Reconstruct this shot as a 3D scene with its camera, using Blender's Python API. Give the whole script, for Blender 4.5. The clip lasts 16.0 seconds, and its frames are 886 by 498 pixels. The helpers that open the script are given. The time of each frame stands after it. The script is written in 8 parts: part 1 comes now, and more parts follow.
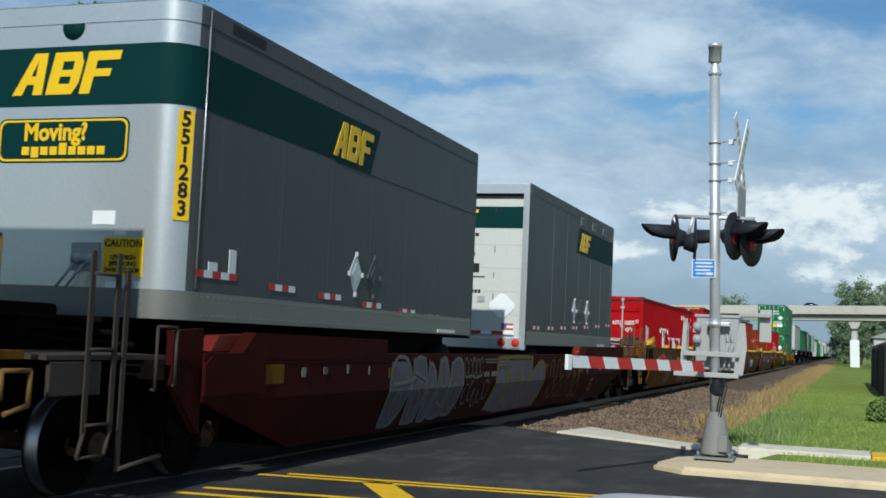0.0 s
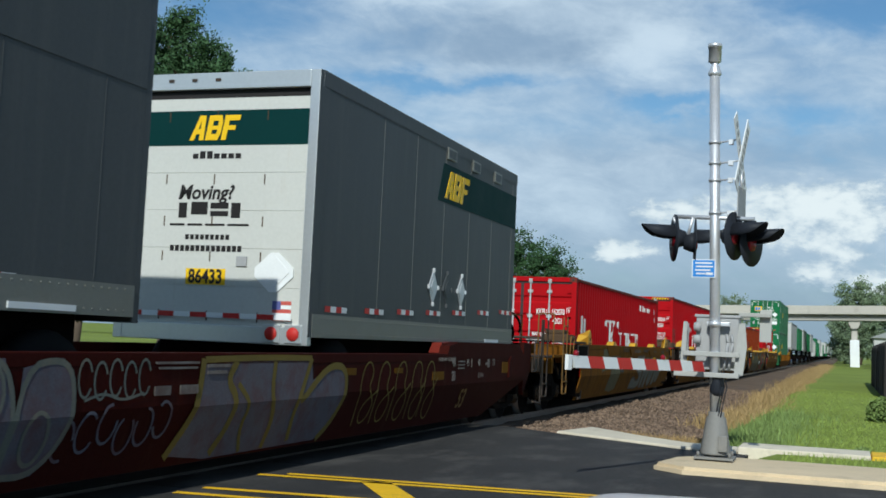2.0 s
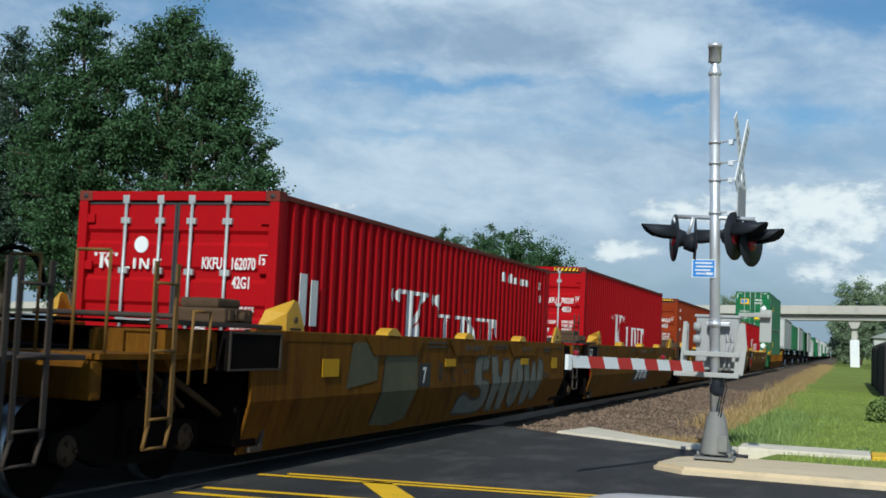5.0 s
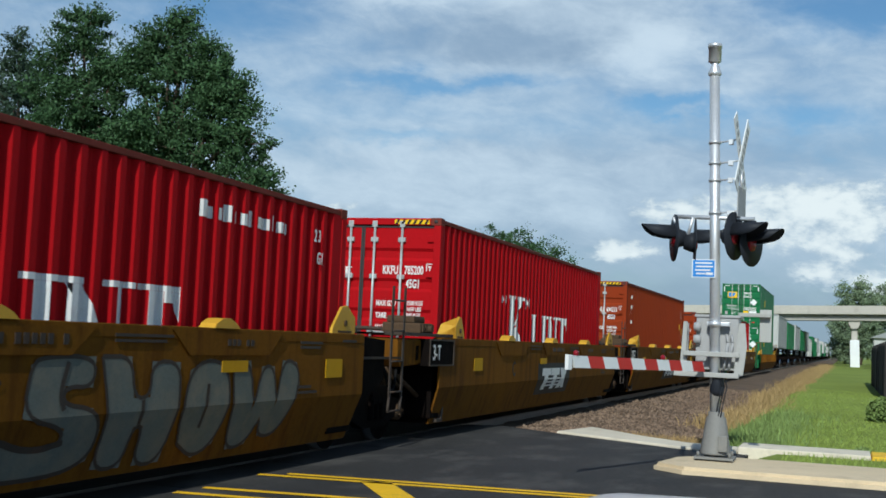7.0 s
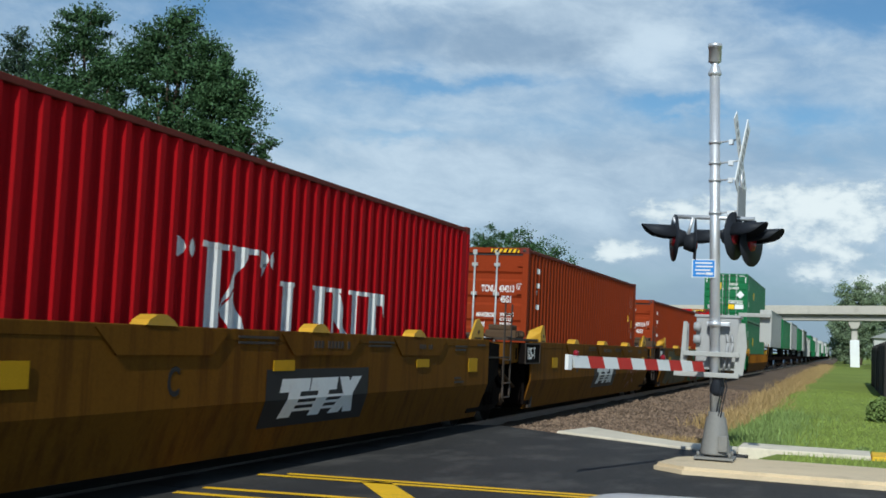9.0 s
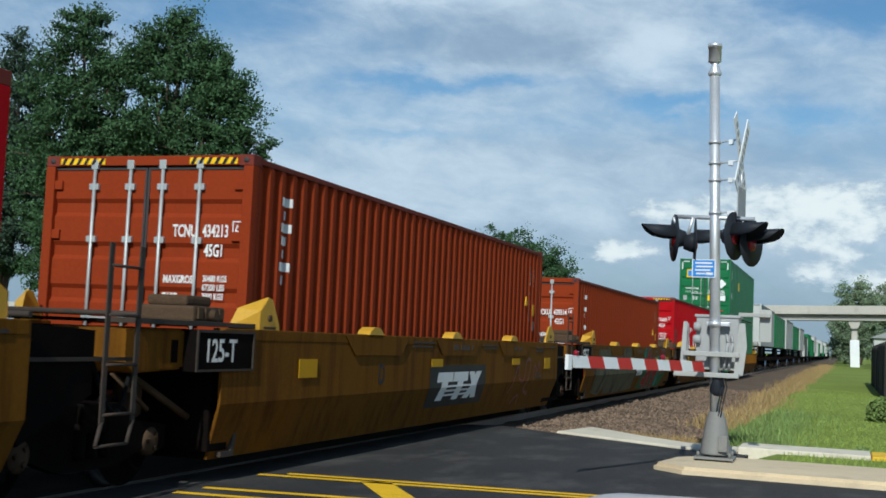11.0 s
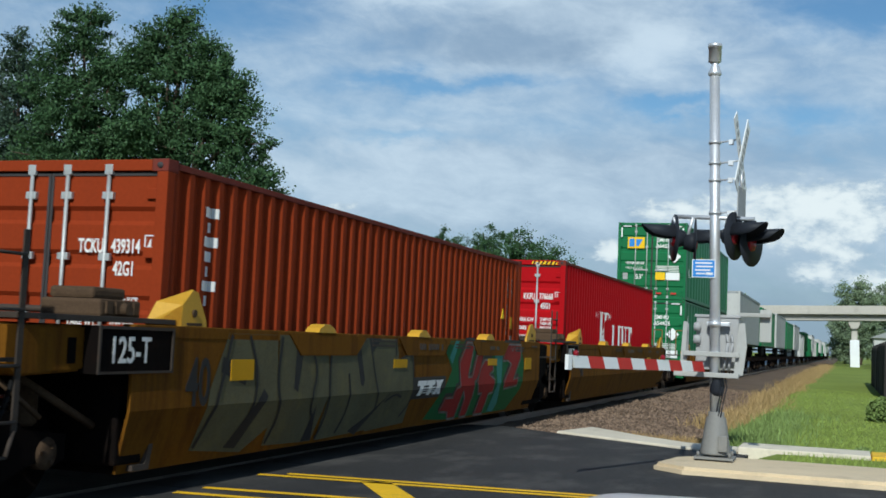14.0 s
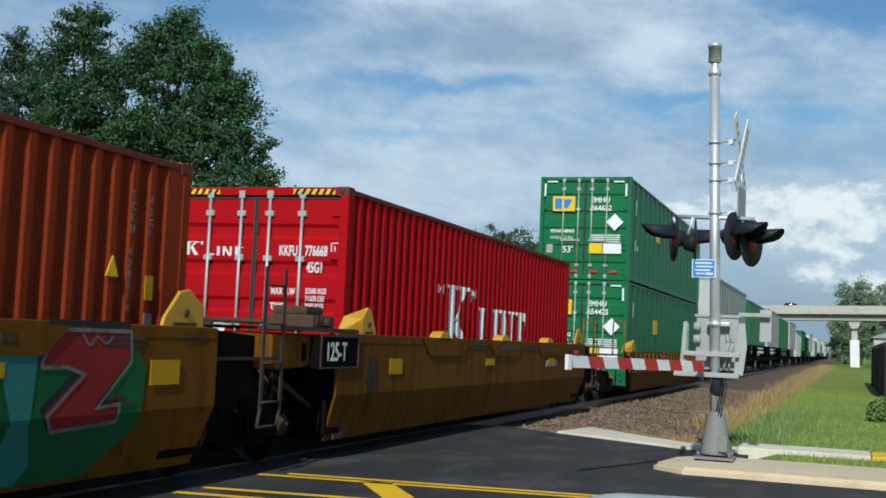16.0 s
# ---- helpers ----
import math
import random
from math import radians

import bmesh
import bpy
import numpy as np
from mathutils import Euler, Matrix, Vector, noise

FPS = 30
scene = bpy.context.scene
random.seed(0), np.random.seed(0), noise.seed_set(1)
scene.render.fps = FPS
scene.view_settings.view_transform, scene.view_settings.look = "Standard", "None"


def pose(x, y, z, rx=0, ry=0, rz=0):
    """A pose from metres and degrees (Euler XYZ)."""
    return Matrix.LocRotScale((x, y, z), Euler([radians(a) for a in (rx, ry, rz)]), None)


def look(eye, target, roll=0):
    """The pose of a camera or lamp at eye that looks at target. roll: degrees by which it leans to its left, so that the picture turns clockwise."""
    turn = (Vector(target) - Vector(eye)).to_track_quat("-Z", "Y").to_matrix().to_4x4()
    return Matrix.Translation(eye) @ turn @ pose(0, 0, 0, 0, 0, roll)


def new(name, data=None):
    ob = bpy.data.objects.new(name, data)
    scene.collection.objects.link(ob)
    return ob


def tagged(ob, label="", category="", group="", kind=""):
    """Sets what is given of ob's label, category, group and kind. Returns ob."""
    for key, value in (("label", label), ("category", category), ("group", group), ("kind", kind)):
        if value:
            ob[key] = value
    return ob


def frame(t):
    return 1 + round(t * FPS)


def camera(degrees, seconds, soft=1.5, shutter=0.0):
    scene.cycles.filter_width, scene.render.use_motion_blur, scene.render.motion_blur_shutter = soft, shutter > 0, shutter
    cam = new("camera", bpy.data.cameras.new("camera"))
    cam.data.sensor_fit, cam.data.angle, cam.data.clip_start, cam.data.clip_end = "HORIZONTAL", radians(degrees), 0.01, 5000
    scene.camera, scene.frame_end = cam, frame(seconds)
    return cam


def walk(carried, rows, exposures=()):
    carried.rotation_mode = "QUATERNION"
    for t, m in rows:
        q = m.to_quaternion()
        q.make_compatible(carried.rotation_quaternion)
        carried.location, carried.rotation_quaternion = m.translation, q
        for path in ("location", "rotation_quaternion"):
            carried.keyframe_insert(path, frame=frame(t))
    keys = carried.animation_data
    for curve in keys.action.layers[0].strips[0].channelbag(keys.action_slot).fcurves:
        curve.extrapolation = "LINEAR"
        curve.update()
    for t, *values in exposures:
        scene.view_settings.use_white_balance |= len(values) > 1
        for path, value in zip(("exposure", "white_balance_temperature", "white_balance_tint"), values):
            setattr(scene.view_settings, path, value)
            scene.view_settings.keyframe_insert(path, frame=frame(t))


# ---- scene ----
# ---------------------------------------------------------------- camera
cam = camera(41.55, 16.0, soft=1.7, shutter=0.12)
EYE = (5.786, 0.0, 1.462)


def aim(yaw, pitch, roll):
    """Yaw to the left of the track's direction, pitch upwards, roll to the left, in degrees."""
    a, b = radians(yaw), radians(pitch)
    d = Vector((-math.sin(a) * math.cos(b), math.cos(a) * math.cos(b), math.sin(b)))
    return look(EYE, Vector(EYE) + d, roll)


STAND = aim(19.18, 4.35, 2.56)
walk(cam, [(0.0, STAND), (16.0, STAND)])

# ---------------------------------------------------------------- world and sun
SUN_FROM = Vector((0.42, -3.4, 2.45)).normalized()
sun = new("sun", bpy.data.lights.new("sun", "SUN"))
sun.data.energy, sun.data.angle, sun.data.color = 5.0, radians(0.6), (1.0, 0.955, 0.90)
sun.matrix_basis = look(SUN_FROM * 60, (0, 0, 0))
scene.view_settings.exposure = -0.40
scene.view_settings.use_white_balance = True
scene.view_settings.white_balance_temperature, scene.view_settings.white_balance_tint = 6050, 1


def sky_world():
    w = bpy.data.worlds.new("sky")
    scene.world = w
    w.use_nodes = True
    nt = w.node_tree
    n, l = nt.nodes, nt.links
    n.clear()
    out = n.new("ShaderNodeOutputWorld")
    bg = n.new("ShaderNodeBackground")
    sky = n.new("ShaderNodeTexSky")
    sky.sky_type, sky.sun_disc = "NISHITA", False
    sky.sun_elevation = math.asin(SUN_FROM.z)
    sky.sun_rotation = math.atan2(SUN_FROM.x, SUN_FROM.y)
    sky.air_density, sky.dust_density, sky.ozone_density = 1.0, 0.4, 2.5
    tc = n.new("ShaderNodeTexCoord")
    sep = n.new("ShaderNodeSeparateXYZ")
    l.new(tc.outputs["Generated"], sep.inputs[0])

    def mth(op, a, b=None, clamp=False):
        m = n.new("ShaderNodeMath")
        m.operation, m.use_clamp = op, clamp
        for i, v in enumerate((a, b)):
            if v is None:
                continue
            if isinstance(v, (int, float)):
                m.inputs[i].default_value = v
            else:
                l.new(v, m.inputs[i])
        return m.outputs[0]

    deg = 57.29578
    az0 = mth("MULTIPLY", mth("ARCTAN2", sep.outputs["X"], sep.outputs["Y"]), deg)
    el0 = mth("MULTIPLY", mth("ARCSINE", sep.outputs["Z"]), deg)

    def cloud_noise(su, sv, detail, rough, off, tilt=0.0, warp=0.0, u=az0, v=el0):
        """Cloud texture over azimuth and height; su and sv are the size of a cloud in degrees."""
        com = n.new("ShaderNodeCombineXYZ")
        l.new(mth("DIVIDE", mth("ADD", u, mth("MULTIPLY", v, tilt)), su), com.inputs[0])
        l.new(mth("DIVIDE", v, sv), com.inputs[1])
        com.inputs[2].default_value = off
        t = n.new("ShaderNodeTexNoise")
        t.inputs["Scale"].default_value, t.inputs["Detail"].default_value = 1.0, detail
        t.inputs["Roughness"].default_value, t.inputs["Distortion"].default_value = rough, warp
        l.new(com.outputs[0], t.inputs["Vector"])
        return mth("SUBTRACT", t.outputs["Fac"], 0.5)

    # outlines are frayed by bending the sky's grid
    az = mth("ADD", az0, mth("MULTIPLY", cloud_noise(4.0, 2.2, 5, 0.6, 3.3), 7.0))
    el = mth("ADD", el0, mth("MULTIPLY", cloud_noise(4.0, 2.2, 5, 0.6, 9.1), 3.2))

    def masses(start, spots):
        """Sum of soft cloud masses: azimuth, height, half width, half height in degrees, and weight."""
        out_ = start
        for a, e, wa, we, k in spots:
            u = mth("DIVIDE", mth("SUBTRACT", az, a), wa)
            v = mth("DIVIDE", mth("SUBTRACT", el, e), we)
            q = mth("ADD", mth("MULTIPLY", u, u), mth("MULTIPLY", v, v))
            out_ = mth("ADD", mth("MULTIPLY", mth("POWER", 0.3679, q), k), out_)
        return out_

    def step(x, lo, hi):
        m = n.new("ShaderNodeMapRange")
        m.interpolation_type = "SMOOTHSTEP"
        m.inputs["From Min"].default_value, m.inputs["From Max"].default_value = lo, hi
        l.new(x, m.inputs["Value"])
        return m.outputs[0]

    def blend(fac, a, b):
        m = n.new("ShaderNodeMix")
        m.data_type = "RGBA"
        l.new(fac, m.inputs["Factor"])
        for v, k in ((a, "A"), (b, "B")):
            if isinstance(v, tuple):
                m.inputs[k].default_value = (*v, 1)
            else:
                l.new(v, m.inputs[k])
        return m.outputs["Result"]

    # the broken layer: how dense it is, and how white
    fine = cloud_noise(3.4, 1.7, 9, 0.62, 1.7, 0.35, 0.3)
    broad = cloud_noise(9.0, 4.0, 6, 0.55, 5.2, 0.5, 0.3)
    dense = masses(mth("ADD", mth("MULTIPLY", fine, 0.62), mth("MULTIPLY", broad, 0.55)), (
        (-32, 15.5, 7, 2.0, -0.36), (-21, 12.3, 3.0, 0.45, -0.50), (-7.6, 11.6, 3.2, 0.45, -0.60), (-1.5, 11.0, 2.6, 0.7, -0.40), (-16.5, 12.4, 2.2, 0.4, -0.40),
        (0.5, 16.0, 4.5, 1.5, -0.62), (-21, 9.6, 3.0, 0.35, -0.34), (-31, 11.0, 4.0, 1.2, -0.20), (-14, 15.2, 7.0, 1.9, 0.40), (-18, 7.6, 12.0, 2.2, 0.35), (-6, 6.5, 9.0, 2.4, 0.35)))
    dense = mth("ADD", dense, 0.68)
    layer = step(dense, 0.12, 0.98)
    white = masses(mth("ADD", mth("MULTIPLY", fine, 0.90), mth("MULTIPLY", broad, 0.45)), (
        (-17.0, 14.4, 5.0, 0.9, -0.42), (-9.5, 14.3, 2.6, 1.3, 0.40), (-20, 16.8, 6.0, 0.6, 0.25), (-4, 9.4, 6.0, 0.7, -0.24), (-22, 10.8, 7.0, 0.8, 0.16), (-16, 5.0, 8.0, 1.2, -0.15), (-14.5, 9.4, 4.0, 0.8, -0.10), (-20, 7.8, 9.0, 1.8, 0.16)))
    shade_of = step(mth("ADD", white, 0.5), 0.05, 1.0)
    cloud = blend(shade_of, (3.3, 4.3, 5.8), (7.2, 8.0, 9.1))
    # clouds crowd in front of the view and thin out overhead and towards the sun
    ahead = step(sep.outputs["Y"], -0.15, 0.55)
    low_sky = step(sep.outputs["Z"], 0.75, 0.32)
    open_ = mth("ADD", mth("MULTIPLY", mth("MULTIPLY", ahead, low_sky), 0.80), 0.14)
    rich = n.new("ShaderNodeHueSaturation")
    rich.inputs["Saturation"].default_value, rich.inputs["Value"].default_value = 1.15, 1.0
    l.new(sky.outputs["Color"], rich.inputs["Color"])
    col = blend(mth("MULTIPLY", layer, open_), rich.outputs["Color"], cloud)
    # slate-blue haze bank along the horizon
    bank = mth("MULTIPLY", step(el, 6.2, 1.4), mth("ADD", mth("MULTIPLY", ahead, 0.55), 0.25))
    col = blend(bank, col, (2.6, 3.6, 4.9))
    # heaped clouds with crisp sunlit heads, grey towards their feet
    puff = cloud_noise(1.7, 1.0, 9, 0.58, 7.7, 0.0, 0.15)
    heap = masses(mth("MULTIPLY", puff, 1.15), (
        (-1.0, 6.8, 4.2, 1.1, 0.72), (-7.0, 6.6, 3.0, 0.8, 0.52), (-3.5, 5.4, 5.0, 0.8, 0.30), (-10.6, 4.7, 1.8, 0.75, 0.62), (-1.2, 4.1, 2.0, 0.8, 0.58), (1.4, 3.2, 1.8, 0.8, 0.55), (-24.0, 6.0, 2.2, 0.5, 0.52),
        (-29.0, 6.8, 2.0, 0.8, 0.48), (7.0, 5.0, 3.0, 1.0, 0.45)))
    heads = step(heap, 0.20, 0.46)
    lit = step(mth("ADD", mth("MULTIPLY", cloud_noise(1.1, 0.7, 8, 0.6, 2.9), 1.3), mth("MULTIPLY", heap, 1.0)), 0.10, 0.80)
    col = blend(mth("MULTIPLY", heads, 0.92), col, blend(lit, (4.6, 5.6, 6.8), (9.6, 9.8, 9.9)))
    l.new(col, bg.inputs["Color"])
    bg.inputs["Strength"].default_value = 0.12
    l.new(bg.outputs[0], out.inputs[0])


sky_world()


# ---------------------------------------------------------------- materials
def material(name, color, rough=0.6, metal=0.0, vary=0.18, grain=6.0, fine=60.0, bump=0.15, dirt=0.0,
             dirt_color=(0.10, 0.07, 0.05), streak=False, gloss=0.22, per_piece=0.0, spots=0.55, smear=None):
    """Painted, weathered or natural surface: broad and fine variation, dirt patches or streaks, fine relief."""
    m = bpy.data.materials.new(name)
    m.use_nodes = True
    nt = m.node_tree
    n, l = nt.nodes, nt.links
    p = n["Principled BSDF"]
    p.inputs["Metallic"].default_value = metal
    p.inputs["Specular IOR Level"].default_value = gloss
    tc = n.new("ShaderNodeTexCoord")
    co = tc.outputs["Object"]

    def noise_tex(scale, detail, stretch=None):
        t = n.new("ShaderNodeTexNoise")
        t.inputs["Scale"].default_value, t.inputs["Detail"].default_value = scale, detail
        t.inputs["Roughness"].default_value = 0.62
        src = co
        if stretch:
            mp = n.new("ShaderNodeMapping")
            mp.inputs["Scale"].default_value = stretch
            l.new(co, mp.inputs[0])
            src = mp.outputs[0]
        l.new(src, t.inputs["Vector"])
        return t.outputs["Fac"]

    a, b = noise_tex(grain * 0.25, 5), noise_tex(fine, 4)
    s = n.new("ShaderNodeMath")
    s.operation = "ADD"
    l.new(a, s.inputs[0])
    l.new(b, s.inputs[1])
    mr = n.new("ShaderNodeMapRange")
    mr.inputs["From Min"].default_value, mr.inputs["From Max"].default_value = 0.65, 1.35
    mr.inputs["To Min"].default_value, mr.inputs["To Max"].default_value = 1 - vary, 1 + vary
    l.new(s.outputs[0], mr.inputs["Value"])
    val = mr.outputs[0]
    if per_piece:
        oi = n.new("ShaderNodeNewGeometry")
        r = n.new("ShaderNodeMapRange")
        r.inputs["To Min"].default_value, r.inputs["To Max"].default_value = 1 - per_piece, 1 + per_piece
        l.new(oi.outputs["Random Per Island"], r.inputs["Value"])
        mm = n.new("ShaderNodeMath")
        mm.operation = "MULTIPLY"
        l.new(val, mm.inputs[0])
        l.new(r.outputs[0], mm.inputs[1])
        val = mm.outputs[0]
    hsv = n.new("ShaderNodeHueSaturation")
    hsv.inputs["Color"].default_value = (*color, 1)
    l.new(val, hsv.inputs["Value"])
    col = hsv.outputs[0]
    if dirt:
        d = noise_tex(grain * 0.6, 8, (6.0, 6.0, 0.5) if streak else smear)
        cr = n.new("ShaderNodeValToRGB")
        cr.color_ramp.elements[0].position, cr.color_ramp.elements[1].position = spots, spots + 0.2
        l.new(d, cr.inputs[0])
        k = n.new("ShaderNodeMath")
        k.operation = "MULTIPLY"
        l.new(cr.outputs["Color"], k.inputs[0])
        k.inputs[1].default_value = dirt
        mx = n.new("ShaderNodeMix")
        mx.data_type = "RGBA"
        l.new(k.outputs[0], mx.inputs["Factor"])
        l.new(col, mx.inputs["A"])
        mx.inputs["B"].default_value = (*dirt_color, 1)
        col = mx.outputs["Result"]
    l.new(col, p.inputs["Base Color"])
    rr = n.new("ShaderNodeMapRange")
    rr.inputs["To Min"].default_value, rr.inputs["To Max"].default_value = max(0.05, rough - 0.12), min(1, rough + 0.12)
    l.new(a, rr.inputs["Value"])
    l.new(rr.outputs[0], p.inputs["Roughness"])
    if bump:
        bp = n.new("ShaderNodeBump")
        bp.inputs["Strength"].default_value, bp.inputs["Distance"].default_value = bump, 0.01
        l.new(b, bp.inputs["Height"])
        l.new(bp.outputs[0], p.inputs["Normal"])
    return m


RUST = (0.12, 0.05, 0.025)
M_ASPHALT = material("asphalt", (0.036, 0.034, 0.032), 0.80, vary=0.5, grain=1.5, fine=18, bump=0.7, dirt=0.9, dirt_color=(0.095, 0.088, 0.080), spots=0.50, smear=(1.5, 0.7, 1.0), gloss=0.25)
M_PAINT_Y = material("yellow road paint", (0.80, 0.47, 0.015), 0.7, vary=0.2, fine=30, dirt=0.35, dirt_color=(0.10, 0.09, 0.06), spots=0.56)
M_CONCRETE = material("concrete", (0.66, 0.53, 0.35), 0.9, vary=0.14, grain=3, fine=70, bump=0.4, dirt=0.35, dirt_color=(0.22, 0.18, 0.13))
M_CONCRETE_W = material("pale concrete", (0.68, 0.61, 0.48), 0.9, vary=0.16, grain=3, fine=70, bump=0.3, dirt=0.5, dirt_color=(0.3, 0.27, 0.22))
M_KERB_Y = material("yellow kerb paint", (0.75, 0.46, 0.03), 0.7, dirt=0.2)
M_BALLAST = material("ballast gravel", (0.125, 0.088, 0.060), 0.95, vary=0.45, grain=2.0, fine=22, bump=1.0)
M_STONE = material("ballast stone", (0.165, 0.115, 0.080), 0.9, vary=0.25, fine=40, bump=0.2, per_piece=0.55)
M_GROUND = material("lawn soil", (0.20, 0.25, 0.055), 0.95, vary=0.35, grain=0.5, fine=14, bump=0.8, dirt=0.5, dirt_color=(0.27, 0.25, 0.09), gloss=0.05)
M_GRASS = material("grass", (0.24, 0.31, 0.070), 0.7, vary=0.25, grain=0.8, fine=4, bump=0, per_piece=0.3, gloss=0.08)
M_DRYGRASS = material("dry grass", (0.36, 0.25, 0.11), 0.8, vary=0.2, grain=0.8, fine=4, bump=0, per_piece=0.35)
M_WEED = material("weeds", (0.18, 0.25, 0.075), 0.7, vary=0.2, bump=0, per_piece=0.35)
M_LEAF = material("leaves", (0.050, 0.100, 0.042), 0.55, vary=0.25, grain=0.5, fine=3, bump=0, per_piece=0.4, gloss=0.12)
M_LEAF_B = material("blue-green leaves", (0.050, 0.082, 0.055), 0.6, vary=0.25, grain=0.5, fine=3, bump=0, per_piece=0.35, gloss=0.12)
# lightened leaf colour holds the haze over the far trees
M_LEAF_HAZE = material("green leaves paled for haze", (0.19, 0.25, 0.15), 0.6, vary=0.2, grain=0.3, fine=2, bump=0, per_piece=0.3, gloss=0.1)
M_BARK = material("bark", (0.10, 0.075, 0.055), 0.9, vary=0.3, grain=8, fine=30, bump=0.8)
M_RAIL = material("rail steel", (0.30, 0.27, 0.25), 0.35, 0.9, vary=0.2)
M_TIE = material("weathered timber", (0.09, 0.07, 0.055), 0.9, vary=0.3, bump=0.6)
M_GALV = material("galvanised steel", (0.62, 0.63, 0.65), 0.42, 0.55, vary=0.10, grain=8, fine=40, bump=0.1, dirt=0.2, dirt_color=(0.35, 0.33, 0.30))
M_GALVD = material("dull galvanised steel", (0.40, 0.40, 0.38), 0.6, 0.2, vary=0.12, dirt=0.3, dirt_color=(0.22, 0.2, 0.17))
M_FOOT = material("weathered cast iron", (0.22, 0.215, 0.20), 0.7, 0.1, vary=0.15, dirt=0.4, dirt_color=(0.12, 0.1, 0.08))
M_GREYBOX = material("grey cabinet paint", (0.36, 0.36, 0.36), 0.6, vary=0.1, dirt=0.3)
M_BLACK = material("black paint", (0.022, 0.025, 0.032), 0.5, vary=0.2, gloss=0.12)
M_LENS = material("red lens", (0.22, 0.012, 0.02), 0.15, vary=0.05, bump=0)
M_WHITE = material("white sheeting", (0.78, 0.79, 0.78), 0.5, vary=0.06, dirt=0.2, dirt_color=(0.4, 0.38, 0.35))
M_REDS = material("red sheeting", (0.50, 0.03, 0.025), 0.5, vary=0.08)
M_SIGNBLUE = material("blue sign", (0.04, 0.22, 0.60), 0.5, vary=0.05, bump=0)
M_YELLOWP = material("yellow placard", (0.80, 0.50, 0.01), 0.5, vary=0.06, bump=0)
M_REFL = material("dull yellow reflector", (0.50, 0.27, 0.008), 0.6, vary=0.12, bump=0, dirt=0.4, dirt_color=(0.12, 0.06, 0.01), gloss=0.08)
# reflector at a much darker base, for the maroon car
M_REFLD = material("darker yellow reflector", (0.13, 0.062, 0.006), 0.7, vary=0.2, bump=0, dirt=0.5, dirt_color=(0.05, 0.02, 0.006), gloss=0.05)
M_INK = material("dark lettering", (0.018, 0.016, 0.016), 0.6, vary=0.1, bump=0)
M_INKW = material("white lettering", (0.74, 0.73, 0.70), 0.6, vary=0.1, bump=0, dirt=0.35, dirt_color=(0.3, 0.15, 0.12))
# worn white lettering, its base dimmed for the shaded car side
M_INKD = material("dull stencil paint dimmed for shade", (0.20, 0.18, 0.165), 0.7, vary=0.2, bump=0, dirt=0.6, dirt_color=(0.08, 0.04, 0.03), spots=0.45, gloss=0.05)
# the sheet's grey is lowered to hold the shade on the trailer sides
M_TRSIDE = material("grey trailer sheet with side shade", (0.072, 0.078, 0.082), 0.5, 0.10, vary=0.09, grain=1.5, fine=25, bump=0.06, dirt=0.2, dirt_color=(0.13, 0.13, 0.12), streak=True, spots=0.5, gloss=0.15)
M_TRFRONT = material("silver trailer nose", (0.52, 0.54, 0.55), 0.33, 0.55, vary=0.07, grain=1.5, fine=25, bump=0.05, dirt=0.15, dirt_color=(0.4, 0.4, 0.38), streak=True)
M_TRWHITE = material("white trailer door", (0.56, 0.56, 0.52), 0.5, vary=0.06, grain=1.5, fine=25, bump=0.06, dirt=0.35, dirt_color=(0.33, 0.20, 0.10), streak=True, spots=0.62)
M_TRRAIL = material("aluminium rail", (0.20, 0.20, 0.18), 0.45, 0.4, vary=0.12, dirt=0.3, dirt_color=(0.18, 0.15, 0.11))
M_TRGREEN = material("dark green band", (0.004, 0.032, 0.031), 0.6, vary=0.08, bump=0.05, gloss=0.06)
M_MAROON = material("maroon car paint", (0.034, 0.0050, 0.0034), 0.75, vary=0.25, grain=2, fine=30, bump=0.2, dirt=0.5, dirt_color=(0.05, 0.018, 0.012), streak=True, gloss=0.05)
M_REDCAR = material("bright red car paint", (0.14, 0.016, 0.009), 0.5, vary=0.2, dirt=0.3, dirt_color=RUST)
M_YELCAR = material("ochre car paint", (0.148, 0.062, 0.007), 0.75, vary=0.22, grain=1.6, fine=30, bump=0.15, dirt=0.75, dirt_color=(0.07, 0.026, 0.005), streak=True, spots=0.47, gloss=0.05)
M_YELCONE = material("yellow guide paint", (0.56, 0.31, 0.03), 0.5, vary=0.15, dirt=0.3, dirt_color=RUST)
# near-black base puts the shade under and between cars into the steel
M_UNDER = material("grimy steel blackened for shade", (0.006, 0.0045, 0.004), 0.8, vary=0.35, bump=0.4, dirt=0.3, dirt_color=(0.03, 0.014, 0.008), gloss=0.03)
M_LADDER = material("dark grab iron", (0.055, 0.043, 0.035), 0.6, vary=0.25, dirt=0.4, dirt_color=RUST, gloss=0.1)
M_GEAR = material("weathered brown gear", (0.085, 0.055, 0.034), 0.8, vary=0.35, grain=8, bump=0.3, dirt=0.5, dirt_color=(0.03, 0.018, 0.012), gloss=0.06)
M_GRABY = material("yellow grab iron", (0.17, 0.090, 0.022), 0.6, vary=0.25, dirt=0.4, dirt_color=RUST)
M_WHEEL = material("worn wheel tread", (0.45, 0.45, 0.46), 0.3, 0.95, vary=0.15)
M_CRED = material("red container paint", (0.37, 0.004, 0.008), 0.7, vary=0.10, grain=1.5, fine=25, bump=0.08, dirt=0.25, dirt_color=(0.22, 0.012, 0.012), streak=True, gloss=0.07)
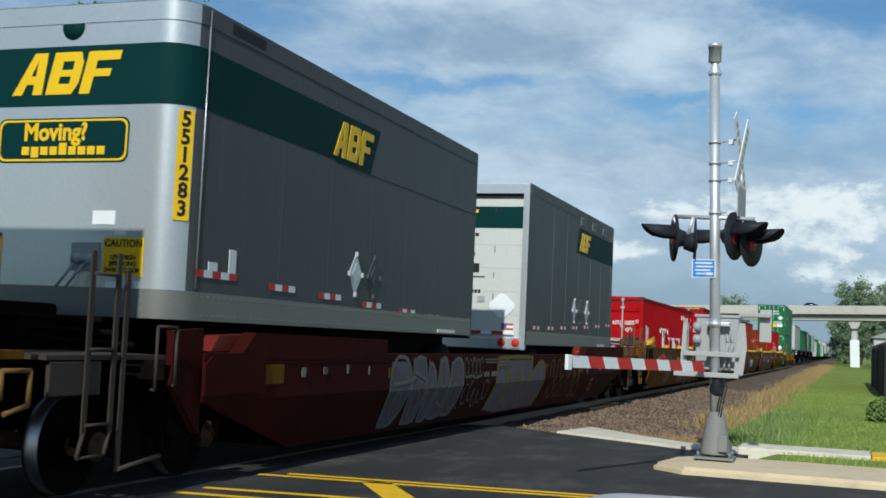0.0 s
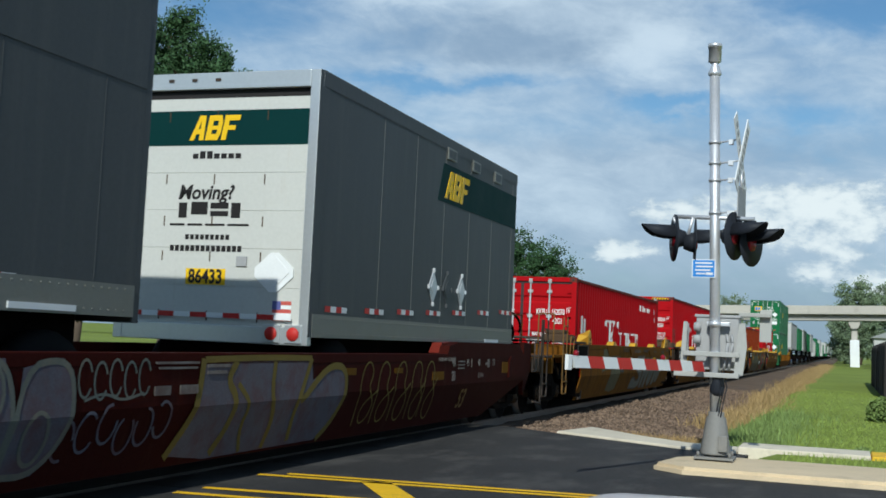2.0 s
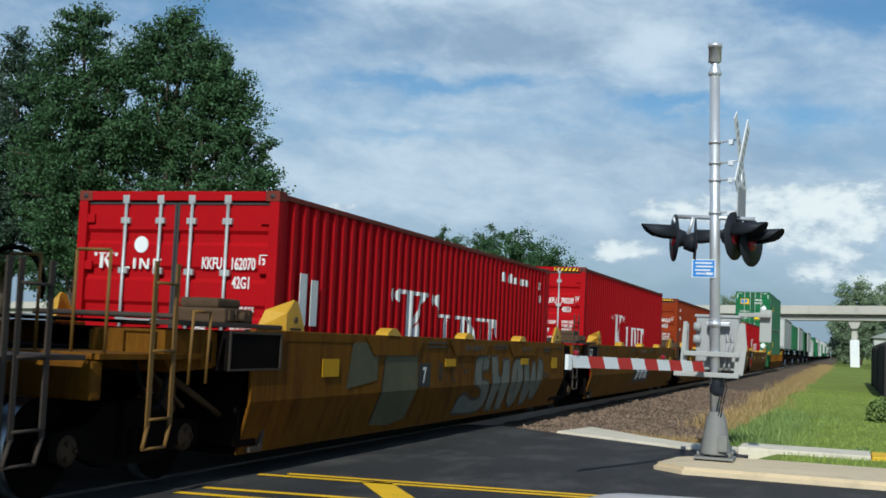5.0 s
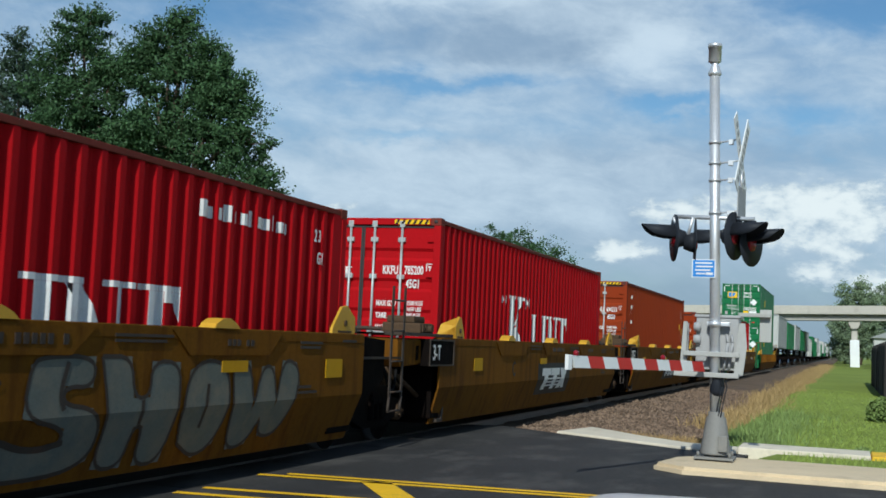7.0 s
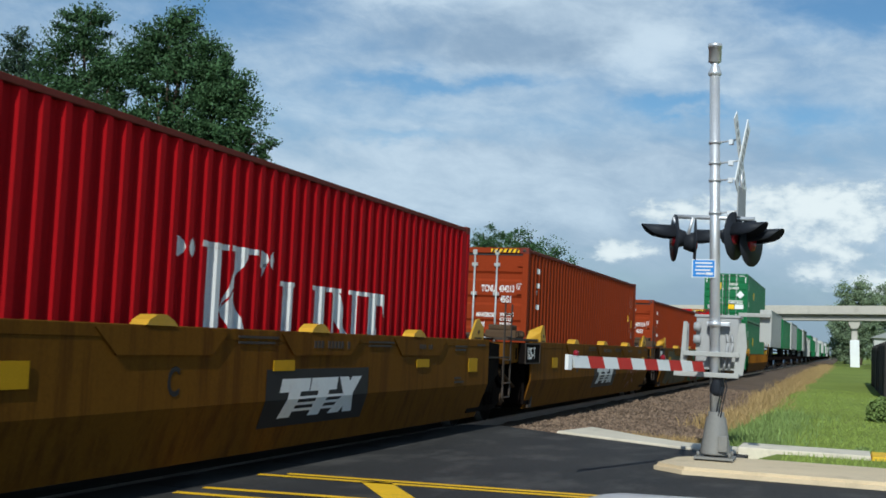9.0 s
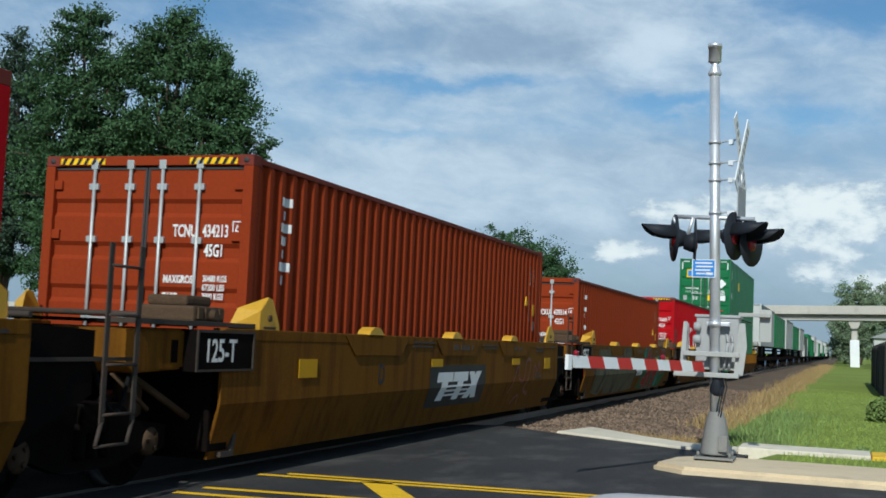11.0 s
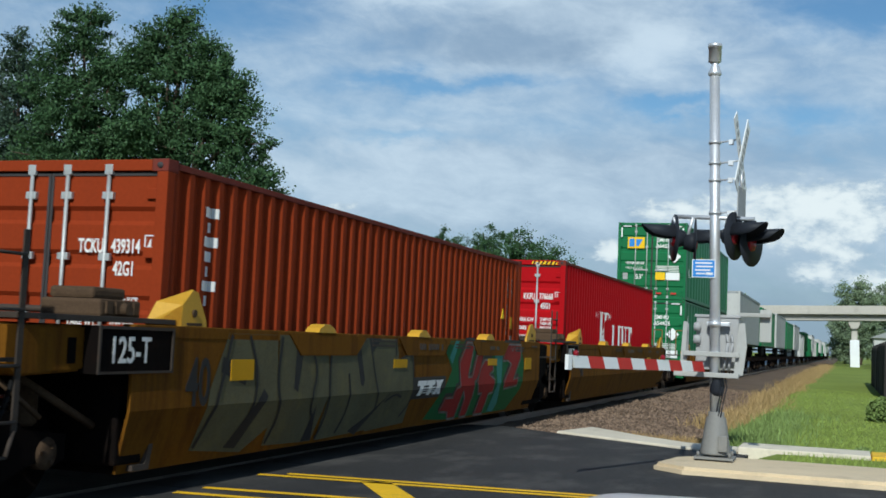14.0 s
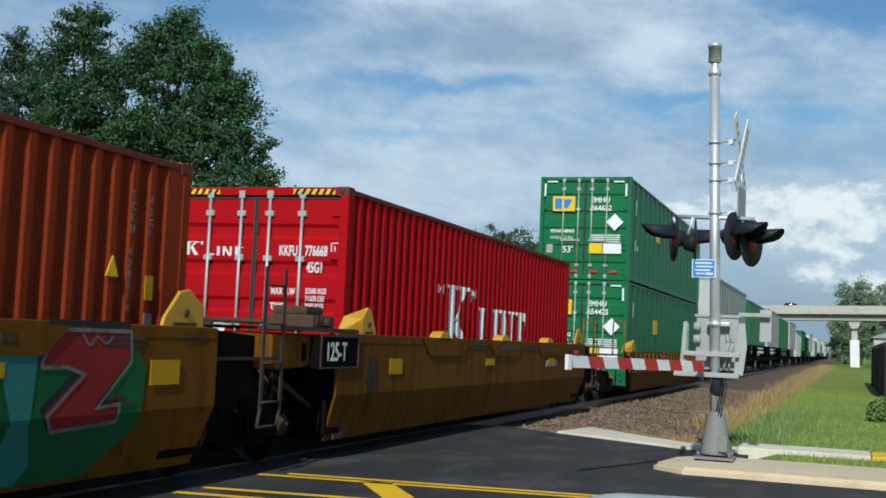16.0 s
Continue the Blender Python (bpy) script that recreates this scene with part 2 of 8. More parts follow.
M_CORANGE = material("rust-orange container paint", (0.235, 0.034, 0.009), 0.75, vary=0.12, grain=1.5, fine=25, bump=0.08, dirt=0.35, dirt_color=(0.19, 0.03, 0.012), streak=True, gloss=0.07)
M_CGREEN = material("green container paint", (0.010, 0.135, 0.045), 0.45, vary=0.10, grain=1.5, fine=25, bump=0.06, dirt=0.2, dirt_color=(0.02, 0.08, 0.035), streak=True)
M_CROOF = material("dull top rail", (0.16, 0.035, 0.025), 0.7, vary=0.25, dirt=0.5, dirt_color=RUST, gloss=0.08)
M_ROD = material("galvanised rod", (0.44, 0.45, 0.44), 0.45, 0.4, vary=0.15, dirt=0.4, dirt_color=(0.2, 0.1, 0.08))
M_GASKET = material("door gasket", (0.05, 0.045, 0.045), 0.8)
M_FRAMEW = material("far white load", (0.48, 0.48, 0.46), 0.5, vary=0.08, dirt=0.2)
M_FRAMEG = material("far grey load", (0.27, 0.28, 0.28), 0.5, 0.2, vary=0.08, dirt=0.2)
M_BRIDGE = material("bridge concrete", (0.46, 0.43, 0.38), 0.9, vary=0.10, grain=0.5, fine=4, bump=0.2, dirt=0.2, streak=True)
M_BRIDGED = material("weathered girder", (0.24, 0.235, 0.22), 0.8, vary=0.12, grain=0.5, fine=4)
M_FENCE = material("dark timber fence", (0.035, 0.032, 0.03), 0.9, vary=0.3)
M_CARWHITE = material("white car paint", (0.80, 0.81, 0.82), 0.18, vary=0.03, bump=0, gloss=0.6)
M_GLASS = material("dark car glass", (0.012, 0.014, 0.016), 0.06, vary=0.02, bump=0, gloss=0.7)
M_TYRE = material("tyre rubber", (0.012, 0.012, 0.012), 0.8, gloss=0.05)
M_CARDARK = material("dark car paint", (0.02, 0.022, 0.026), 0.25, bump=0)
M_FLAGR = material("faded red print", (0.50, 0.10, 0.08), 0.6, bump=0)
M_FLAGB = material("faded blue print", (0.10, 0.11, 0.28), 0.6, bump=0)
M_GRAF_W = material("pale sprayed paint", (0.135, 0.145, 0.125), 0.6, vary=0.2, dirt=0.4, dirt_color=(0.25, 0.2, 0.14), spots=0.45, gloss=0.05)
M_GRAF_G = material("grey-green sprayed paint", (0.105, 0.098, 0.058), 0.6, vary=0.3, dirt=0.3, dirt_color=(0.2, 0.16, 0.06), spots=0.5, gloss=0.05)
M_GRAF_T = material("teal sprayed paint", (0.05, 0.20, 0.17), 0.6, vary=0.2, gloss=0.05)
M_GRAF_R = material("red sprayed paint", (0.26, 0.025, 0.022), 0.6, vary=0.2, gloss=0.05)
M_GRAF_E = material("green sprayed paint", (0.02, 0.11, 0.035), 0.6, vary=0.25, gloss=0.05)
M_GRAF_V = material("violet-grey sprayed paint", (0.115, 0.110, 0.130), 0.6, vary=0.25, dirt=0.5, dirt_color=(0.11, 0.04, 0.035), spots=0.45, gloss=0.05)
M_GRAF_Y = material("yellow sprayed line", (0.16, 0.122, 0.035), 0.6, vary=0.2, gloss=0.05)


# ---------------------------------------------------------------- mesh tools
def part(name, bm, mat, parent=None, label="", smooth=False):
    me = bpy.data.meshes.new(name)
    bm.to_mesh(me)
    bm.free()
    for m in (mat if isinstance(mat, (list, tuple)) else (mat,)):
        me.materials.append(m)
    if smooth:
        me.polygons.foreach_set("use_smooth", [True] * len(me.polygons))
    ob = new(name, me)
    if parent is not None:
        ob.parent = parent
    if label:
        ob["label"] = label
    return ob


def box(bm, x0, x1, y0, y1, z0, z1, bevel=0.0, mat=0):
    vs = [bm.verts.new((x, y, z)) for x in (x0, x1) for y in (y0, y1) for z in (z0, z1)]
    fs = []
    for q in ((0, 1, 3, 2), (4, 6, 7, 5), (0, 4, 5, 1), (2, 3, 7, 6), (0, 2, 6, 4), (1, 5, 7, 3)):
        f = bm.faces.new([vs[i] for i in q])
        f.material_index = mat
        fs.append(f)
    if bevel:
        es = {e for f in fs for e in f.edges}
        bmesh.ops.bevel(bm, geom=list(es), offset=bevel, segments=2, affect="EDGES", profile=0.6)
    return bm


def prism(bm, pts, axis, a, b, mat=0):
    """Extrude a polygon along axis. pts are (u, v): axis x -> (y, z), y -> (x, z), z -> (x, y)."""
    def at(u, v, w):
        return {"x": (w, u, v), "y": (u, w, v), "z": (u, v, w)}[axis]
    lo = [bm.verts.new(at(u, v, a)) for u, v in pts]
    hi = [bm.verts.new(at(u, v, b)) for u, v in pts]
    k = len(pts)
    fs = [bm.faces.new(lo), bm.faces.new(hi[::-1])]
    for i in range(k):
        fs.append(bm.faces.new((lo[i], hi[i], hi[(i + 1) % k], lo[(i + 1) % k])))
    for f in fs:
        f.material_index = mat
    bmesh.ops.recalc_face_normals(bm, faces=fs)
    return bm


def tube(bm, p0, p1, r, seg=10, r2=None, mat=0):
    p0, p1 = Vector(p0), Vector(p1)
    q = (p1 - p0).to_track_quat("Z", "Y").to_matrix()
    r2 = r if r2 is None else r2
    rings = []
    for p, rr in ((p0, r), (p1, r2)):
        rings.append([bm.verts.new(p + q @ Vector((rr * math.cos(2 * math.pi * i / seg), rr * math.sin(2 * math.pi * i / seg), 0))) for i in range(seg)])
    fs = [bm.faces.new(rings[0][::-1]), bm.faces.new(rings[1])]
    for i in range(seg):
        j = (i + 1) % seg
        f = bm.faces.new((rings[0][i], rings[0][j], rings[1][j], rings[1][i]))
        f.smooth = True
        fs.append(f)
    for f in fs:
        f.material_index = mat
    return bm


def lathe(bm, profile, centre=(0, 0, 0), axis="z", seg=28, mat=0):
    """Turn (radius, height) pairs round an axis."""
    rings = []
    for r, h in profile:
        ring = []
        for i in range(seg):
            a = 2 * math.pi * i / seg
            u, v = r * math.cos(a), r * math.sin(a)
            p = {"z": (u, v, h), "y": (u, h, v), "x": (h, u, v)}[axis]
            ring.append(bm.verts.new(Vector(p) + Vector(centre)))
        rings.append(ring)
    fs = []
    for a, b in zip(rings, rings[1:]):
        for i in range(seg):
            j = (i + 1) % seg
            fs.append(bm.faces.new((a[i], a[j], b[j], b[i])))
    fs += [bm.faces.new(rings[0]), bm.faces.new(rings[-1])]
    for f in fs:
        f.material_index, f.smooth = mat, True
    bmesh.ops.recalc_face_normals(bm, faces=fs)
    return bm


def B():
    return bmesh.new()


def lettering(text, size, mat, parent, m, name="lettering", squeeze=1.0, align="LEFT", bold=0.0, shear=0.0):
    cu = bpy.data.curves.new(name, "FONT")
    cu.body, cu.size, cu.align_x, cu.extrude, cu.resolution_u, cu.offset, cu.shear = text, size, align, 0.0015, 3, bold, shear
    tmp = bpy.data.objects.new(name, cu)
    scene.collection.objects.link(tmp)
    me = bpy.data.meshes.new_from_object(tmp.evaluated_get(bpy.context.evaluated_depsgraph_get()))
    bpy.data.objects.remove(tmp)
    bpy.data.curves.remove(cu)
    me.transform(m @ Matrix.Diagonal((squeeze, 1, 1, 1)))
    me.materials.clear()
    me.materials.append(mat)
    ob = new(name, me)
    ob.parent = parent
    return ob


def on_front(x, y, z):
    """Writing on a face that looks along -y."""
    return pose(x, y, z, 90, 0, 0)


def on_side(x, y, z, turn=0):
    """Writing on a face that looks along +x, reading towards +y."""
    return pose(x, y, z, 90, 0, 90) @ pose(0, 0, 0, 0, 0, turn)


def thing(name, label, category, group="", kind="", at=None):
    ob = new(name)
    ob.empty_display_size = 0.2
    if at is not None:
        ob.matrix_basis = at
    return tagged(ob, label, category, group, kind)


def plate(bm, pts, plane, at, depth=0.004, mat=0):
    """Thin raised shape. plane 'side': pts are (y, z) on a face at x = at looking along +x; 'front': (x, z) at y = at looking along -y."""
    if plane == "side":
        return prism(bm, pts, "x", at - 0.002, at + depth, mat)
    return prism(bm, pts, "y", at - depth, at + 0.002, mat)


def rect(u0, u1, v0, v1):
    return [(u0, v0), (u1, v0), (u1, v1), (u0, v1)]


CX = -1.219                      # centre line of the track
MOVERS = []                      # (thing, x, y at the start, z) of all that rolls with the train


def travel(t):
    """How far the train has rolled after t seconds: it slowly gathers speed."""
    return 4.6294 * t + 0.06294 * t * t - 0.000725 * t ** 3


def rolls(ob, y0, z=0.0, x=CX):
    ob.matrix_basis = pose(x, y0, z)
    MOVERS.append((ob, x, y0, z))
    return ob
# ---------------------------------------------------------------- the setting
def structure(name, bm, mat, label, category="ground", smooth=False):
    return tagged(part(name, bm, mat, smooth=smooth), label, category, kind="structure")


def sheet(bm, xs, ys, height):
    grid = [[bm.verts.new((x, y, height(x, y))) for y in ys] for x in xs]
    for i in range(len(xs) - 1):
        for j in range(len(ys) - 1):
            bm.faces.new((grid[i][j], grid[i + 1][j], grid[i + 1][j + 1], grid[i][j + 1]))
    return bm


def lawn_height(x, y):
    if y < 18.5 and x > -8:
        return -0.06
    if x < 1.2:
        return -0.34
    k = min(1.0, max(0.0, (x - 3.0) / 1.0))
    h = -0.42 + 0.38 * k
    if 19 < y < 140 and x > 3:
        h += 0.04 * noise.noise((x * 0.4, y * 0.25, 1.3))
    return h


def ground():
    xs = [-3000, -900, -300, -120, -60, -30, -16, -8, -4, 0, 1.2] + [1.6 + 0.45 * i for i in range(28)] + [16, 20, 30, 60, 120, 300, 900, 3000]
    ys = [-400, -120, -40, -12, 0, 8, 14, 18.2, 18.6] + [19 + 0.8 * i for i in range(60)] + [70, 80, 95, 120, 160, 240, 400, 800, 1600, 3500]
    structure("ground", sheet(B(), xs, ys, lawn_height), M_GROUND, "green mown lawn and verge beside the railway")


def road():
    bm = B()
    prism(bm, [(0.12, 2.0), (60, 2.0), (60, 14.15), (4.5, 14.2), (4.5, 17.28), (3.55, 17.42), (1.35, 18.78), (0.12, 19.6)], "z", -0.35, 0.0)
    structure("road", bm, M_ASPHALT, "dark blacktop road running up to the level crossing", "road")
    bm = B()
    box(bm, -40, -2.57, 2.0, 19.6, -0.35, -0.004)
    structure("road_far", bm, M_ASPHALT, "dark blacktop road beyond the tracks", "road")
    bm = B()
    box(bm, 4.4, 60, -30, 1.99, -0.35, -0.004)
    structure("road_verge", bm, M_ASPHALT, "dark blacktop lot beside the road", "road")
    # yellow lines: two along the road, a double pair, and a slanted bar
    def stripe(p, q, w, name="road_marking"):
        p, q = Vector(p), Vector(q)
        s = (q - p).normalized() * w / 2
        s = Vector((-s.y, s.x))
        bm = B()
        n = 14
        for i in range(n):
            a, b = p.lerp(q, i / n), p.lerp(q, (i + 1) / n)
            vs = [bm.verts.new((*(a + s), 0.006)), bm.verts.new((*(a - s), 0.006)), bm.verts.new((*(b - s), 0.006 )), bm.verts.new((*(b + s), 0.006))]
            bm.faces.new(vs)
        return structure(name, bm, M_PAINT_Y, "worn yellow painted line on the blacktop", "road marking")
    stripe((0.19, 10.72), (3.6, 11.16), 0.125)
    stripe((0.40, 10.96), (3.6, 11.36), 0.125)
    stripe((0.22, 9.10), (3.0, 9.46), 0.125)
    stripe((0.27, 9.52), (3.0, 9.92), 0.125)
    stripe((1.38, 10.93), (2.35, 9.45), 0.30)


def island_and_kerbs():
    bm = B()
    prism(bm, [(3.62, 14.3), (4.0, 13.95), (30, 13.75), (30, 15.55), (5.2, 15.75), (4.1, 15.7), (3.75, 15.2)], "z", -0.3, 0.09)
    bmesh.ops.bevel(bm, geom=[e for e in bm.edges if e.verts[0].co.z > 0 and e.verts[1].co.z > 0], offset=0.04, segments=2, affect="EDGES")
    structure("pavement_island", bm, M_CONCRETE, "tan weathered concrete island at the road edge", "pavement")
    bm = B()
    prism(bm, [(4.6, 15.6), (30, 15.5), (30, 17.3), (4.9, 17.1)], "z", -0.3, 0.055)
    structure("verge", bm, M_GROUND, "thin weedy strip behind the concrete island", "verge")
    # pale kerb slabs
    xs = [4.35, 6.15, 7.9, 9.7, 11.5, 13.3, 15.1]
    slabs = structure("pavement_kerb", box(B(), 15.12, 30, 17.35, 18.25, -0.3, 0.10, 0.02), M_CONCRETE_W, "pale concrete kerb strip along the lawn", "pavement")
    for i, (a, b) in enumerate(zip(xs, xs[1:])):
        part("slab", box(B(), a, b - 0.012, 17.30 + random.uniform(-0.01, 0.01), 18.22, -0.3, 0.10 + random.uniform(-0.006, 0.006), 0.02), M_KERB_Y if i == 1 else M_CONCRETE_W, slabs,
             "yellow painted kerb slab" if i == 1 else "")
    bm = B()
    prism(bm, [(1.35, 18.8), (3.55, 17.45), (4.33, 17.3), (4.33, 18.2), (3.5, 18.35), (2.8, 18.95), (1.62, 20.3)], "z", -0.3, 0.035)
    bmesh.ops.bevel(bm, geom=[e for e in bm.edges if e.verts[0].co.z > 0 and e.verts[1].co.z > 0], offset=0.02, segments=1, affect="EDGES")
    structure("pavement_apron", bm, M_CONCRETE_W, "pale concrete apron beside the track", "pavement")


def ballast_height(x, y):
    d = abs(x - CX)
    k = min(1.0, max(0.0, (d - 1.7) / 3.0))
    return -0.12 - 0.15 * k


def track():
    xs = [CX + d for d in (-7, -5, -4.2, -3.4, -2.6, -1.8, -1, 0, 1, 1.35, 1.8, 2.2, 2.6, 3, 3.4, 3.8, 4.2, 4.7, 5.2)]
    bm = B()
    ys = [19.65 + 0.45 * i for i in range(90)] + [61, 64, 68, 74, 82, 95, 120, 160, 240, 400, 900]
    sheet(bm, xs, ys, lambda x, y: ballast_height(x, y) + 0.05 * noise.noise((x * 1.3, y * 1.1, 0)) * (y < 62))
    structure("ballast", bm, M_BALLAST, "brown crushed-stone ballast under the track", "ballast")
    bm = B()
    sheet(bm, xs, [-60, -20, 1.95], ballast_height)
    structure("ballast_near", bm, M_BALLAST, "brown crushed-stone ballast under the track", "ballast")
    for name, x in (("rail_west", CX - 0.755), ("rail_east", CX + 0.755)):
        bm = B()
        prism(bm, [(x - 0.07, -0.17), (x + 0.07, -0.17), (x + 0.07, -0.155), (x + 0.012, -0.13), (x + 0.012, -0.045), (x + 0.036, -0.035), (x + 0.036, -0.005), (x + 0.028, 0),
                   (x - 0.028, 0), (x - 0.036, -0.005), (x - 0.036, -0.035), (x - 0.012, -0.045), (x - 0.012, -0.13), (x - 0.07, -0.155)], "y", -60, 900)
        structure(name, bm, M_RAIL, "worn steel running rail", "rail")
    # crossing panels between and beside the rails
    for i, (a, b) in enumerate(((CX - 1.34, CX - 0.80), (CX - 0.70, CX + 0.70), (CX + 0.80, CX + 1.335))):
        bm = B()
        for k in range(7):
            box(bm, a, b, 2.0 + k * 2.5, 2.0 + k * 2.5 + 2.485, -0.3, -0.008, 0.012)
        structure("crossing_panel_%d" % (i + 1), bm, M_ASPHALT, "dark blacktop and timber crossing panel between rails", "crossing panel")
    sleepers = thing("sleepers", "weathered timber sleepers under the rails", "sleeper", kind="structure")
    bm = B()
    box(bm, CX - 1.3, CX + 1.3, -0.115, 0.115, -0.33, -0.165, 0.01)
    first = part("sleeper", bm, M_TIE, sleepers)
    first.location = (0, 20.2, 0)
    for k in range(1, 90):
        o = new("sleeper", first.data)
        o.parent = sleepers
        o.location = (random.uniform(-0.04, 0.04), 20.2 + 0.52 * k, 0)


def scatter_mesh(name, verts, faces, mat, label, category, smooth=False):
    me = bpy.data.meshes.new(name)
    me.from_pydata(verts, [], faces)
    me.materials.append(mat)
    if smooth:
        me.polygons.foreach_set("use_smooth", [True] * len(me.polygons))
    return tagged(new(name, me), label, category, kind="stuff")


def stones():
    rng = np.random.default_rng(4)
    bm = B()
    bmesh.ops.create_icosphere(bm, subdivisions=1, radius=1.0)
    base = np.array([v.co[:] for v in bm.verts])
    tri = np.array([[v.index for v in f.verts] for f in bm.faces])
    bm.free()
    n = 30000
    y = 19.7 + 30 * rng.random(n) ** 1.6
    x = CX + 1.2 + 4.0 * rng.random(n)
    keep = ~((y < 20.4) & (x > 1.35 + 1.1 * (20.4 - y)) & (x < 4.4)) & (x < 3.75)
    x, y = x[keep], y[keep]
    n = len(x)
    size = rng.uniform(0.012, 0.034, n) * (1 + 0.8 * (rng.random(n) > 0.95))
    verts = np.empty((n, 12, 3))
    for i in range(n):
        s = size[i] * rng.uniform(0.6, 1.25, 3)
        a = rng.uniform(0, 6.28)
        c, d = math.cos(a), math.sin(a)
        p = base * rng.uniform(0.75, 1.2, (12, 1)) * s
        verts[i, :, 0] = x[i] + c * p[:, 0] - d * p[:, 1]
        verts[i, :, 1] = y[i] + d * p[:, 0] + c * p[:, 1]
        verts[i, :, 2] = ballast_height(x[i], y[i]) + 0.05 * noise.noise((x[i] * 1.3, y[i] * 1.1, 0)) + size[i] * 0.25 + p[:, 2]
    faces = (tri[None] + 12 * np.arange(n)[:, None, None]).reshape(-1, 3)
    scatter_mesh("ballast_stones", verts.reshape(-1, 3).tolist(), faces.tolist(), M_STONE, "loose brown ballast stones of uneven size", "ballast stones")


def blades(name, n, place, height, width, mat, label, category, seed, lean=0.35):
    rng = np.random.default_rng(seed)
    verts, faces = [], []
    for i in range(n):
        x, y, z, hs = place(rng)
        h = height * hs * rng.uniform(0.5, 1.2)
        a = rng.uniform(0, 6.28)
        dx, dy = math.cos(a) * width / 2, math.sin(a) * width / 2
        lx, ly = rng.normal(0, lean * h), rng.normal(0, lean * h)
        k = len(verts)
        verts += [(x - dx, y - dy, z), (x + dx, y + dy, z), (x + dx * 0.7 + lx * 0.4, y + dy * 0.7 + ly * 0.4, z + h * 0.6), (x - dx * 0.7 + lx * 0.4, y - dy * 0.7 + ly * 0.4, z + h * 0.6), (x + lx, y + ly, z + h)]
        faces += [(k, k + 1, k + 2, k + 3), (k + 3, k + 2, k + 4)]
    return scatter_mesh(name, verts, faces, mat, label, category)


def grasses():
    def lawn(r):
        y = 18.6 + 34 * r.random() ** 1.6
        x = 3.6 + (y * 0.14 + 4.5) * r.random()
        return x, y, lawn_height(x, y) - 0.01, 1.0
    blades("lawn_grass", 60000, lawn, 0.055, 0.012, M_GRASS, "short green mown lawn grass", "grass", 1)

    def tall(r):
        y = 18.5 + 12 * r.random() ** 2.0
        x = 3.9 + 0.25 * (y - 18.5) * 0.1 + abs(r.normal(0, 0.5))
        return x, y, lawn_height(x, y) - 0.02, 1.0 if r.random() < 0.8 else 1.6
    blades("tall_weeds", 4500, tall, 0.17, 0.018, M_WEED, "tall green weeds behind the kerb", "weeds", 2)

    def verge(r):
        x = 5.0 + 5 * r.random()
        return x, 15.75 + 1.4 * r.random(), 0.05, 1.0
    blades("verge_grass", 2200, verge, 0.06, 0.012, M_GRASS, "sparse low verge grass", "grass", 3)

    def dry(r):
        y = 25 + 135 * r.random() ** 1.2
        x = 3.45 + r.normal(0, 0.30) + 0.2 * math.sin(y * 0.4)
        return x, y, -0.25, min(1.6, 0.55 + y / 90)
    blades("dry_grass", 20000, dry, 0.36, 0.02, M_DRYGRASS, "tall straw-coloured dry grass along the ballast", "grass", 5)

    def dry2(r):
        y = 19.9 + 1.6 * r.random()
        x = 1.7 + 1.9 * r.random()
        return x, y, -0.22, 1.0
    blades("dry_grass_tufts", 1500, dry2, 0.16, 0.014, M_DRYGRASS, "dry grass tufts at the edge of the apron", "grass", 6)


ground()
road()
island_and_kerbs()
track()
stones()
grasses()


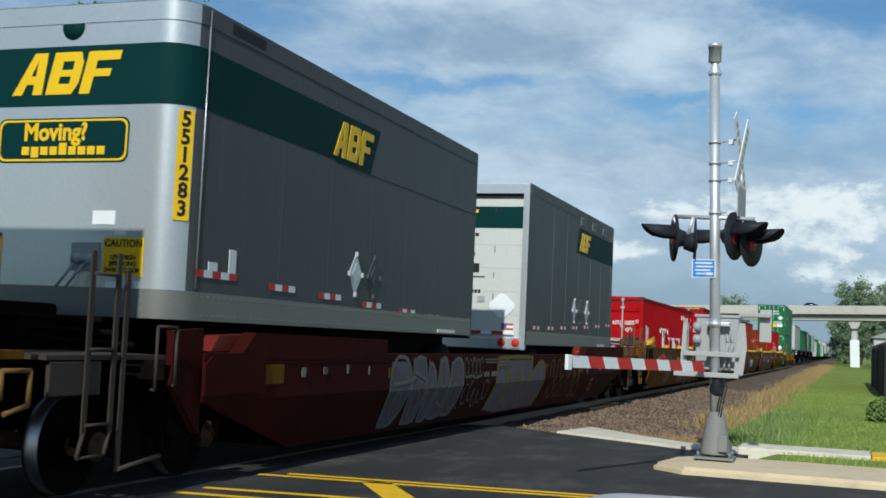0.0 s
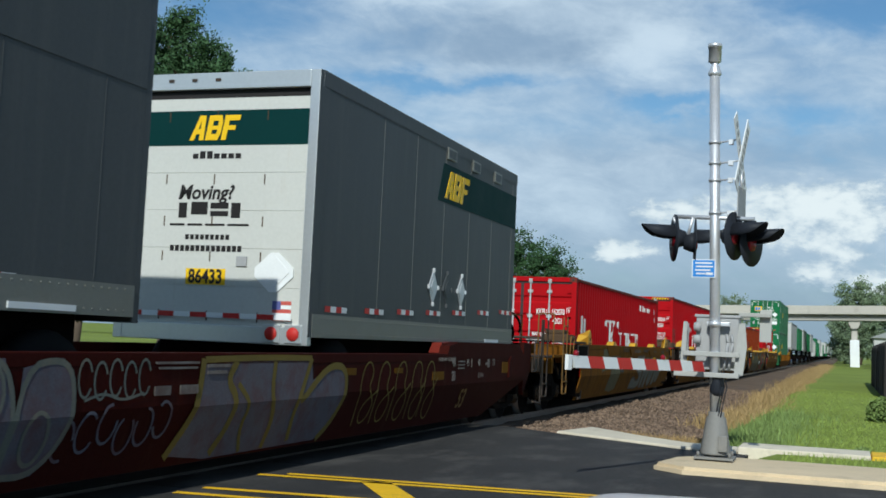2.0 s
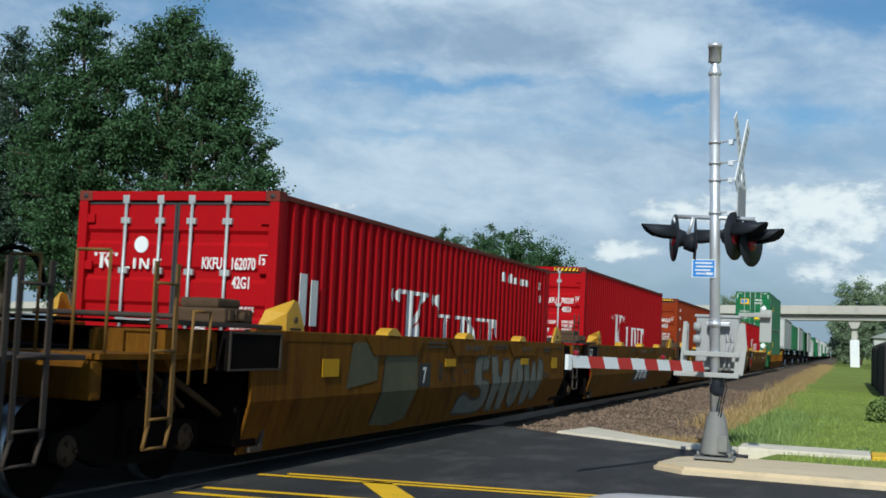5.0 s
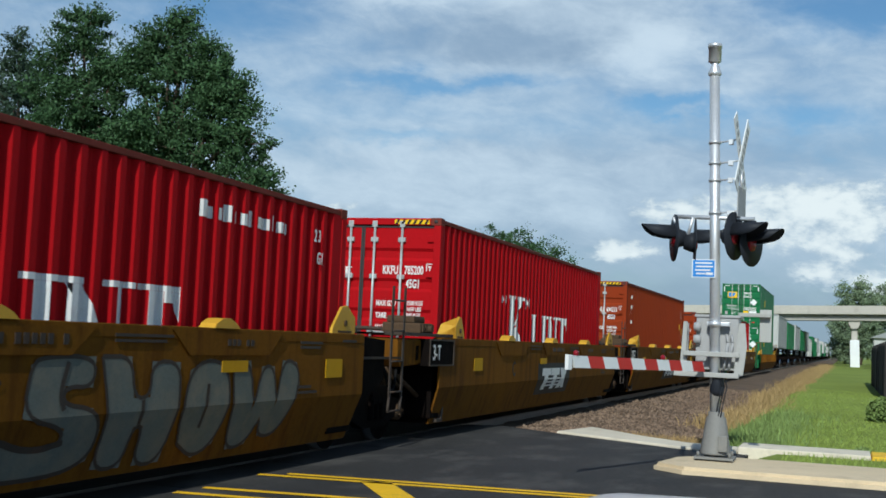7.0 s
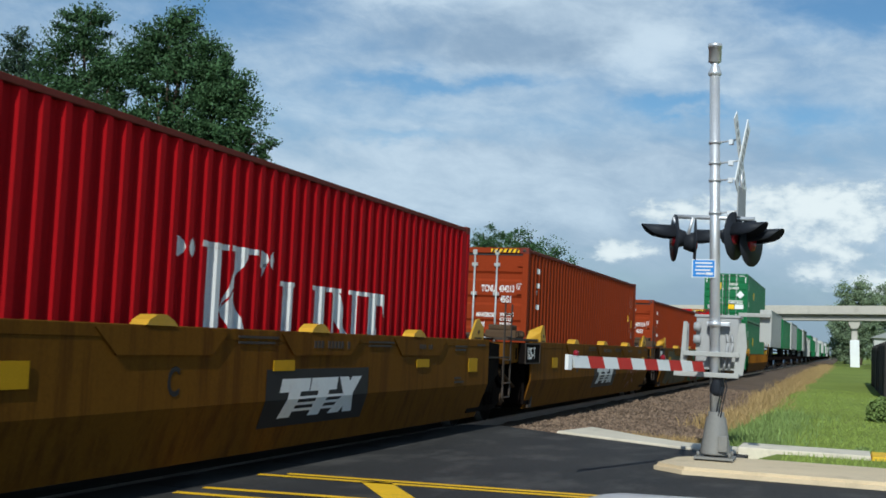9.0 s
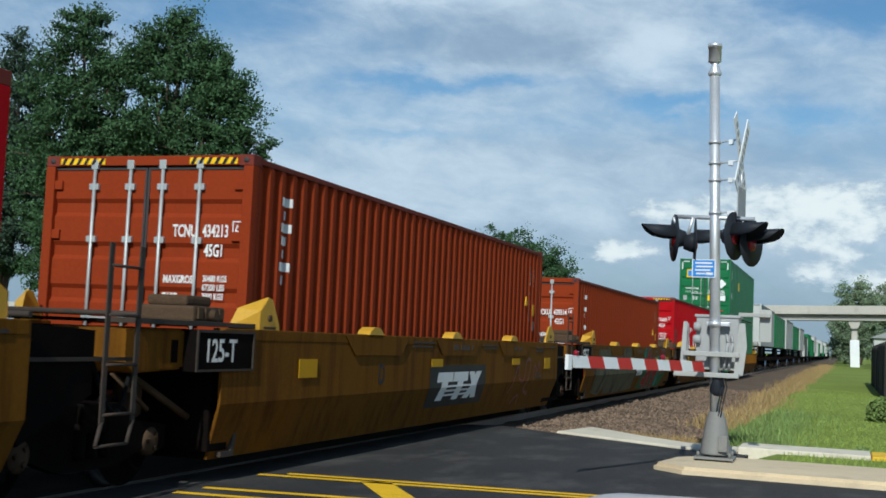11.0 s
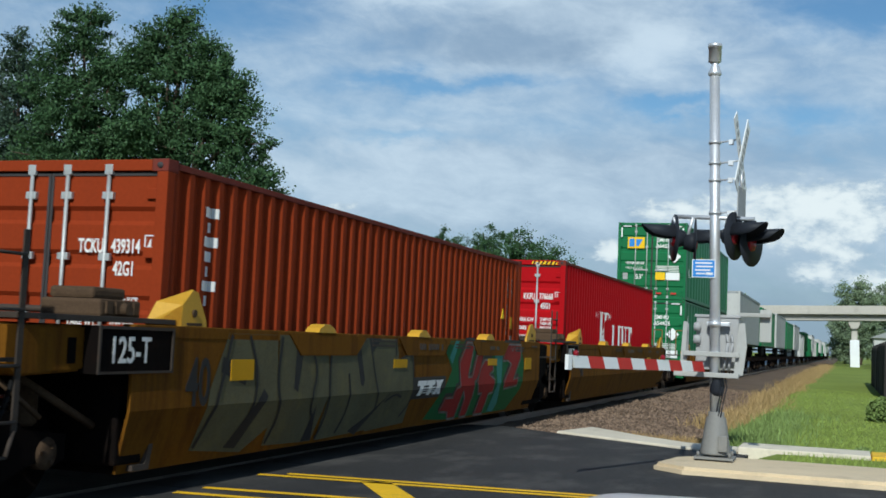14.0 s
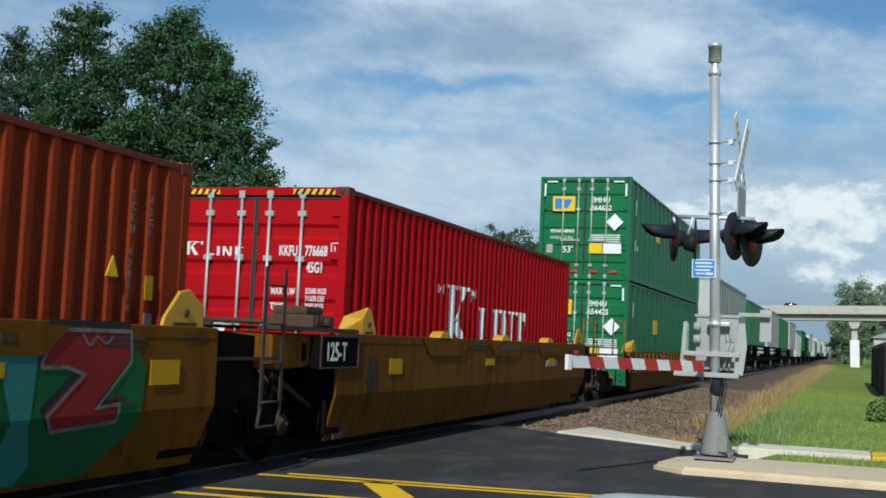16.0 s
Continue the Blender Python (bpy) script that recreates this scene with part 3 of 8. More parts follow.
# ---------------------------------------------------------------- trees
def tree(name, x, y, lobes, mat, label, seed, sprays=600, leaf=0.095, size=0.36, per=130):
    """Tapered trunk, limbs, and sprays of small leaves over the lobes of an uneven crown: (dx, height, half width, half height)."""
    rng = np.random.default_rng(seed)
    t = thing(name, label, "tree", at=pose(x, y, -0.3))
    height = max(z + r for _, z, _, r in lobes)
    bm = B()
    r0 = 0.02 * height
    knots = [Vector((0, 0, 0))]
    for k in range(1, 7):
        knots.append(Vector((rng.normal(0, 0.015 * height), rng.normal(0, 0.015 * height), height * 0.86 * k / 6)))
    for k in range(6):
        tube(bm, knots[k], knots[k + 1], r0 * (1 - k / 6.5), 9, r0 * (1 - (k + 1) / 6.5))
    weight = np.array([a * a + a * r for _, _, a, r in lobes])
    pick = rng.choice(len(lobes), sprays, p=weight / weight.sum())
    d = rng.normal(0, 1, (sprays, 3))
    d /= np.linalg.norm(d, axis=1)[:, None]
    lob = np.array([(dx, 0.25 * a * math.sin(3 * i), z, a, r) for i, (dx, z, a, r) in enumerate(lobes)])[pick]
    reach = (0.62 + 0.44 * rng.random(sprays) ** 0.7)[:, None]
    centre = lob[:, :3] + d * reach * np.stack([lob[:, 3], lob[:, 3], lob[:, 4]], 1)
    for dx, z, a, r in lobes:
        k = min(5, max(1, int((z / height - 0.15) * 6)))
        hub = Vector((dx, 0, z))
        tube(bm, knots[k], hub, r0 * 0.34, 6, r0 * 0.12)
        for _ in range(5):
            w = Vector(rng.normal(0, 1, 3)).normalized()
            tube(bm, hub, hub + Vector((w.x * a, w.y * a, abs(w.z) * r)) * 0.9, r0 * 0.11, 5, r0 * 0.03)
    part("trunk", bm, M_BARK, t, smooth=True)
    n = sprays * per
    cen, out_ = np.repeat(centre, per, 0), np.repeat(d + np.array([0, 0, 0.25]), per, 0)
    rad = np.repeat(size * rng.uniform(0.4, 1.4, sprays), per)
    q = np.clip(rng.normal(0, 0.42, (n, 3)), -0.85, 0.85) * np.array([1.0, 1.0, 0.62])
    # each spray is drawn out along the way it grows
    pos = cen + q * rad[:, None] + out_ * (rad * np.clip(rng.normal(0.1, 0.45, n), -0.9, 0.9))[:, None]
    a = rng.normal(0, 1, (n, 3)) + 0.6 * out_
    a /= np.linalg.norm(a, axis=1)[:, None]
    b = np.cross(a, rng.normal(0, 1, (n, 3)))
    b /= np.linalg.norm(b, axis=1)[:, None]
    s = (leaf * rng.uniform(0.55, 1.3, n))[:, None]
    v = np.stack([pos - a * s * 0.6, pos + b * s * 0.33, pos + a * s * 0.6, pos - b * s * 0.33], 1).reshape(-1, 3)
    me = bpy.data.meshes.new("crown")
    me.from_pydata(v.tolist(), [], np.arange(4 * n).reshape(-1, 4).tolist())
    me.materials.append(mat)
    o = new("crown", me)
    o.parent = t
    return t


def heaped(height, radius, seed, base=0.15, count=14):
    """Lobes of a common round-headed crown."""
    rng = np.random.default_rng(seed)
    out_ = [(0.0, height * 0.88, radius * 0.36, height * 0.11)]
    for i in range(count):
        h = base + (0.86 - base) * (i + 0.5) / count
        wide = radius * (0.35 + 0.65 * math.sin(math.pi * min(1, 0.25 + 0.72 * (h - base) / (1 - base))))
        out_.append((wide * 0.62 * math.sin(2.4 * i + seed), h * height, wide * rng.uniform(0.45, 0.62), height * rng.uniform(0.08, 0.12)))
    return out_


tree("broadleaf_tree", -18.0, 32.0, ((-0.3, 11.5, 0.75, 0.8), (-0.6, 10.2, 1.15, 0.9), (0.0, 8.9, 1.15, 0.9), (-0.7, 7.8, 1.4, 1.0), (0.2, 6.9, 1.4, 0.9), (-0.5, 5.7, 1.7, 1.1), (0.5, 4.6, 1.6, 1.0), (-0.4, 3.4, 1.5, 0.9), (0.9, 9.8, 0.6, 0.55), (1.0, 7.7, 0.75, 0.6), (-1.7, 9.0, 0.6, 0.6), (-1.9, 7.2, 0.9, 0.8)),
     M_LEAF, "tall dark green broadleaf tree with a pointed ragged top", 11, 760)
tree("broadleaf_tree", -14.6, 32.0, ((-0.4, 10.9, 0.75, 0.7), (0.8, 10.2, 0.8, 0.6), (-0.9, 9.9, 0.9, 0.8), (0.3, 9.5, 1.1, 0.8), (1.75, 9.5, 0.6, 0.7), (1.45, 8.5, 1.0, 0.8), (-0.5, 8.0, 1.2, 0.8), (0.8, 7.2, 1.4, 0.8), (2.6, 7.5, 0.85, 0.5), (2.3, 6.3, 1.2, 0.75), (1.9, 9.0, 0.75, 0.8),
     (-0.9, 6.1, 1.3, 0.9), (0.5, 5.0, 1.8, 1.0), (-0.4, 3.7, 1.7, 0.9), (-1.6, 10.1, 0.55, 0.5), (-1.5, 7.2, 0.8, 0.6), (0.2, 11.3, 0.35, 0.45), (2.3, 8.3, 0.5, 0.5)), M_LEAF, "broad dark green tree with spreading side limbs", 12, 980)
tree("blue_green_tree", -24.2, 36.0, ((0.0, 12.1, 0.4, 0.8), (0.1, 11.0, 0.75, 0.9), (-0.2, 9.8, 1.15, 0.9), (0.1, 8.5, 1.5, 0.9), (-0.1, 7.2, 1.8, 1.0), (0.0, 5.8, 2.1, 1.0), (0.0, 4.4, 2.2, 1.0)), M_LEAF_B, "blue-green cone-shaped tree standing further back", 13, 620, 0.11, 0.36)
for i, (x, y, h, r) in enumerate(((-25.6, 90, 10.9, 2.5), (-22.3, 92, 11.2, 2.8), (-19.2, 90, 11.0, 2.9), (-16.2, 89, 9.7, 2.4), (-29.5, 95, 9.5, 2.6))):
    tree("broadleaf_tree", x, y, heaped(h, r, 20 + i), M_LEAF, "green broadleaf tree in a row beyond the train", 20 + i, 420, 0.17, 0.5, 60)
for i, (x, y, h, r) in enumerate(((8.2, 225, 15.6, 4.8), (14.5, 228, 16.4, 6), (22.5, 232, 15.5, 6), (5.6, 236, 12.0, 2.6))):
    tree("broadleaf_tree", x, y, heaped(h, r, 30 + i, 0.1), M_LEAF_HAZE, "tree behind the road bridge, leaves paled for haze", 30 + i, 420, 0.30, 0.9, 70)
tree("broadleaf_tree", -19, 262, heaped(14.3, 6, 40, 0.1), M_LEAF_HAZE, "distant tree behind the road bridge", 40, 260, 0.34, 1.0, 50)


# ---------------------------------------------------------------- road bridge far down the line
def bridge():
    t = thing("road_bridge", "pale concrete road bridge crossing the railway in the distance", "bridge", kind="structure", at=pose(0, 0, -0.78, 0, -1.6, 0))
    y0 = 172
    part("parapet", box(B(), -270, 270, y0, y0 + 0.3, 8.15, 9.05, 0.03), M_BRIDGE, t)
    part("far_parapet", box(B(), -270, 270, y0 + 9.7, y0 + 10, 8.15, 9.05, 0.03), M_BRIDGE, t)
    part("deck", box(B(), -270, 270, y0 - 0.15, y0 + 10.15, 7.85, 8.14, 0.03), M_BRIDGE, t)
    part("girder", box(B(), -270, 270, y0 + 0.6, y0 + 1.0, 7.15, 7.84, 0.03), M_BRIDGED, t, "weathered bridge girder in shade")
    part("girder", box(B(), -270, 270, y0 + 8.8, y0 + 9.2, 7.15, 7.84, 0.03), M_BRIDGED, t)
    part("bottom_flange", box(B(), -270, 270, y0 + 0.4, y0 + 1.2, 7.0, 7.14, 0.03), M_BRIDGE, t)
    for k in range(60):
        part("stiffener", box(B(), -89.9 + 3 * k, -89.75 + 3 * k, y0 + 0.45, y0 + 0.599, 7.15, 7.84), M_BRIDGED, t)
    for x in (7.0, -14, 40, -50):
        bm = B()
        prism(bm, [(x - 0.75, 6.99), (x + 0.75, 6.99), (x + 0.75, 6.5), (x + 0.42, 5.9), (x - 0.42, 5.9), (x - 0.75, 6.5)], "y", y0 + 0.7, y0 + 9.2)
        for yy in (1.6, 8):
            box(bm, x - 0.40, x + 0.40, y0 + yy - 0.4, y0 + yy + 0.4, -0.5, 5.91, 0.06)
        part("pier", bm, M_BRIDGE, t, "grey concrete bridge pier with flared cap")
        bm = B()
        box(bm, x - 0.62, x + 0.62, y0 + 0.2, y0 + 1.15, -0.4, 4.3, 0.06)
        part("crash_wall", bm, M_WHITE, t, "white-painted pier base")


bridge()
# ---------------------------------------------------------------- crossing signal with lowered gate
def crossing_signal():
    px, py, z0 = 4.26, 15.10, 0.11
    t = thing("crossing_signal", "galvanised crossing signal mast with lamps and lowered gate", "crossing signal", at=pose(px, py, z0, 0, 0, 0))
    lean = Vector((-0.027, 0.0, 1.0))

    def up(h):
        return lean * h
    # base: plate, tapered foot
    bm = B()
    box(bm, -0.24, 0.24, -0.24, 0.24, 0, 0.03, 0.006)
    for sx in (-0.19, 0.19):
        for sy in (-0.19, 0.19):
            tube(bm, (sx, sy, 0.03), (sx, sy, 0.09), 0.018, 8)
    part("base_plate", bm, M_FOOT, t)
    bm = B()
    lathe(bm, [(0.20, 0.055), (0.19, 0.08), (0.125, 0.50), (0.10, 0.53), (0.10, 0.58)], seg=8)
    box(bm, 0.05, 0.16, -0.20, -0.1, 0.10, 0.30, 0.01)
    part("foot_casting", bm, M_FOOT, t, "tapered grey cast mast foot")
    part("mast", tube(B(), up(0.5), up(4.88), 0.065, 20), M_GALV, t, "round galvanised mast")
    bm = B()
    lathe(bm, [(0.066, 0), (0.085, 0.02), (0.085, 0.05), (0.04, 0.16), (0.04, 0.22)], up(4.86), seg=16)
    lathe(bm, [(0.05, 0), (0.082, 0.02), (0.082, 0.20), (0.09, 0.20), (0.09, 0.25), (0.03, 0.27)], up(5.03), seg=18)
    part("bell", bm, M_GALV, t, "grey warning bell on the mast top")
    # crossbuck, edge on to the viewer: faces along the road
    face = Vector((0.99, -0.12, 0)).normalized()
    along = Vector((-face.y, face.x, 0))

    def slab(bm, c, u, v, hw, hh, th=0.006):
        u, v = Vector(u).normalized(), Vector(v).normalized()
        w = u.cross(v)
        vs = [bm.verts.new(Vector(c) + u * a * hw + v * b * hh + w * d * th) for a in (-1, 1) for b in (-1, 1) for d in (-1, 1)]
        fs = [bm.faces.new([vs[i] for i in q]) for q in ((0, 1, 3, 2), (4, 6, 7, 5), (0, 4, 5, 1), (2, 3, 7, 6), (0, 2, 6, 4), (1, 5, 7, 3))]
        bmesh.ops.recalc_face_normals(bm, faces=fs)
    off = face * 0.33 + along * 0.03
    for k, s in enumerate((1, -1)):
        bm = B()
        slab(bm, up(3.84) + off + face * 0.014 * s, along * 0.72 * s + Vector((0, 0, 0.95)), along * 0.95 - Vector((0, 0, 0.72 * s)), 0.56, 0.095)
        blade = part("crossbuck_blade", bm, M_WHITE, t, "weathered white crossbuck blade")
        u = (along * 0.72 * s + Vector((0, 0, 0.95))).normalized()
        v = (along * 0.95 - Vector((0, 0, 0.72 * s))).normalized()
        for side in (-1, 1):
            for j in range(8):
                bm = B()
                slab(bm, up(3.84) + off + face * (0.014 * s + side * 0.008) + u * (-0.42 + 0.12 * j), u, v, 0.036, 0.045, 0.002)
                part("text_bar", bm, M_GREYBOX, blade)
    bm = B()
    slab(bm, up(3.22) + off, along, (0, 0, 1), 0.23, 0.19)
    part("track_sign", bm, M_GREYBOX, t, "grey back of a small track sign")
    part("sign_post", tube(B(), up(3.35) + off, up(3.65) + off, 0.02, 6), M_GALV, t)
    for h in (4.00, 3.73, 3.51, 3.09):
        bm = B()
        lathe(bm, [(0.068, -0.02), (0.078, -0.02), (0.078, 0.02), (0.068, 0.02)], up(h), seg=16)
        tube(bm, up(h) + face * 0.07, up(h) + face * 0.32 + Vector((0, 0, 0.03)), 0.012, 6)
        box(bm, 0.07, 0.13, -0.04, 0.03, h - 0.03, h + 0.03)
        part("sign_bracket", bm, M_GALV, t)
    # lamp arm and flashers
    part("lamp_arm", tube(B(), up(3.05) + face * -0.50, up(3.01) + face * 0.5, 0.028, 10), M_GALV, t)
    # each lamp: centre along the picture, height, the way it looks
    for dx, dz, dy, way in ((-0.60, 2.77, 0.05, (-1, -0.34, 0)), (-0.33, 2.72, 0.10, (1, 0.18, 0)), (0.18, 2.79, -0.10, (1, -0.34, 0)), (0.37, 2.73, 0.14, (1, -0.42, 0))):
        small = abs(dx + 0.27) < 0.01
        w = Vector(way).normalized()
        q = w.to_track_quat("Z", "Y").to_matrix()
        c = Vector((dx, dy, dz))
        r = 0.305 if not small else 0.27
        bm = B()
        ring = lathe(bm, [(0.0005, -0.012), (r, -0.012), (r, 0.0), (0.0005, 0.002)], seg=36)
        bmesh.ops.transform(bm, matrix=Matrix.Translation(c) @ q.to_4x4(), verts=bm.verts)
        disc = part("signal_lamp", bm, M_BLACK, t, "round black lamp background with hood")
        bm = B()
        lathe(bm, [(0.0005, -0.16), (0.09, -0.15), (0.125, -0.06), (0.13, -0.011), (0.0005, -0.011)], seg=24)
        bmesh.ops.transform(bm, matrix=Matrix.Translation(c) @ q.to_4x4(), verts=bm.verts)
        part("housing", bm, M_GREYBOX if small else M_BLACK, disc)
        bm = B()
        lathe(bm, [(0.0005, 0.03), (0.07, 0.028), (0.11, 0.015), (0.112, 0.003), (0.0005, 0.003)], seg=24)
        bmesh.ops.transform(bm, matrix=Matrix.Translation(c) @ q.to_4x4(), verts=bm.verts)
        part("lens", bm, M_LENS, disc, "dark red glass lens")
        # hood: upper half of a tube, cut back below
        bm = B()
        rows = []
        upv = Vector((0, 0, 1))
        sidev = w.cross(upv).normalized()
        n = 18
        for k in range(n + 1):
            a = math.pi * (-0.02 + 1.04 * k / n)
            rad = upv * (math.sin(a) * 0.16 + 0.01) + sidev * math.cos(a) * 0.15
            ln = (0.10 + 0.32 * max(0.0, math.sin(a)) ** 0.35) * (0.25 if small else 1.0)
            inner = [c + rad, c + rad + w * ln, c + rad * 0.965 + w * ln, c + rad * 0.965]
            rows.append([bm.verts.new(v) for v in inner])
        for a, b in zip(rows, rows[1:]):
            for i in range(4):
                f = bm.faces.new((a[i], b[i], b[(i + 1) % 4], a[(i + 1) % 4]))
                f.smooth = True
        bm.faces.new(rows[0])
        bm.faces.new(rows[-1][::-1])
        bmesh.ops.recalc_face_normals(bm, faces=bm.faces[:])
        part("hood", bm, M_BLACK, disc, "black lamp hood")
        bm = B()
        tube(bm, c - w * 0.12, Vector((dx * 0.93 - 0.05, 0, 3.03)) , 0.02, 8)
        part("lamp_bracket", bm, M_GALV, t)
    # information sign
    bm = B()
    box(bm, -0.34, -0.05, -0.085, -0.079, 2.26, 2.49, 0.0)
    sg = part("info_sign", bm, M_WHITE, t, "small blue emergency notice with white border")
    part("panel", box(B(), -0.33, -0.06, -0.089, -0.0855, 2.27, 2.48), M_SIGNBLUE, sg, "blue notice panel")
    for k, (a, b) in enumerate(((-0.30, -0.09), (-0.29, -0.08), (-0.30, -0.11), (-0.29, -0.18))):
        part("text_bar", box(B(), a, b, -0.092, -0.0895, 2.435 - 0.045 * k, 2.453 - 0.045 * k), M_INKW, sg)
    part("text_bar", box(B(), -0.17, -0.08, -0.092, -0.0895, 2.295, 2.325), M_INKW, sg)
    # gate mechanism
    bm = B()
    box(bm, -0.29, 0.24, 0.10, 0.50, 1.10, 1.78, 0.02)
    mech = part("gate_mechanism", bm, M_GREYBOX, t, "grey gate mechanism cabinet")
    part("lid", box(B(), -0.31, 0.26, 0.08, 0.52, 1.765, 1.80, 0.008), M_GREYBOX, mech)
    bm = B()
    for h in (1.74, 1.58):
        lathe(bm, [(0.0005, -0.05), (0.055, -0.04), (0.06, 0.04), (0.0005, 0.05)], (-0.27, 0.06, h - 0.1), "x", 16)
    box(bm, -0.40, -0.37, -0.02, 0.06, 1.3, 1.68, 0.01)
    part("motor_housing", bm, M_GREYBOX, mech)
    for x0, w in ((-0.47, 0.045), (0.20, 0.07)):
        bm = B()
        prism(bm, [(x0, 1.05), (x0 + w * 1.6, 1.05), (x0 + w * 2.2, 1.4), (x0 + w * 1.8, 1.70), (x0 + w * 0.8, 1.70), (x0 + w * 0.4, 1.4)], "y", -0.02, 0.03)
        part("support_arm", bm, M_GALVD, t, "flat galvanised gate support arm")
    bm = B()
    box(bm, -0.42, 0.27, -0.10, -0.06, 1.27, 1.33, 0.008)
    part("cross_bar", bm, M_GALVD, t)
    bm = B()
    box(bm, -0.53, 0.27, -0.12, -0.05, 1.01, 1.07, 0.008)
    part("counterweight_bar", bm, M_GALVD, t, "white counterweight bar")
    for h in (1.30, 1.68):
        bm = B()
        lathe(bm, [(0.066, -0.03), (0.095, -0.03), (0.095, 0.03), (0.066, 0.03)], up(h), seg=16)
        box(bm, -0.14, 0.14, -0.05, 0.05, h - 0.025, h + 0.025, 0.008)
        part("mast_clamp", bm, M_GALV, t)
    for k, x in enumerate((0.02, 0.05, 0.08)):
        bm = B()
        pts = [Vector((x, -0.04, 1.1)), Vector((x + 0.05, -0.10, 0.9)), Vector((x + 0.01, -0.09, 0.7)), Vector((x - 0.02, -0.08, 0.52))]
        for a, b in zip(pts, pts[1:]):
            tube(bm, a, b, 0.008, 7)
        part("cable", bm, M_BLACK, t, "black cable")
    bm = B()
    lathe(bm, [(0.07, 0.78), (0.092, 0.84), (0.08, 1.0), (0.07, 1.03)], seg=14)
    part("cable_sleeve", bm, M_BLACK, t)
    for x in (0.10, 0.16):
        bm = B()
        pts = [Vector((x, 0.06, 1.55)), Vector((x + 0.02, 0.0, 1.45)), Vector((x - 0.01, 0.02, 1.25)), Vector((x - 0.03, 0.06, 1.1))]
        for a, b in zip(pts, pts[1:]):
            tube(bm, a, b, 0.018, 7)
        part("cable", bm, M_GREYBOX, t)
    # flat steel panel held out beside the mechanism
    side = part("side_panel", box(B(), 0.46, 0.61, 0.60, 0.63, 1.48, 1.90, 0.008), M_GALVD, t, "flat pale grey steel panel")
    part("panel_bracket", box(B(), 0.20, 0.60, 0.50, 0.60, 1.80, 1.85, 0.006), M_GALVD, t)
    # gate arm lying across the lane
    a0, a1 = Vector((-0.16, -0.22, 1.14)), Vector((-1.12, -3.30, 1.17))
    d = (a1 - a0)
    ln = d.length
    d.normalize()
    n = 10
    arm = part("gate_arm", box(B(), -0.012, 0.012, -0.012, 0.012, -0.05, 0.05), M_GALV, t, "lowered gate arm with red and white stripes")
    arm.matrix_basis = Matrix.Translation(a0) @ d.to_track_quat("Y", "Z").to_matrix().to_4x4()
    for k in range(n):
        y0, y1 = ln * k / n, ln * (k + 1) / n
        sl = 0.035
        bm = B()
        prism(bm, [(y0 - sl + 0.002, -0.062), (y1 - sl, -0.062), (y1 + sl, 0.062), (y0 + sl + 0.002, 0.062)], "x", -0.016, 0.016)
        part("stripe", bm, M_REDS if k % 2 == 0 else M_WHITE, arm)
    part("end_cap", box(B(), -0.02, 0.02, ln + 0.04, ln + 0.12, -0.085, 0.07, 0.004), M_WHITE, arm)
    for k in (0.35, 0.98):
        bm = B()
        lathe(bm, [(0.03, 0), (0.03, 0.04), (0.0005, 0.06)], (0, ln * k, 0.0625), seg=10)
        part("arm_light", bm, M_LENS, arm)
    return t


crossing_signal()


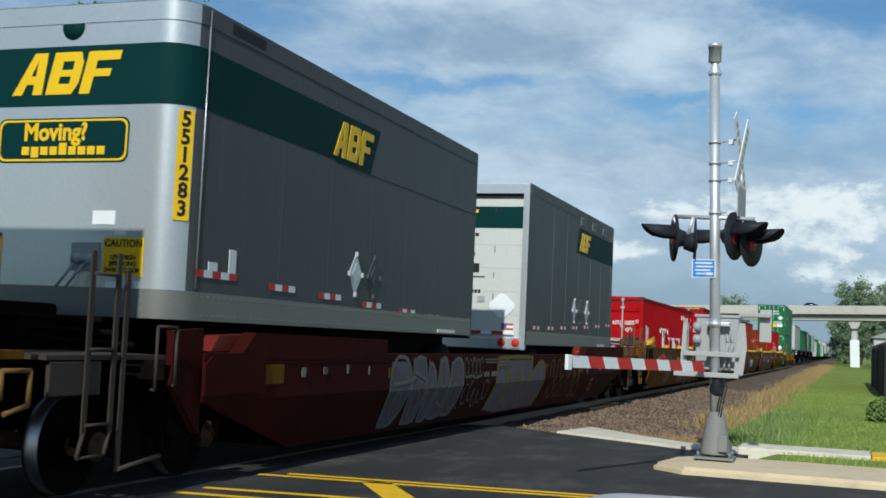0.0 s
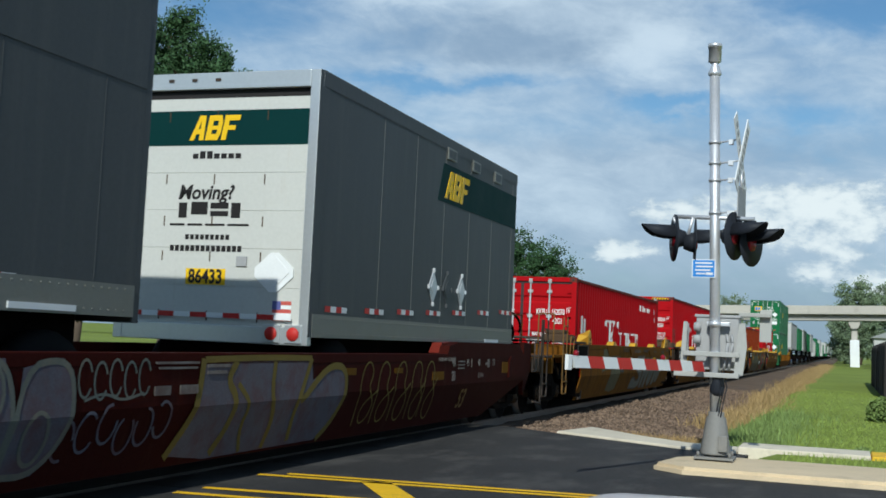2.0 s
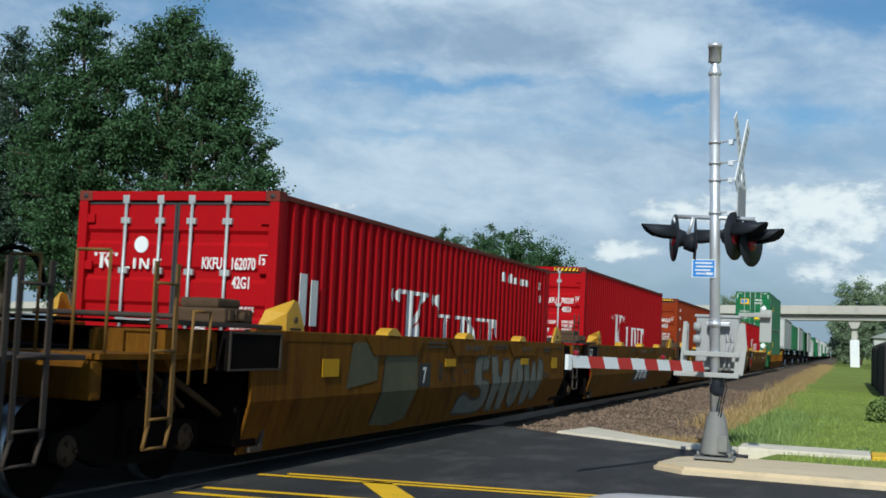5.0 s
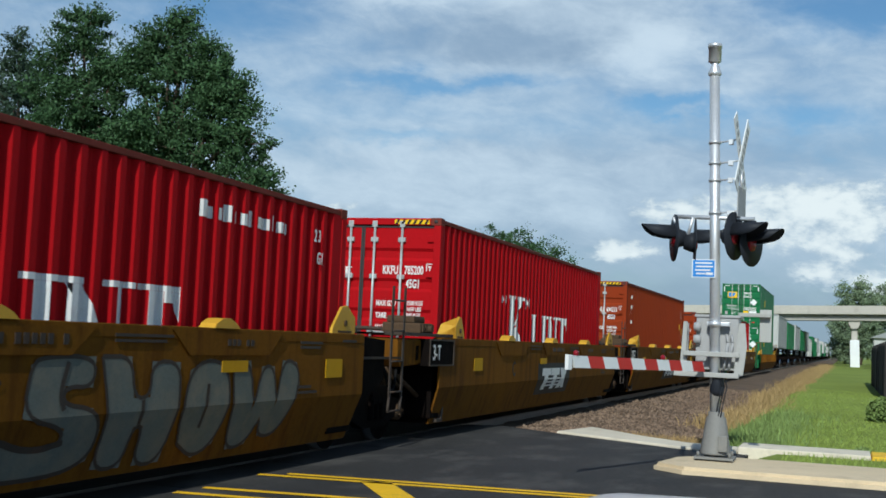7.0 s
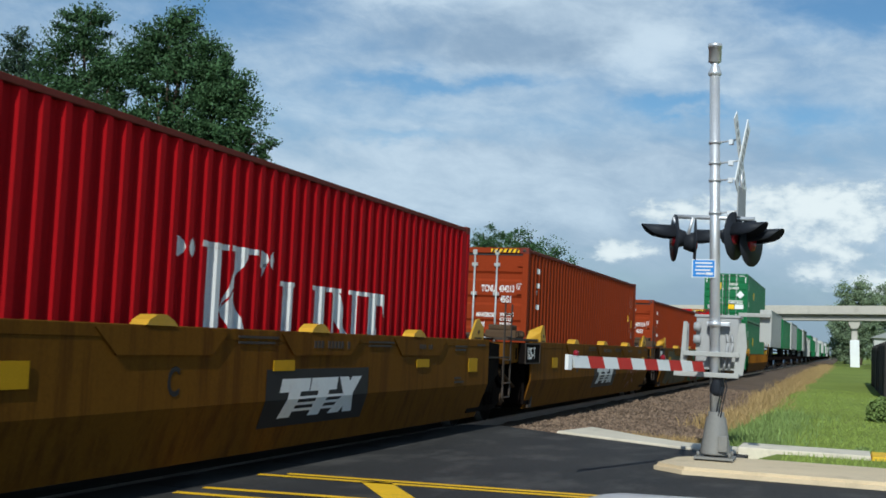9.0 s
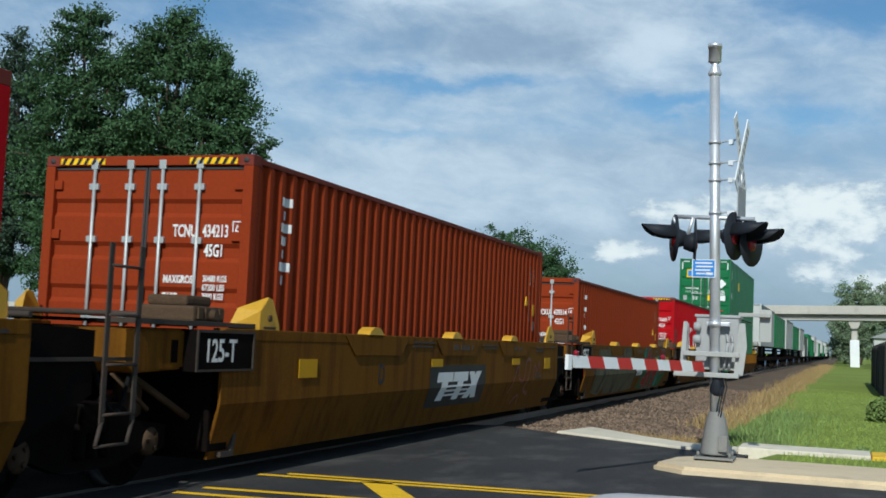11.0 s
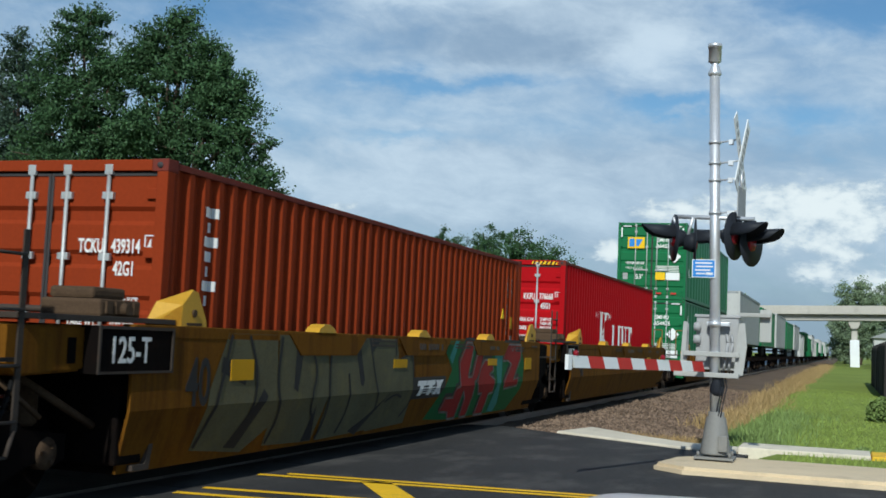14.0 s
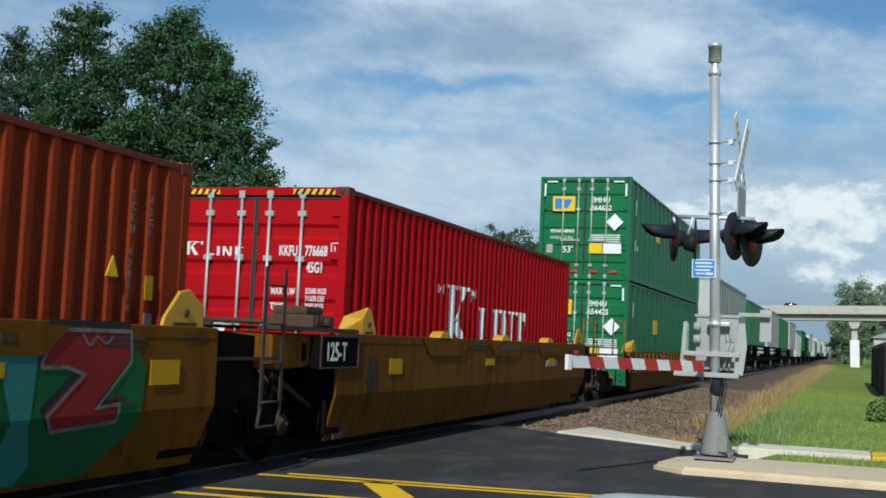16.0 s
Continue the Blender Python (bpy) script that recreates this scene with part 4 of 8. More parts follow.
# ---------------------------------------------------------------- containers
def container(name, label, paint, length, height, width, y0, z0, group="containers on the train", rods=True, pitch=0.278, hazard=False, roof=None, x_at=CX):
    """Steel box with corrugated sides, corner posts and castings, double doors with locking rods at the end that looks along -y."""
    t = thing(name, label, "shipping container", group)
    w = width / 2
    roof = roof or M_CROOF
    L, H = length, height
    # frame
    for x in (-w, w):
        s = -1 if x < 0 else 1
        for y in (0.0, L):
            e = 1 if y == 0 else -1
            bm = B()
            box(bm, x - s * 0.11 if s > 0 else x, x if s > 0 else x + 0.11, y if e > 0 else y - 0.13, y + 0.13 if e > 0 else y, 0.118, H - 0.118, 0.01)
            part("corner_post", bm, paint, t)
            for z in (0, H - 0.118):
                bm = B()
                box(bm, min(x, x - s * 0.162), max(x, x - s * 0.162) , min(y, y + e * 0.178), max(y, y + e * 0.178), z, z + 0.118, 0.008)
                cast = part("corner_casting", bm, roof, t)
                if e > 0:
                    cx = x - s * 0.081
                    # dark disc on the casting paints the hole's inner shade
                    part("hole_shade", lathe(B(), [(0.0005, -0.004), (0.030, -0.004), (0.030, 0.001)], (cx, 0.0, z + 0.059), "y", 10), M_GASKET, cast, "dark disc for the shade in a lifting hole")
        part("top_rail", box(B(), min(x - s * 0.004, x - s * 0.07), max(x - s * 0.004, x - s * 0.07), 0.179, L - 0.179, H - 0.085, H - 0.022, 0.008), roof, t)
        part("bottom_rail", box(B(), min(x - s * 0.004, x - s * 0.07), max(x - s * 0.004, x - s * 0.07), 0.179, L - 0.179, 0.02, 0.15, 0.008), paint, t)
        # corrugated side sheet
        bm = B()
        y = 0.131
        out, inn = x - s * 0.008, x - s * 0.054
        prof = []
        while y < L - 0.40:
            prof += [(y, out), (y + pitch * 0.30, out), (y + pitch * 0.47, inn), (y + pitch * 0.80, inn)]
            y += pitch
        prof += [(y, out), (L - 0.131, out)]
        lo = [bm.verts.new((u, v, 0.152)) for v, u in prof]
        hi = [bm.verts.new((u, v, H - 0.086)) for v, u in prof]
        for i in range(len(prof) - 1):
            bm.faces.new((lo[i], lo[i + 1], hi[i + 1], hi[i]))
        bmesh.ops.recalc_face_normals(bm, faces=bm.faces[:])
        part("side_panel", bm, paint, t, "corrugated side sheet")
    bm = B()
    box(bm, -w + 0.05, w - 0.05, 0.10, L - 0.10, H - 0.03, H - 0.012)
    for k in range(int(L / 0.6)):
        box(bm, -w + 0.25, w - 0.25, 0.4 + k * 0.6, 0.6 + k * 0.6, H - 0.0119, H - 0.002)
    part("roof", bm, roof, t)
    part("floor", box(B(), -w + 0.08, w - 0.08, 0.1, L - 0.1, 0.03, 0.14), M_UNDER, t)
    bm = B()
    prof = [(-w + 0.111, L - 0.02)]
    x = -w + 0.13
    while x < w - 0.3:
        prof += [(x, L - 0.02), (x + 0.09, L - 0.02), (x + 0.16, L - 0.06), (x + 0.25, L - 0.06)]
        x += 0.32
    prof.append((w - 0.111, L - 0.02))
    lo = [bm.verts.new((u, v, 0.12)) for u, v in prof]
    hi = [bm.verts.new((u, v, H - 0.12)) for u, v in prof]
    for i in range(len(prof) - 1):
        bm.faces.new((lo[i], lo[i + 1], hi[i + 1], hi[i]))
    part("end_wall", bm, paint, t)
    part("header", box(B(), -w + 0.163, w - 0.163, 0.0, 0.12, H - 0.112, H - 0.006, 0.008), paint, t)
    part("sill", box(B(), -w + 0.163, w - 0.163, 0.0, 0.14, 0.005, 0.14, 0.008), paint, t)
    # doors
    zt, zb = H - 0.125, 0.15
    for s in (-1, 1):
        a, b = (s * 0.012, s * (w - 0.115)) if s > 0 else (s * (w - 0.115), s * 0.012)
        bm = B()
        rows = [(zb, 0.045), (zb + 0.12, 0.045)]
        bands = 5
        hh = (zt - zb - 0.24) / bands
        for k in range(bands):
            z = zb + 0.12 + k * hh
            rows += [(z + hh * 0.10, 0.045), (z + hh * 0.20, 0.078), (z + hh * 0.42, 0.078), (z + hh * 0.52, 0.045)]
        rows += [(zt, 0.045)]
        lo = [bm.verts.new((a, y, z)) for z, y in rows]
        hi = [bm.verts.new((b, y, z)) for z, y in rows]
        bk = [bm.verts.new((x, 0.10, z)) for x, z in ((a, zb), (b, zb), (a, zt), (b, zt))]
        for i in range(len(rows) - 1):
            bm.faces.new((lo[i], hi[i], hi[i + 1], lo[i + 1]))
        bm.faces.new((bk[0], bk[2], bk[3], bk[1]))
        bmesh.ops.recalc_face_normals(bm, faces=bm.faces[:])
        door = part("door", bm, paint, t, "ribbed steel door leaf")
        for z in (zb + 0.2, zb + 0.75, zt - 0.75, zt - 0.2):
            part("hinge", box(B(), s * (w - 0.15) - 0.06, s * (w - 0.15) + 0.05, 0.012, 0.044, z - 0.05, z + 0.05, 0.006), paint, door)
        bm = B()
        box(bm, s * 0.004, s * 0.030, 0.035, 0.0445, zb, zt) if s > 0 else box(bm, -0.030, -0.004, 0.035, 0.0445, zb, zt)
        box(bm, a, b, 0.034, 0.0445, zt - 0.03, zt)
        part("gasket", bm, M_GASKET, door, "black rubber door seal")
        for x in (s * 0.19, s * 0.62):
            bm = B()
            tube(bm, (x, 0.012, 0.06), (x, 0.012, H - 0.06), 0.018, 10)
            for z in (0.10, H - 0.10):
                box(bm, x - 0.04, x + 0.04, -0.006, 0.034, z - 0.05, z + 0.05, 0.006)
            for z in (zb + 0.25, zb + 0.95, zt - 0.8, zt - 0.22):
                box(bm, x - 0.055, x + 0.055, 0.0, 0.0445, z - 0.035, z + 0.035, 0.006)
            part("locking_rod", bm, M_ROD, door, "galvanised locking rod")
        bm = B()
        box(bm, s * 0.19, s * 0.60, 0.0, 0.016, zb + 0.93, zb + 0.97) if s > 0 else box(bm, -0.60, -0.19, 0.0, 0.016, zb + 0.93, zb + 0.97)
        part("handle", bm, M_ROD, door)
    if hazard:
        for s in (-1, 1):
            bm = B()
            x0 = -w + 0.18 if s < 0 else w - 0.72
            plate(bm, rect(x0, x0 + 0.54, H - 0.10, H - 0.03), "front", -0.001, 0.003)
            hz = part("hazard_strip", bm, M_YELLOWP, t, "yellow and black hazard strip")
            bm = B()
            for k in range(6):
                u = x0 + 0.01 + k * 0.09
                plate(bm, [(u, H - 0.10), (u + 0.04, H - 0.10), (u + 0.075, H - 0.03), (u + 0.035, H - 0.03)], "front", -0.005, 0.002)
            part("black_stripes", bm, M_INK, hz)
    return rolls(t, y0, z0, x_at)


def bars(parent, plane, at, rows, mat, name="text_bar"):
    for r in rows:
        bm = B()
        plate(bm, rect(*r), plane, at, 0.004)
        part(name, bm, mat, parent)


def door_writing(t, H, code, number, check, kind, lines, left=True):
    w = 1.219
    z = H - 0.88
    lettering(code, 0.185, M_INKW, t, on_front(0.33, 0.036, z), squeeze=0.53, bold=0.004)
    lettering(number, 0.185, M_INKW, t, on_front(0.67, 0.036, z), squeeze=0.53, bold=0.004)
    lettering(check, 0.185, M_INKW, t, on_front(1.03, 0.036, z), squeeze=0.53, bold=0.004)
    bm = B()
    for q in (rect(1.005, 1.017, z - 0.035, z + 0.17), rect(1.108, 1.12, z - 0.035, z + 0.17), rect(1.018, 1.107, z - 0.035, z - 0.023), rect(1.018, 1.107, z + 0.158, z + 0.17)):
        plate(bm, q, "front", 0.037, 0.004)
    part("digit_box", bm, M_INKW, t, "thin white frame round a digit")
    lettering(kind, 0.185, M_INKW, t, on_front(0.70, 0.036, z - 0.21), squeeze=0.53, bold=0.004)
    for k, (a, b) in enumerate(lines):
        zz = z - 0.50 - 0.095 * k
        if a:
            lettering(a, 0.115, M_INKW, t, on_front(0.25, 0.036, zz), squeeze=0.62, bold=0.004)
        lettering(b, 0.095, M_INKW, t, on_front(0.70, 0.036, zz + 0.02), squeeze=0.62, bold=0.002)
    return t


LINES = [("MAX G.W", "32500 KGS"), ("", "71650 LBS"), ("TARE", "3840 KGS"), ("", "8470 LBS"), ("MAX C.W", "28660 KGS"), ("", "63180 LBS")]
BOX = 12.47                       # length of a box with its castings
ZW = 0.41                         # container floor above the rails in a well


def conform(bm, poly, pitch=0.278, w=1.219):
    """Lays a convex (y, z) shape onto the corrugated side, fold by fold."""
    def clip(pts, lim, keep_above):
        out = []
        for (a, b), (c, d) in zip(pts, pts[1:] + pts[:1]):
            ina, inc = (a >= lim) == keep_above, (c >= lim) == keep_above
            if ina:
                out.append((a, b))
            if ina != inc:
                k = (lim - a) / (c - a)
                out.append((lim, b + k * (d - b)))
        return out
    out_, inn = w - 0.008, w - 0.054
    lo, hi = min(p[0] for p in poly), max(p[0] for p in poly)
    k0 = int((lo - 0.131) / pitch) - 1
    for k in range(max(0, k0), int((hi - 0.131) / pitch) + 2):
        y = 0.131 + k * pitch
        for fa, fb, xa, xb in ((0, 0.30, out_, out_), (0.30, 0.47, out_, inn), (0.47, 0.80, inn, inn), (0.80, 1.0, inn, out_)):
            ya, yb = y + fa * pitch, y + fb * pitch
            q = clip(clip(list(poly), ya, True), yb, False) if hi > ya and lo < yb else []
            if len(q) > 2:
                bm.faces.new([bm.verts.new((xa + (xb - xa) * (u - ya) / (yb - ya) + 0.003, u, v)) for u, v in q])
    bmesh.ops.remove_doubles(bm, verts=bm.verts[:], dist=0.0005)
    for f in bm.faces:
        f.normal_update()
        if f.normal.x < 0:
            f.normal_flip()
    return bm


def widen(t):
    """Brings a finished box to the full width that fills the well."""
    for ob in t.children_recursive:
        ob.data.transform(Matrix.Diagonal((1.0746, 1, 1, 1)))


def big_side_logo(t, y, z, h):
    """The shipping line's mark on a corrugated side: white upright and slanted blocks, a tall group and lower ones."""
    x = 1.219 - 0.006
    low = h * 0.77
    shapes = [rect(0.06, 0.31, 0, h), [(0.315, h * 0.46), (0.42, h * 0.60), (0.86, h), (0.62, h)], [(0.36, h * 0.52), (0.56, h * 0.70), (1.10, 0), (0.80, 0)],
              rect(1.70, 1.90, 0, low), rect(2.55, 2.76, 0, low), rect(3.00, 3.12, 0, low), [(2.98, low), (3.22, low), (3.78, 0), (3.54, 0)], rect(3.66, 3.78, 0, low), rect(4.14, 4.40, 0, low),
              rect(4.405, 4.62, low - 0.10, low), [(4.62, low), (4.68, low), (4.68, low - 0.28), (4.62, low - 0.10)], rect(4.405, 4.56, low * 0.5, low * 0.5 + 0.09), rect(4.405, 4.62, 0, 0.1), rect(1.905, 2.15, 0, 0.10), [(2.15, 0), (2.26, 0), (2.26, 0.30)]]
    shapes += [rect(a, b, h + 0.001, h + 0.06) for a, b in ((-0.10, 0.44), (0.48, 1.05))] + [rect(a, b, low + 0.001, low + 0.055) for a, b in ((1.58, 2.02), (2.42, 2.88), (2.90, 3.24), (3.50, 3.92), (4.00, 4.68))]
    shapes += [[(u + 0.09 * math.cos(a * 0.628), h - 0.03 + 0.10 * math.sin(a * 0.628)) for a in range(10)] for u in (-0.48, -0.26, 1.20, 1.40)]
    shapes += [[(u + 0.02, h - 0.10), (u + 0.08, h - 0.06), (u + 0.02, h - 0.24)] for u in (1.20, 1.40)]
    for pts in shapes:
        part("painted_mark", conform(B(), [(y + u, z + v) for u, v in pts]), M_INKW, t, "large white painted mark")


def red_container(y0, H, number, check, kind, label, logo_y, logo_z, logo_h, hazard):
    t = container("shipping_container", label, M_CRED, BOX, H, 2.438, y0, ZW, hazard=hazard, x_at=-1.46)
    door_writing(t, H, "KKFU", number, check, kind, LINES)
    # mark on the door, as plain blocks
    z = H - 0.90
    strokes = [rect(-0.93, -0.89, 0, 0.17), [(-0.89, 0.08), (-0.865, 0.10), (-0.79, 0.17), (-0.83, 0.17)], [(-0.88, 0.10), (-0.85, 0.12), (-0.77, 0), (-0.82, 0)], rect(-0.95, -0.86, 0.165, 0.18), rect(-0.84, -0.76, 0.165, 0.18), rect(-1.0, -0.97, 0.14, 0.18), rect(-0.74, -0.71, 0.14, 0.18),
               rect(-0.65, -0.615, 0, 0.12), rect(-0.614, -0.55, 0, 0.022), rect(-0.51, -0.475, 0, 0.12), rect(-0.43, -0.405, 0, 0.12), [(-0.43, 0.12), (-0.40, 0.12), (-0.32, 0), (-0.35, 0)], rect(-0.335, -0.31, 0, 0.12), rect(-0.26, -0.225, 0, 0.12), rect(-0.224, -0.16, 0, 0.022), rect(-0.224, -0.16, 0.1, 0.12), rect(-0.224, -0.175, 0.05, 0.07)]
    for j, pts in enumerate(strokes):
        part("door_mark", plate(B(), [(u, z + v) for u, v in pts], "front", 0.04, 0.006 + 0.0003 * (j % 3)), M_INKW, t, "white painted mark")
    bm = B()
    zc = H - 1.82 if H > 2.7 else H - 0.62
    plate(bm, [(-0.42 + 0.085 * math.cos(a * 0.3142), zc + 0.095 * math.sin(a * 0.3142)) for a in range(20)], "front", 0.04, 0.006)
    part("sticker", bm, M_WHITE, t, "round white sticker")
    big_side_logo(t, logo_y, logo_z, logo_h)
    return t


YF, YB, YC, YE, YA, YG = 35.34, 51.56, 67.70, 83.83, 99.95, 119.33

rf = red_container(YF + 0.80, 2.591, "162070", "3", "42G1", "red corrugated container, older with scratched paint", 4.05, 0.40, 1.25, False)
rb = red_container(YB + 0.62, 2.896, "785200", "7", "45G1", "red corrugated high container with hazard strips", 4.12, 0.56, 1.28, True)
ra = red_container(YA + 0.65, 2.896, "776668", "1", "45G1", "bright red corrugated high container with hazard strips", 4.12, 0.56, 1.28, True)
for k, (a, b) in enumerate([(9.0 + 0.165 * j, 9.1 + 0.165 * j) for j in range(12)]):
    part("painted_address", conform(B(), rect(a, b, 2.13, 2.25 if k % 3 else 2.30)), M_INKW, rf)
bars(rf, "side", 1.217, [(0.62, 0.80, 1.12, 1.72), (0.92, 1.10, 1.12, 1.66)], M_INKW, "painted_panel")
lettering("2 3", 0.2, M_INKW, rf, on_side(1.218, 11.55, 2.12), squeeze=0.7, bold=0.004)
lettering("G1", 0.2, M_INKW, rf, on_side(1.218, 11.65, 1.86), squeeze=0.7, bold=0.004)
oc = container("shipping_container", "rust-orange corrugated high container with hazard strips", M_CORANGE, BOX, 2.896, 2.438, YC + 0.75, ZW, hazard=True, x_at=-1.46)
door_writing(oc, 2.896, "TCNU", "434213", "6", "45G1", [("MAXGROSS", "30480 KGS"), ("", "67200 LBS"), ("TARE", "3800 KGS")])
oe = container("shipping_container", "rust-orange corrugated container of standard height", M_CORANGE, BOX, 2.591, 2.438, YE + 0.59, ZW, x_at=-1.46)
door_writing(oe, 2.591, "TCKU", "439314", "4", "42G1", [("MAXGROSS", "32500 KGS"), ("", "71650 LBS"), ("TARE WT.", "3700 KGS"), ("PAYLOAD", "28800 KGS")])
for t_, n_, k_ in ((oc, "TCNU 434213", "45G1"), (oe, "TCKU 439314", "42G1")):
    top_ = (2.896 if t_ is oc else 2.591) - 0.44
    for k, ch in enumerate(n_):
        lettering(ch, 0.105, M_INKD, t_, on_side(1.214, 11.53, top_ - 0.10 * k), squeeze=0.8, bold=0.003)
    for k, ch in enumerate(k_):
        lettering(ch, 0.105, M_INKD, t_, on_side(1.214, 11.81, top_ - 0.02 - 0.10 * k), squeeze=0.8, bold=0.003)
    # maker's mark down the first folds: a column of plain white blocks
    for k, (a, b) in enumerate(((0, 0.26), (0.09, 0.18), (0, 0.26), (0.02, 0.2), (0.08, 0.17), (0, 0.26), (0.08, 0.18))):
        part("painted_mark", conform(B(), rect(0.72 + a, 0.72 + b, top_ - 0.02 - 0.145 * k, top_ + 0.08 - 0.145 * k)), M_INKW, t_, "white painted mark")
    part("warning_triangle", plate(B(), [(11.20, top_ - 0.70), (11.38, top_ - 0.70), (11.29, top_ - 0.52)], "side", 1.213, 0.008), M_YELLOWP, t_, "yellow warning triangle")
    part("notice", plate(B(), rect(11.80, 11.92, top_ - 0.88, top_ - 0.66), "side", 1.213, 0.006), M_REFL, t_, "small yellow notice")
    part("code_panel", plate(B(), rect(11.81, 11.93, top_ - 1.18, top_ - 1.0), "side", 1.213, 0.006), M_INKD, t_, "small pale code panel")


for t_ in (rf, rb, ra, oc, oe):
    widen(t_)


def green_box(y0, z0, upper):
    t = container("shipping_container", "green smooth-sided long container, %s of a stack" % ("upper" if upper else "lower"), M_CGREEN, 16.154, 2.896, 2.591, y0, z0, pitch=0.9, roof=M_CGREEN)
    H = 2.896
    code = "264622" if upper else "654475"
    lettering("EMHU", 0.21, M_INKW, t, on_front(0.16, 0.036, H - 0.72), squeeze=0.95, bold=0.005)
    lettering(code, 0.21, M_INKW, t, on_front(0.16, 0.036, H - 0.95), squeeze=0.95, bold=0.005)
    bm = B()
    c = (0.86, H - 1.28)
    plate(bm, [(c[0] - 0.24, c[1]), (c[0], c[1] - 0.24), (c[0] + 0.24, c[1]), (c[0], c[1] + 0.24)], "front", -0.012, 0.006)
    part("placard_holder", bm, M_WHITE, t, "white diamond placard holder")
    bm = B()
    plate(bm, rect(-0.92, -0.28, H - 0.98, H - 0.56), "front", -0.006, 0.006)
    lg = part("logo_panel", bm, M_YELLOWP, t, "yellow logo panel")
    bm = B()
    plate(bm, rect(-0.86, -0.66, H - 0.92, H - 0.62), "front", -0.012, 0.006)
    plate(bm, [(-0.6, H - 0.9), (-0.5, H - 0.9), (-0.35, H - 0.64), (-0.6, H - 0.64)], "front", -0.012, 0.006)
    part("logo_shape", bm, M_SIGNBLUE, lg)
    lettering("WARNING", 0.13, M_INKW, t, on_front(-0.98, 0.036, H - 1.58), bold=0.004, squeeze=1.1)
    lettering("HIGH CUBE", 0.12, M_INKW, t, on_front(-0.98, 0.036, H - 1.76), squeeze=1.05)
    lettering("53'", 0.26, M_INKW, t, on_front(-0.62, 0.036, H - 2.14), bold=0.004)
    bm = B()
    plate(bm, rect(-1.08, -0.90, H - 2.16, H - 1.92), "front", 0.04, 0.008)
    part("data_plate", bm, M_GREYBOX, t)
    bm = B()
    plate(bm, rect(0.16, 0.52, H - 2.16, H - 1.88), "front", -0.006, 0.006)
    part("yellow_notice", bm, M_YELLOWP, t, "yellow notice")
    bm = B()
    plate(bm, rect(0.55, 1.06, H - 2.16, H - 1.88), "front", -0.006, 0.006)
    part("white_notice", bm, M_WHITE, t, "white notice")
    bars(t, "front", 0.04, [(0.16, 1.02, H - 1.66 - 0.06 * k, H - 1.63 - 0.06 * k) for k in range(4)], M_INKW)
    bars(t, "front", -0.002, [(x, x + 0.20, 0.20, 0.26) for x in (-0.9, -0.35, 0.2, 0.75)], M_REDS, "marker_tape")
    bars(t, "front", -0.003, [(-1.1, -0.8, H - 0.16, H - 0.12), (0.8, 1.1, H - 0.16, H - 0.12), (-1.18, -1.13, H - 0.55, H - 0.2), (1.13, 1.18, H - 0.55, H - 0.2)], M_WHITE, "marker_tape")
    bm = B()
    plate(bm, rect(4.6, 5.4, 1.5, 1.95), "side", 1.295, 0.006)
    part("logo_panel", bm, M_YELLOWP, t, "yellow logo panel")
    bars(t, "side", 1.29, [(0.9, 0.98, 1.9, 2.35), (0.85, 0.95, 0.9, 1.2), (1.3, 1.37, 0.9, 1.05)], M_INKW)
    return t


green_box(YG, 0.36, False)
green_box(YG, 0.36 + 2.91, True)
# ---------------------------------------------------------------- trailers on the first car
def logo_blocks(bm, u0, v0, h, plane, at, lean=0.22, depth=0.006, k=1.0):
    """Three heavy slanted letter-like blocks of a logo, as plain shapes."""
    w = h * 0.85 * k
    for i in range(3):
        a = u0 + i * w * 1.02
        def sk(u, v):
            return (a + u * w + v * h * lean * k, v0 + v * h)
        cuts = (
            [[(0, 0), (0.3, 0), (0.62, 1), (0.40, 1)], [(0.62, 0), (0.92, 0), (0.80, 1), (0.55, 1)], [(0.2, 0.25), (0.8, 0.25), (0.8, 0.45), (0.2, 0.45)]],
            [[(0, 0), (0.32, 0), (0.32, 1), (0, 1)], [(0.3, 0), (0.80, 0), (0.92, 0.25), (0.3, 0.25)], [(0.3, 0.42), (0.85, 0.42), (0.85, 0.58), (0.3, 0.58)], [(0.3, 0.78), (0.9, 0.78), (0.8, 1), (0.3, 1)], [(0.66, 0.2), (0.94, 0.25), (0.94, 0.8), (0.66, 0.8)]],
            [[(0, 0), (0.32, 0), (0.32, 1), (0, 1)], [(0.3, 0.78), (0.98, 0.78), (0.98, 1), (0.3, 1)], [(0.3, 0.40), (0.8, 0.40), (0.8, 0.58), (0.3, 0.58)]])[i]
        for j, poly in enumerate(cuts):
            plate(bm, [sk(u, v) for u, v in poly], plane, at, depth + 0.0006 * j)
    return bm


def rounded(u0, u1, v0, v1, r, n=5):
    pts = []
    for cx, cy, a0 in ((u1 - r, v0 + r, -90), (u1 - r, v1 - r, 0), (u0 + r, v1 - r, 90), (u0 + r, v0 + r, 180)):
        for i in range(n + 1):
            a = radians(a0 + 90 * i / n)
            pts.append((cx + r * math.cos(a), cy + r * math.sin(a)))
    return pts


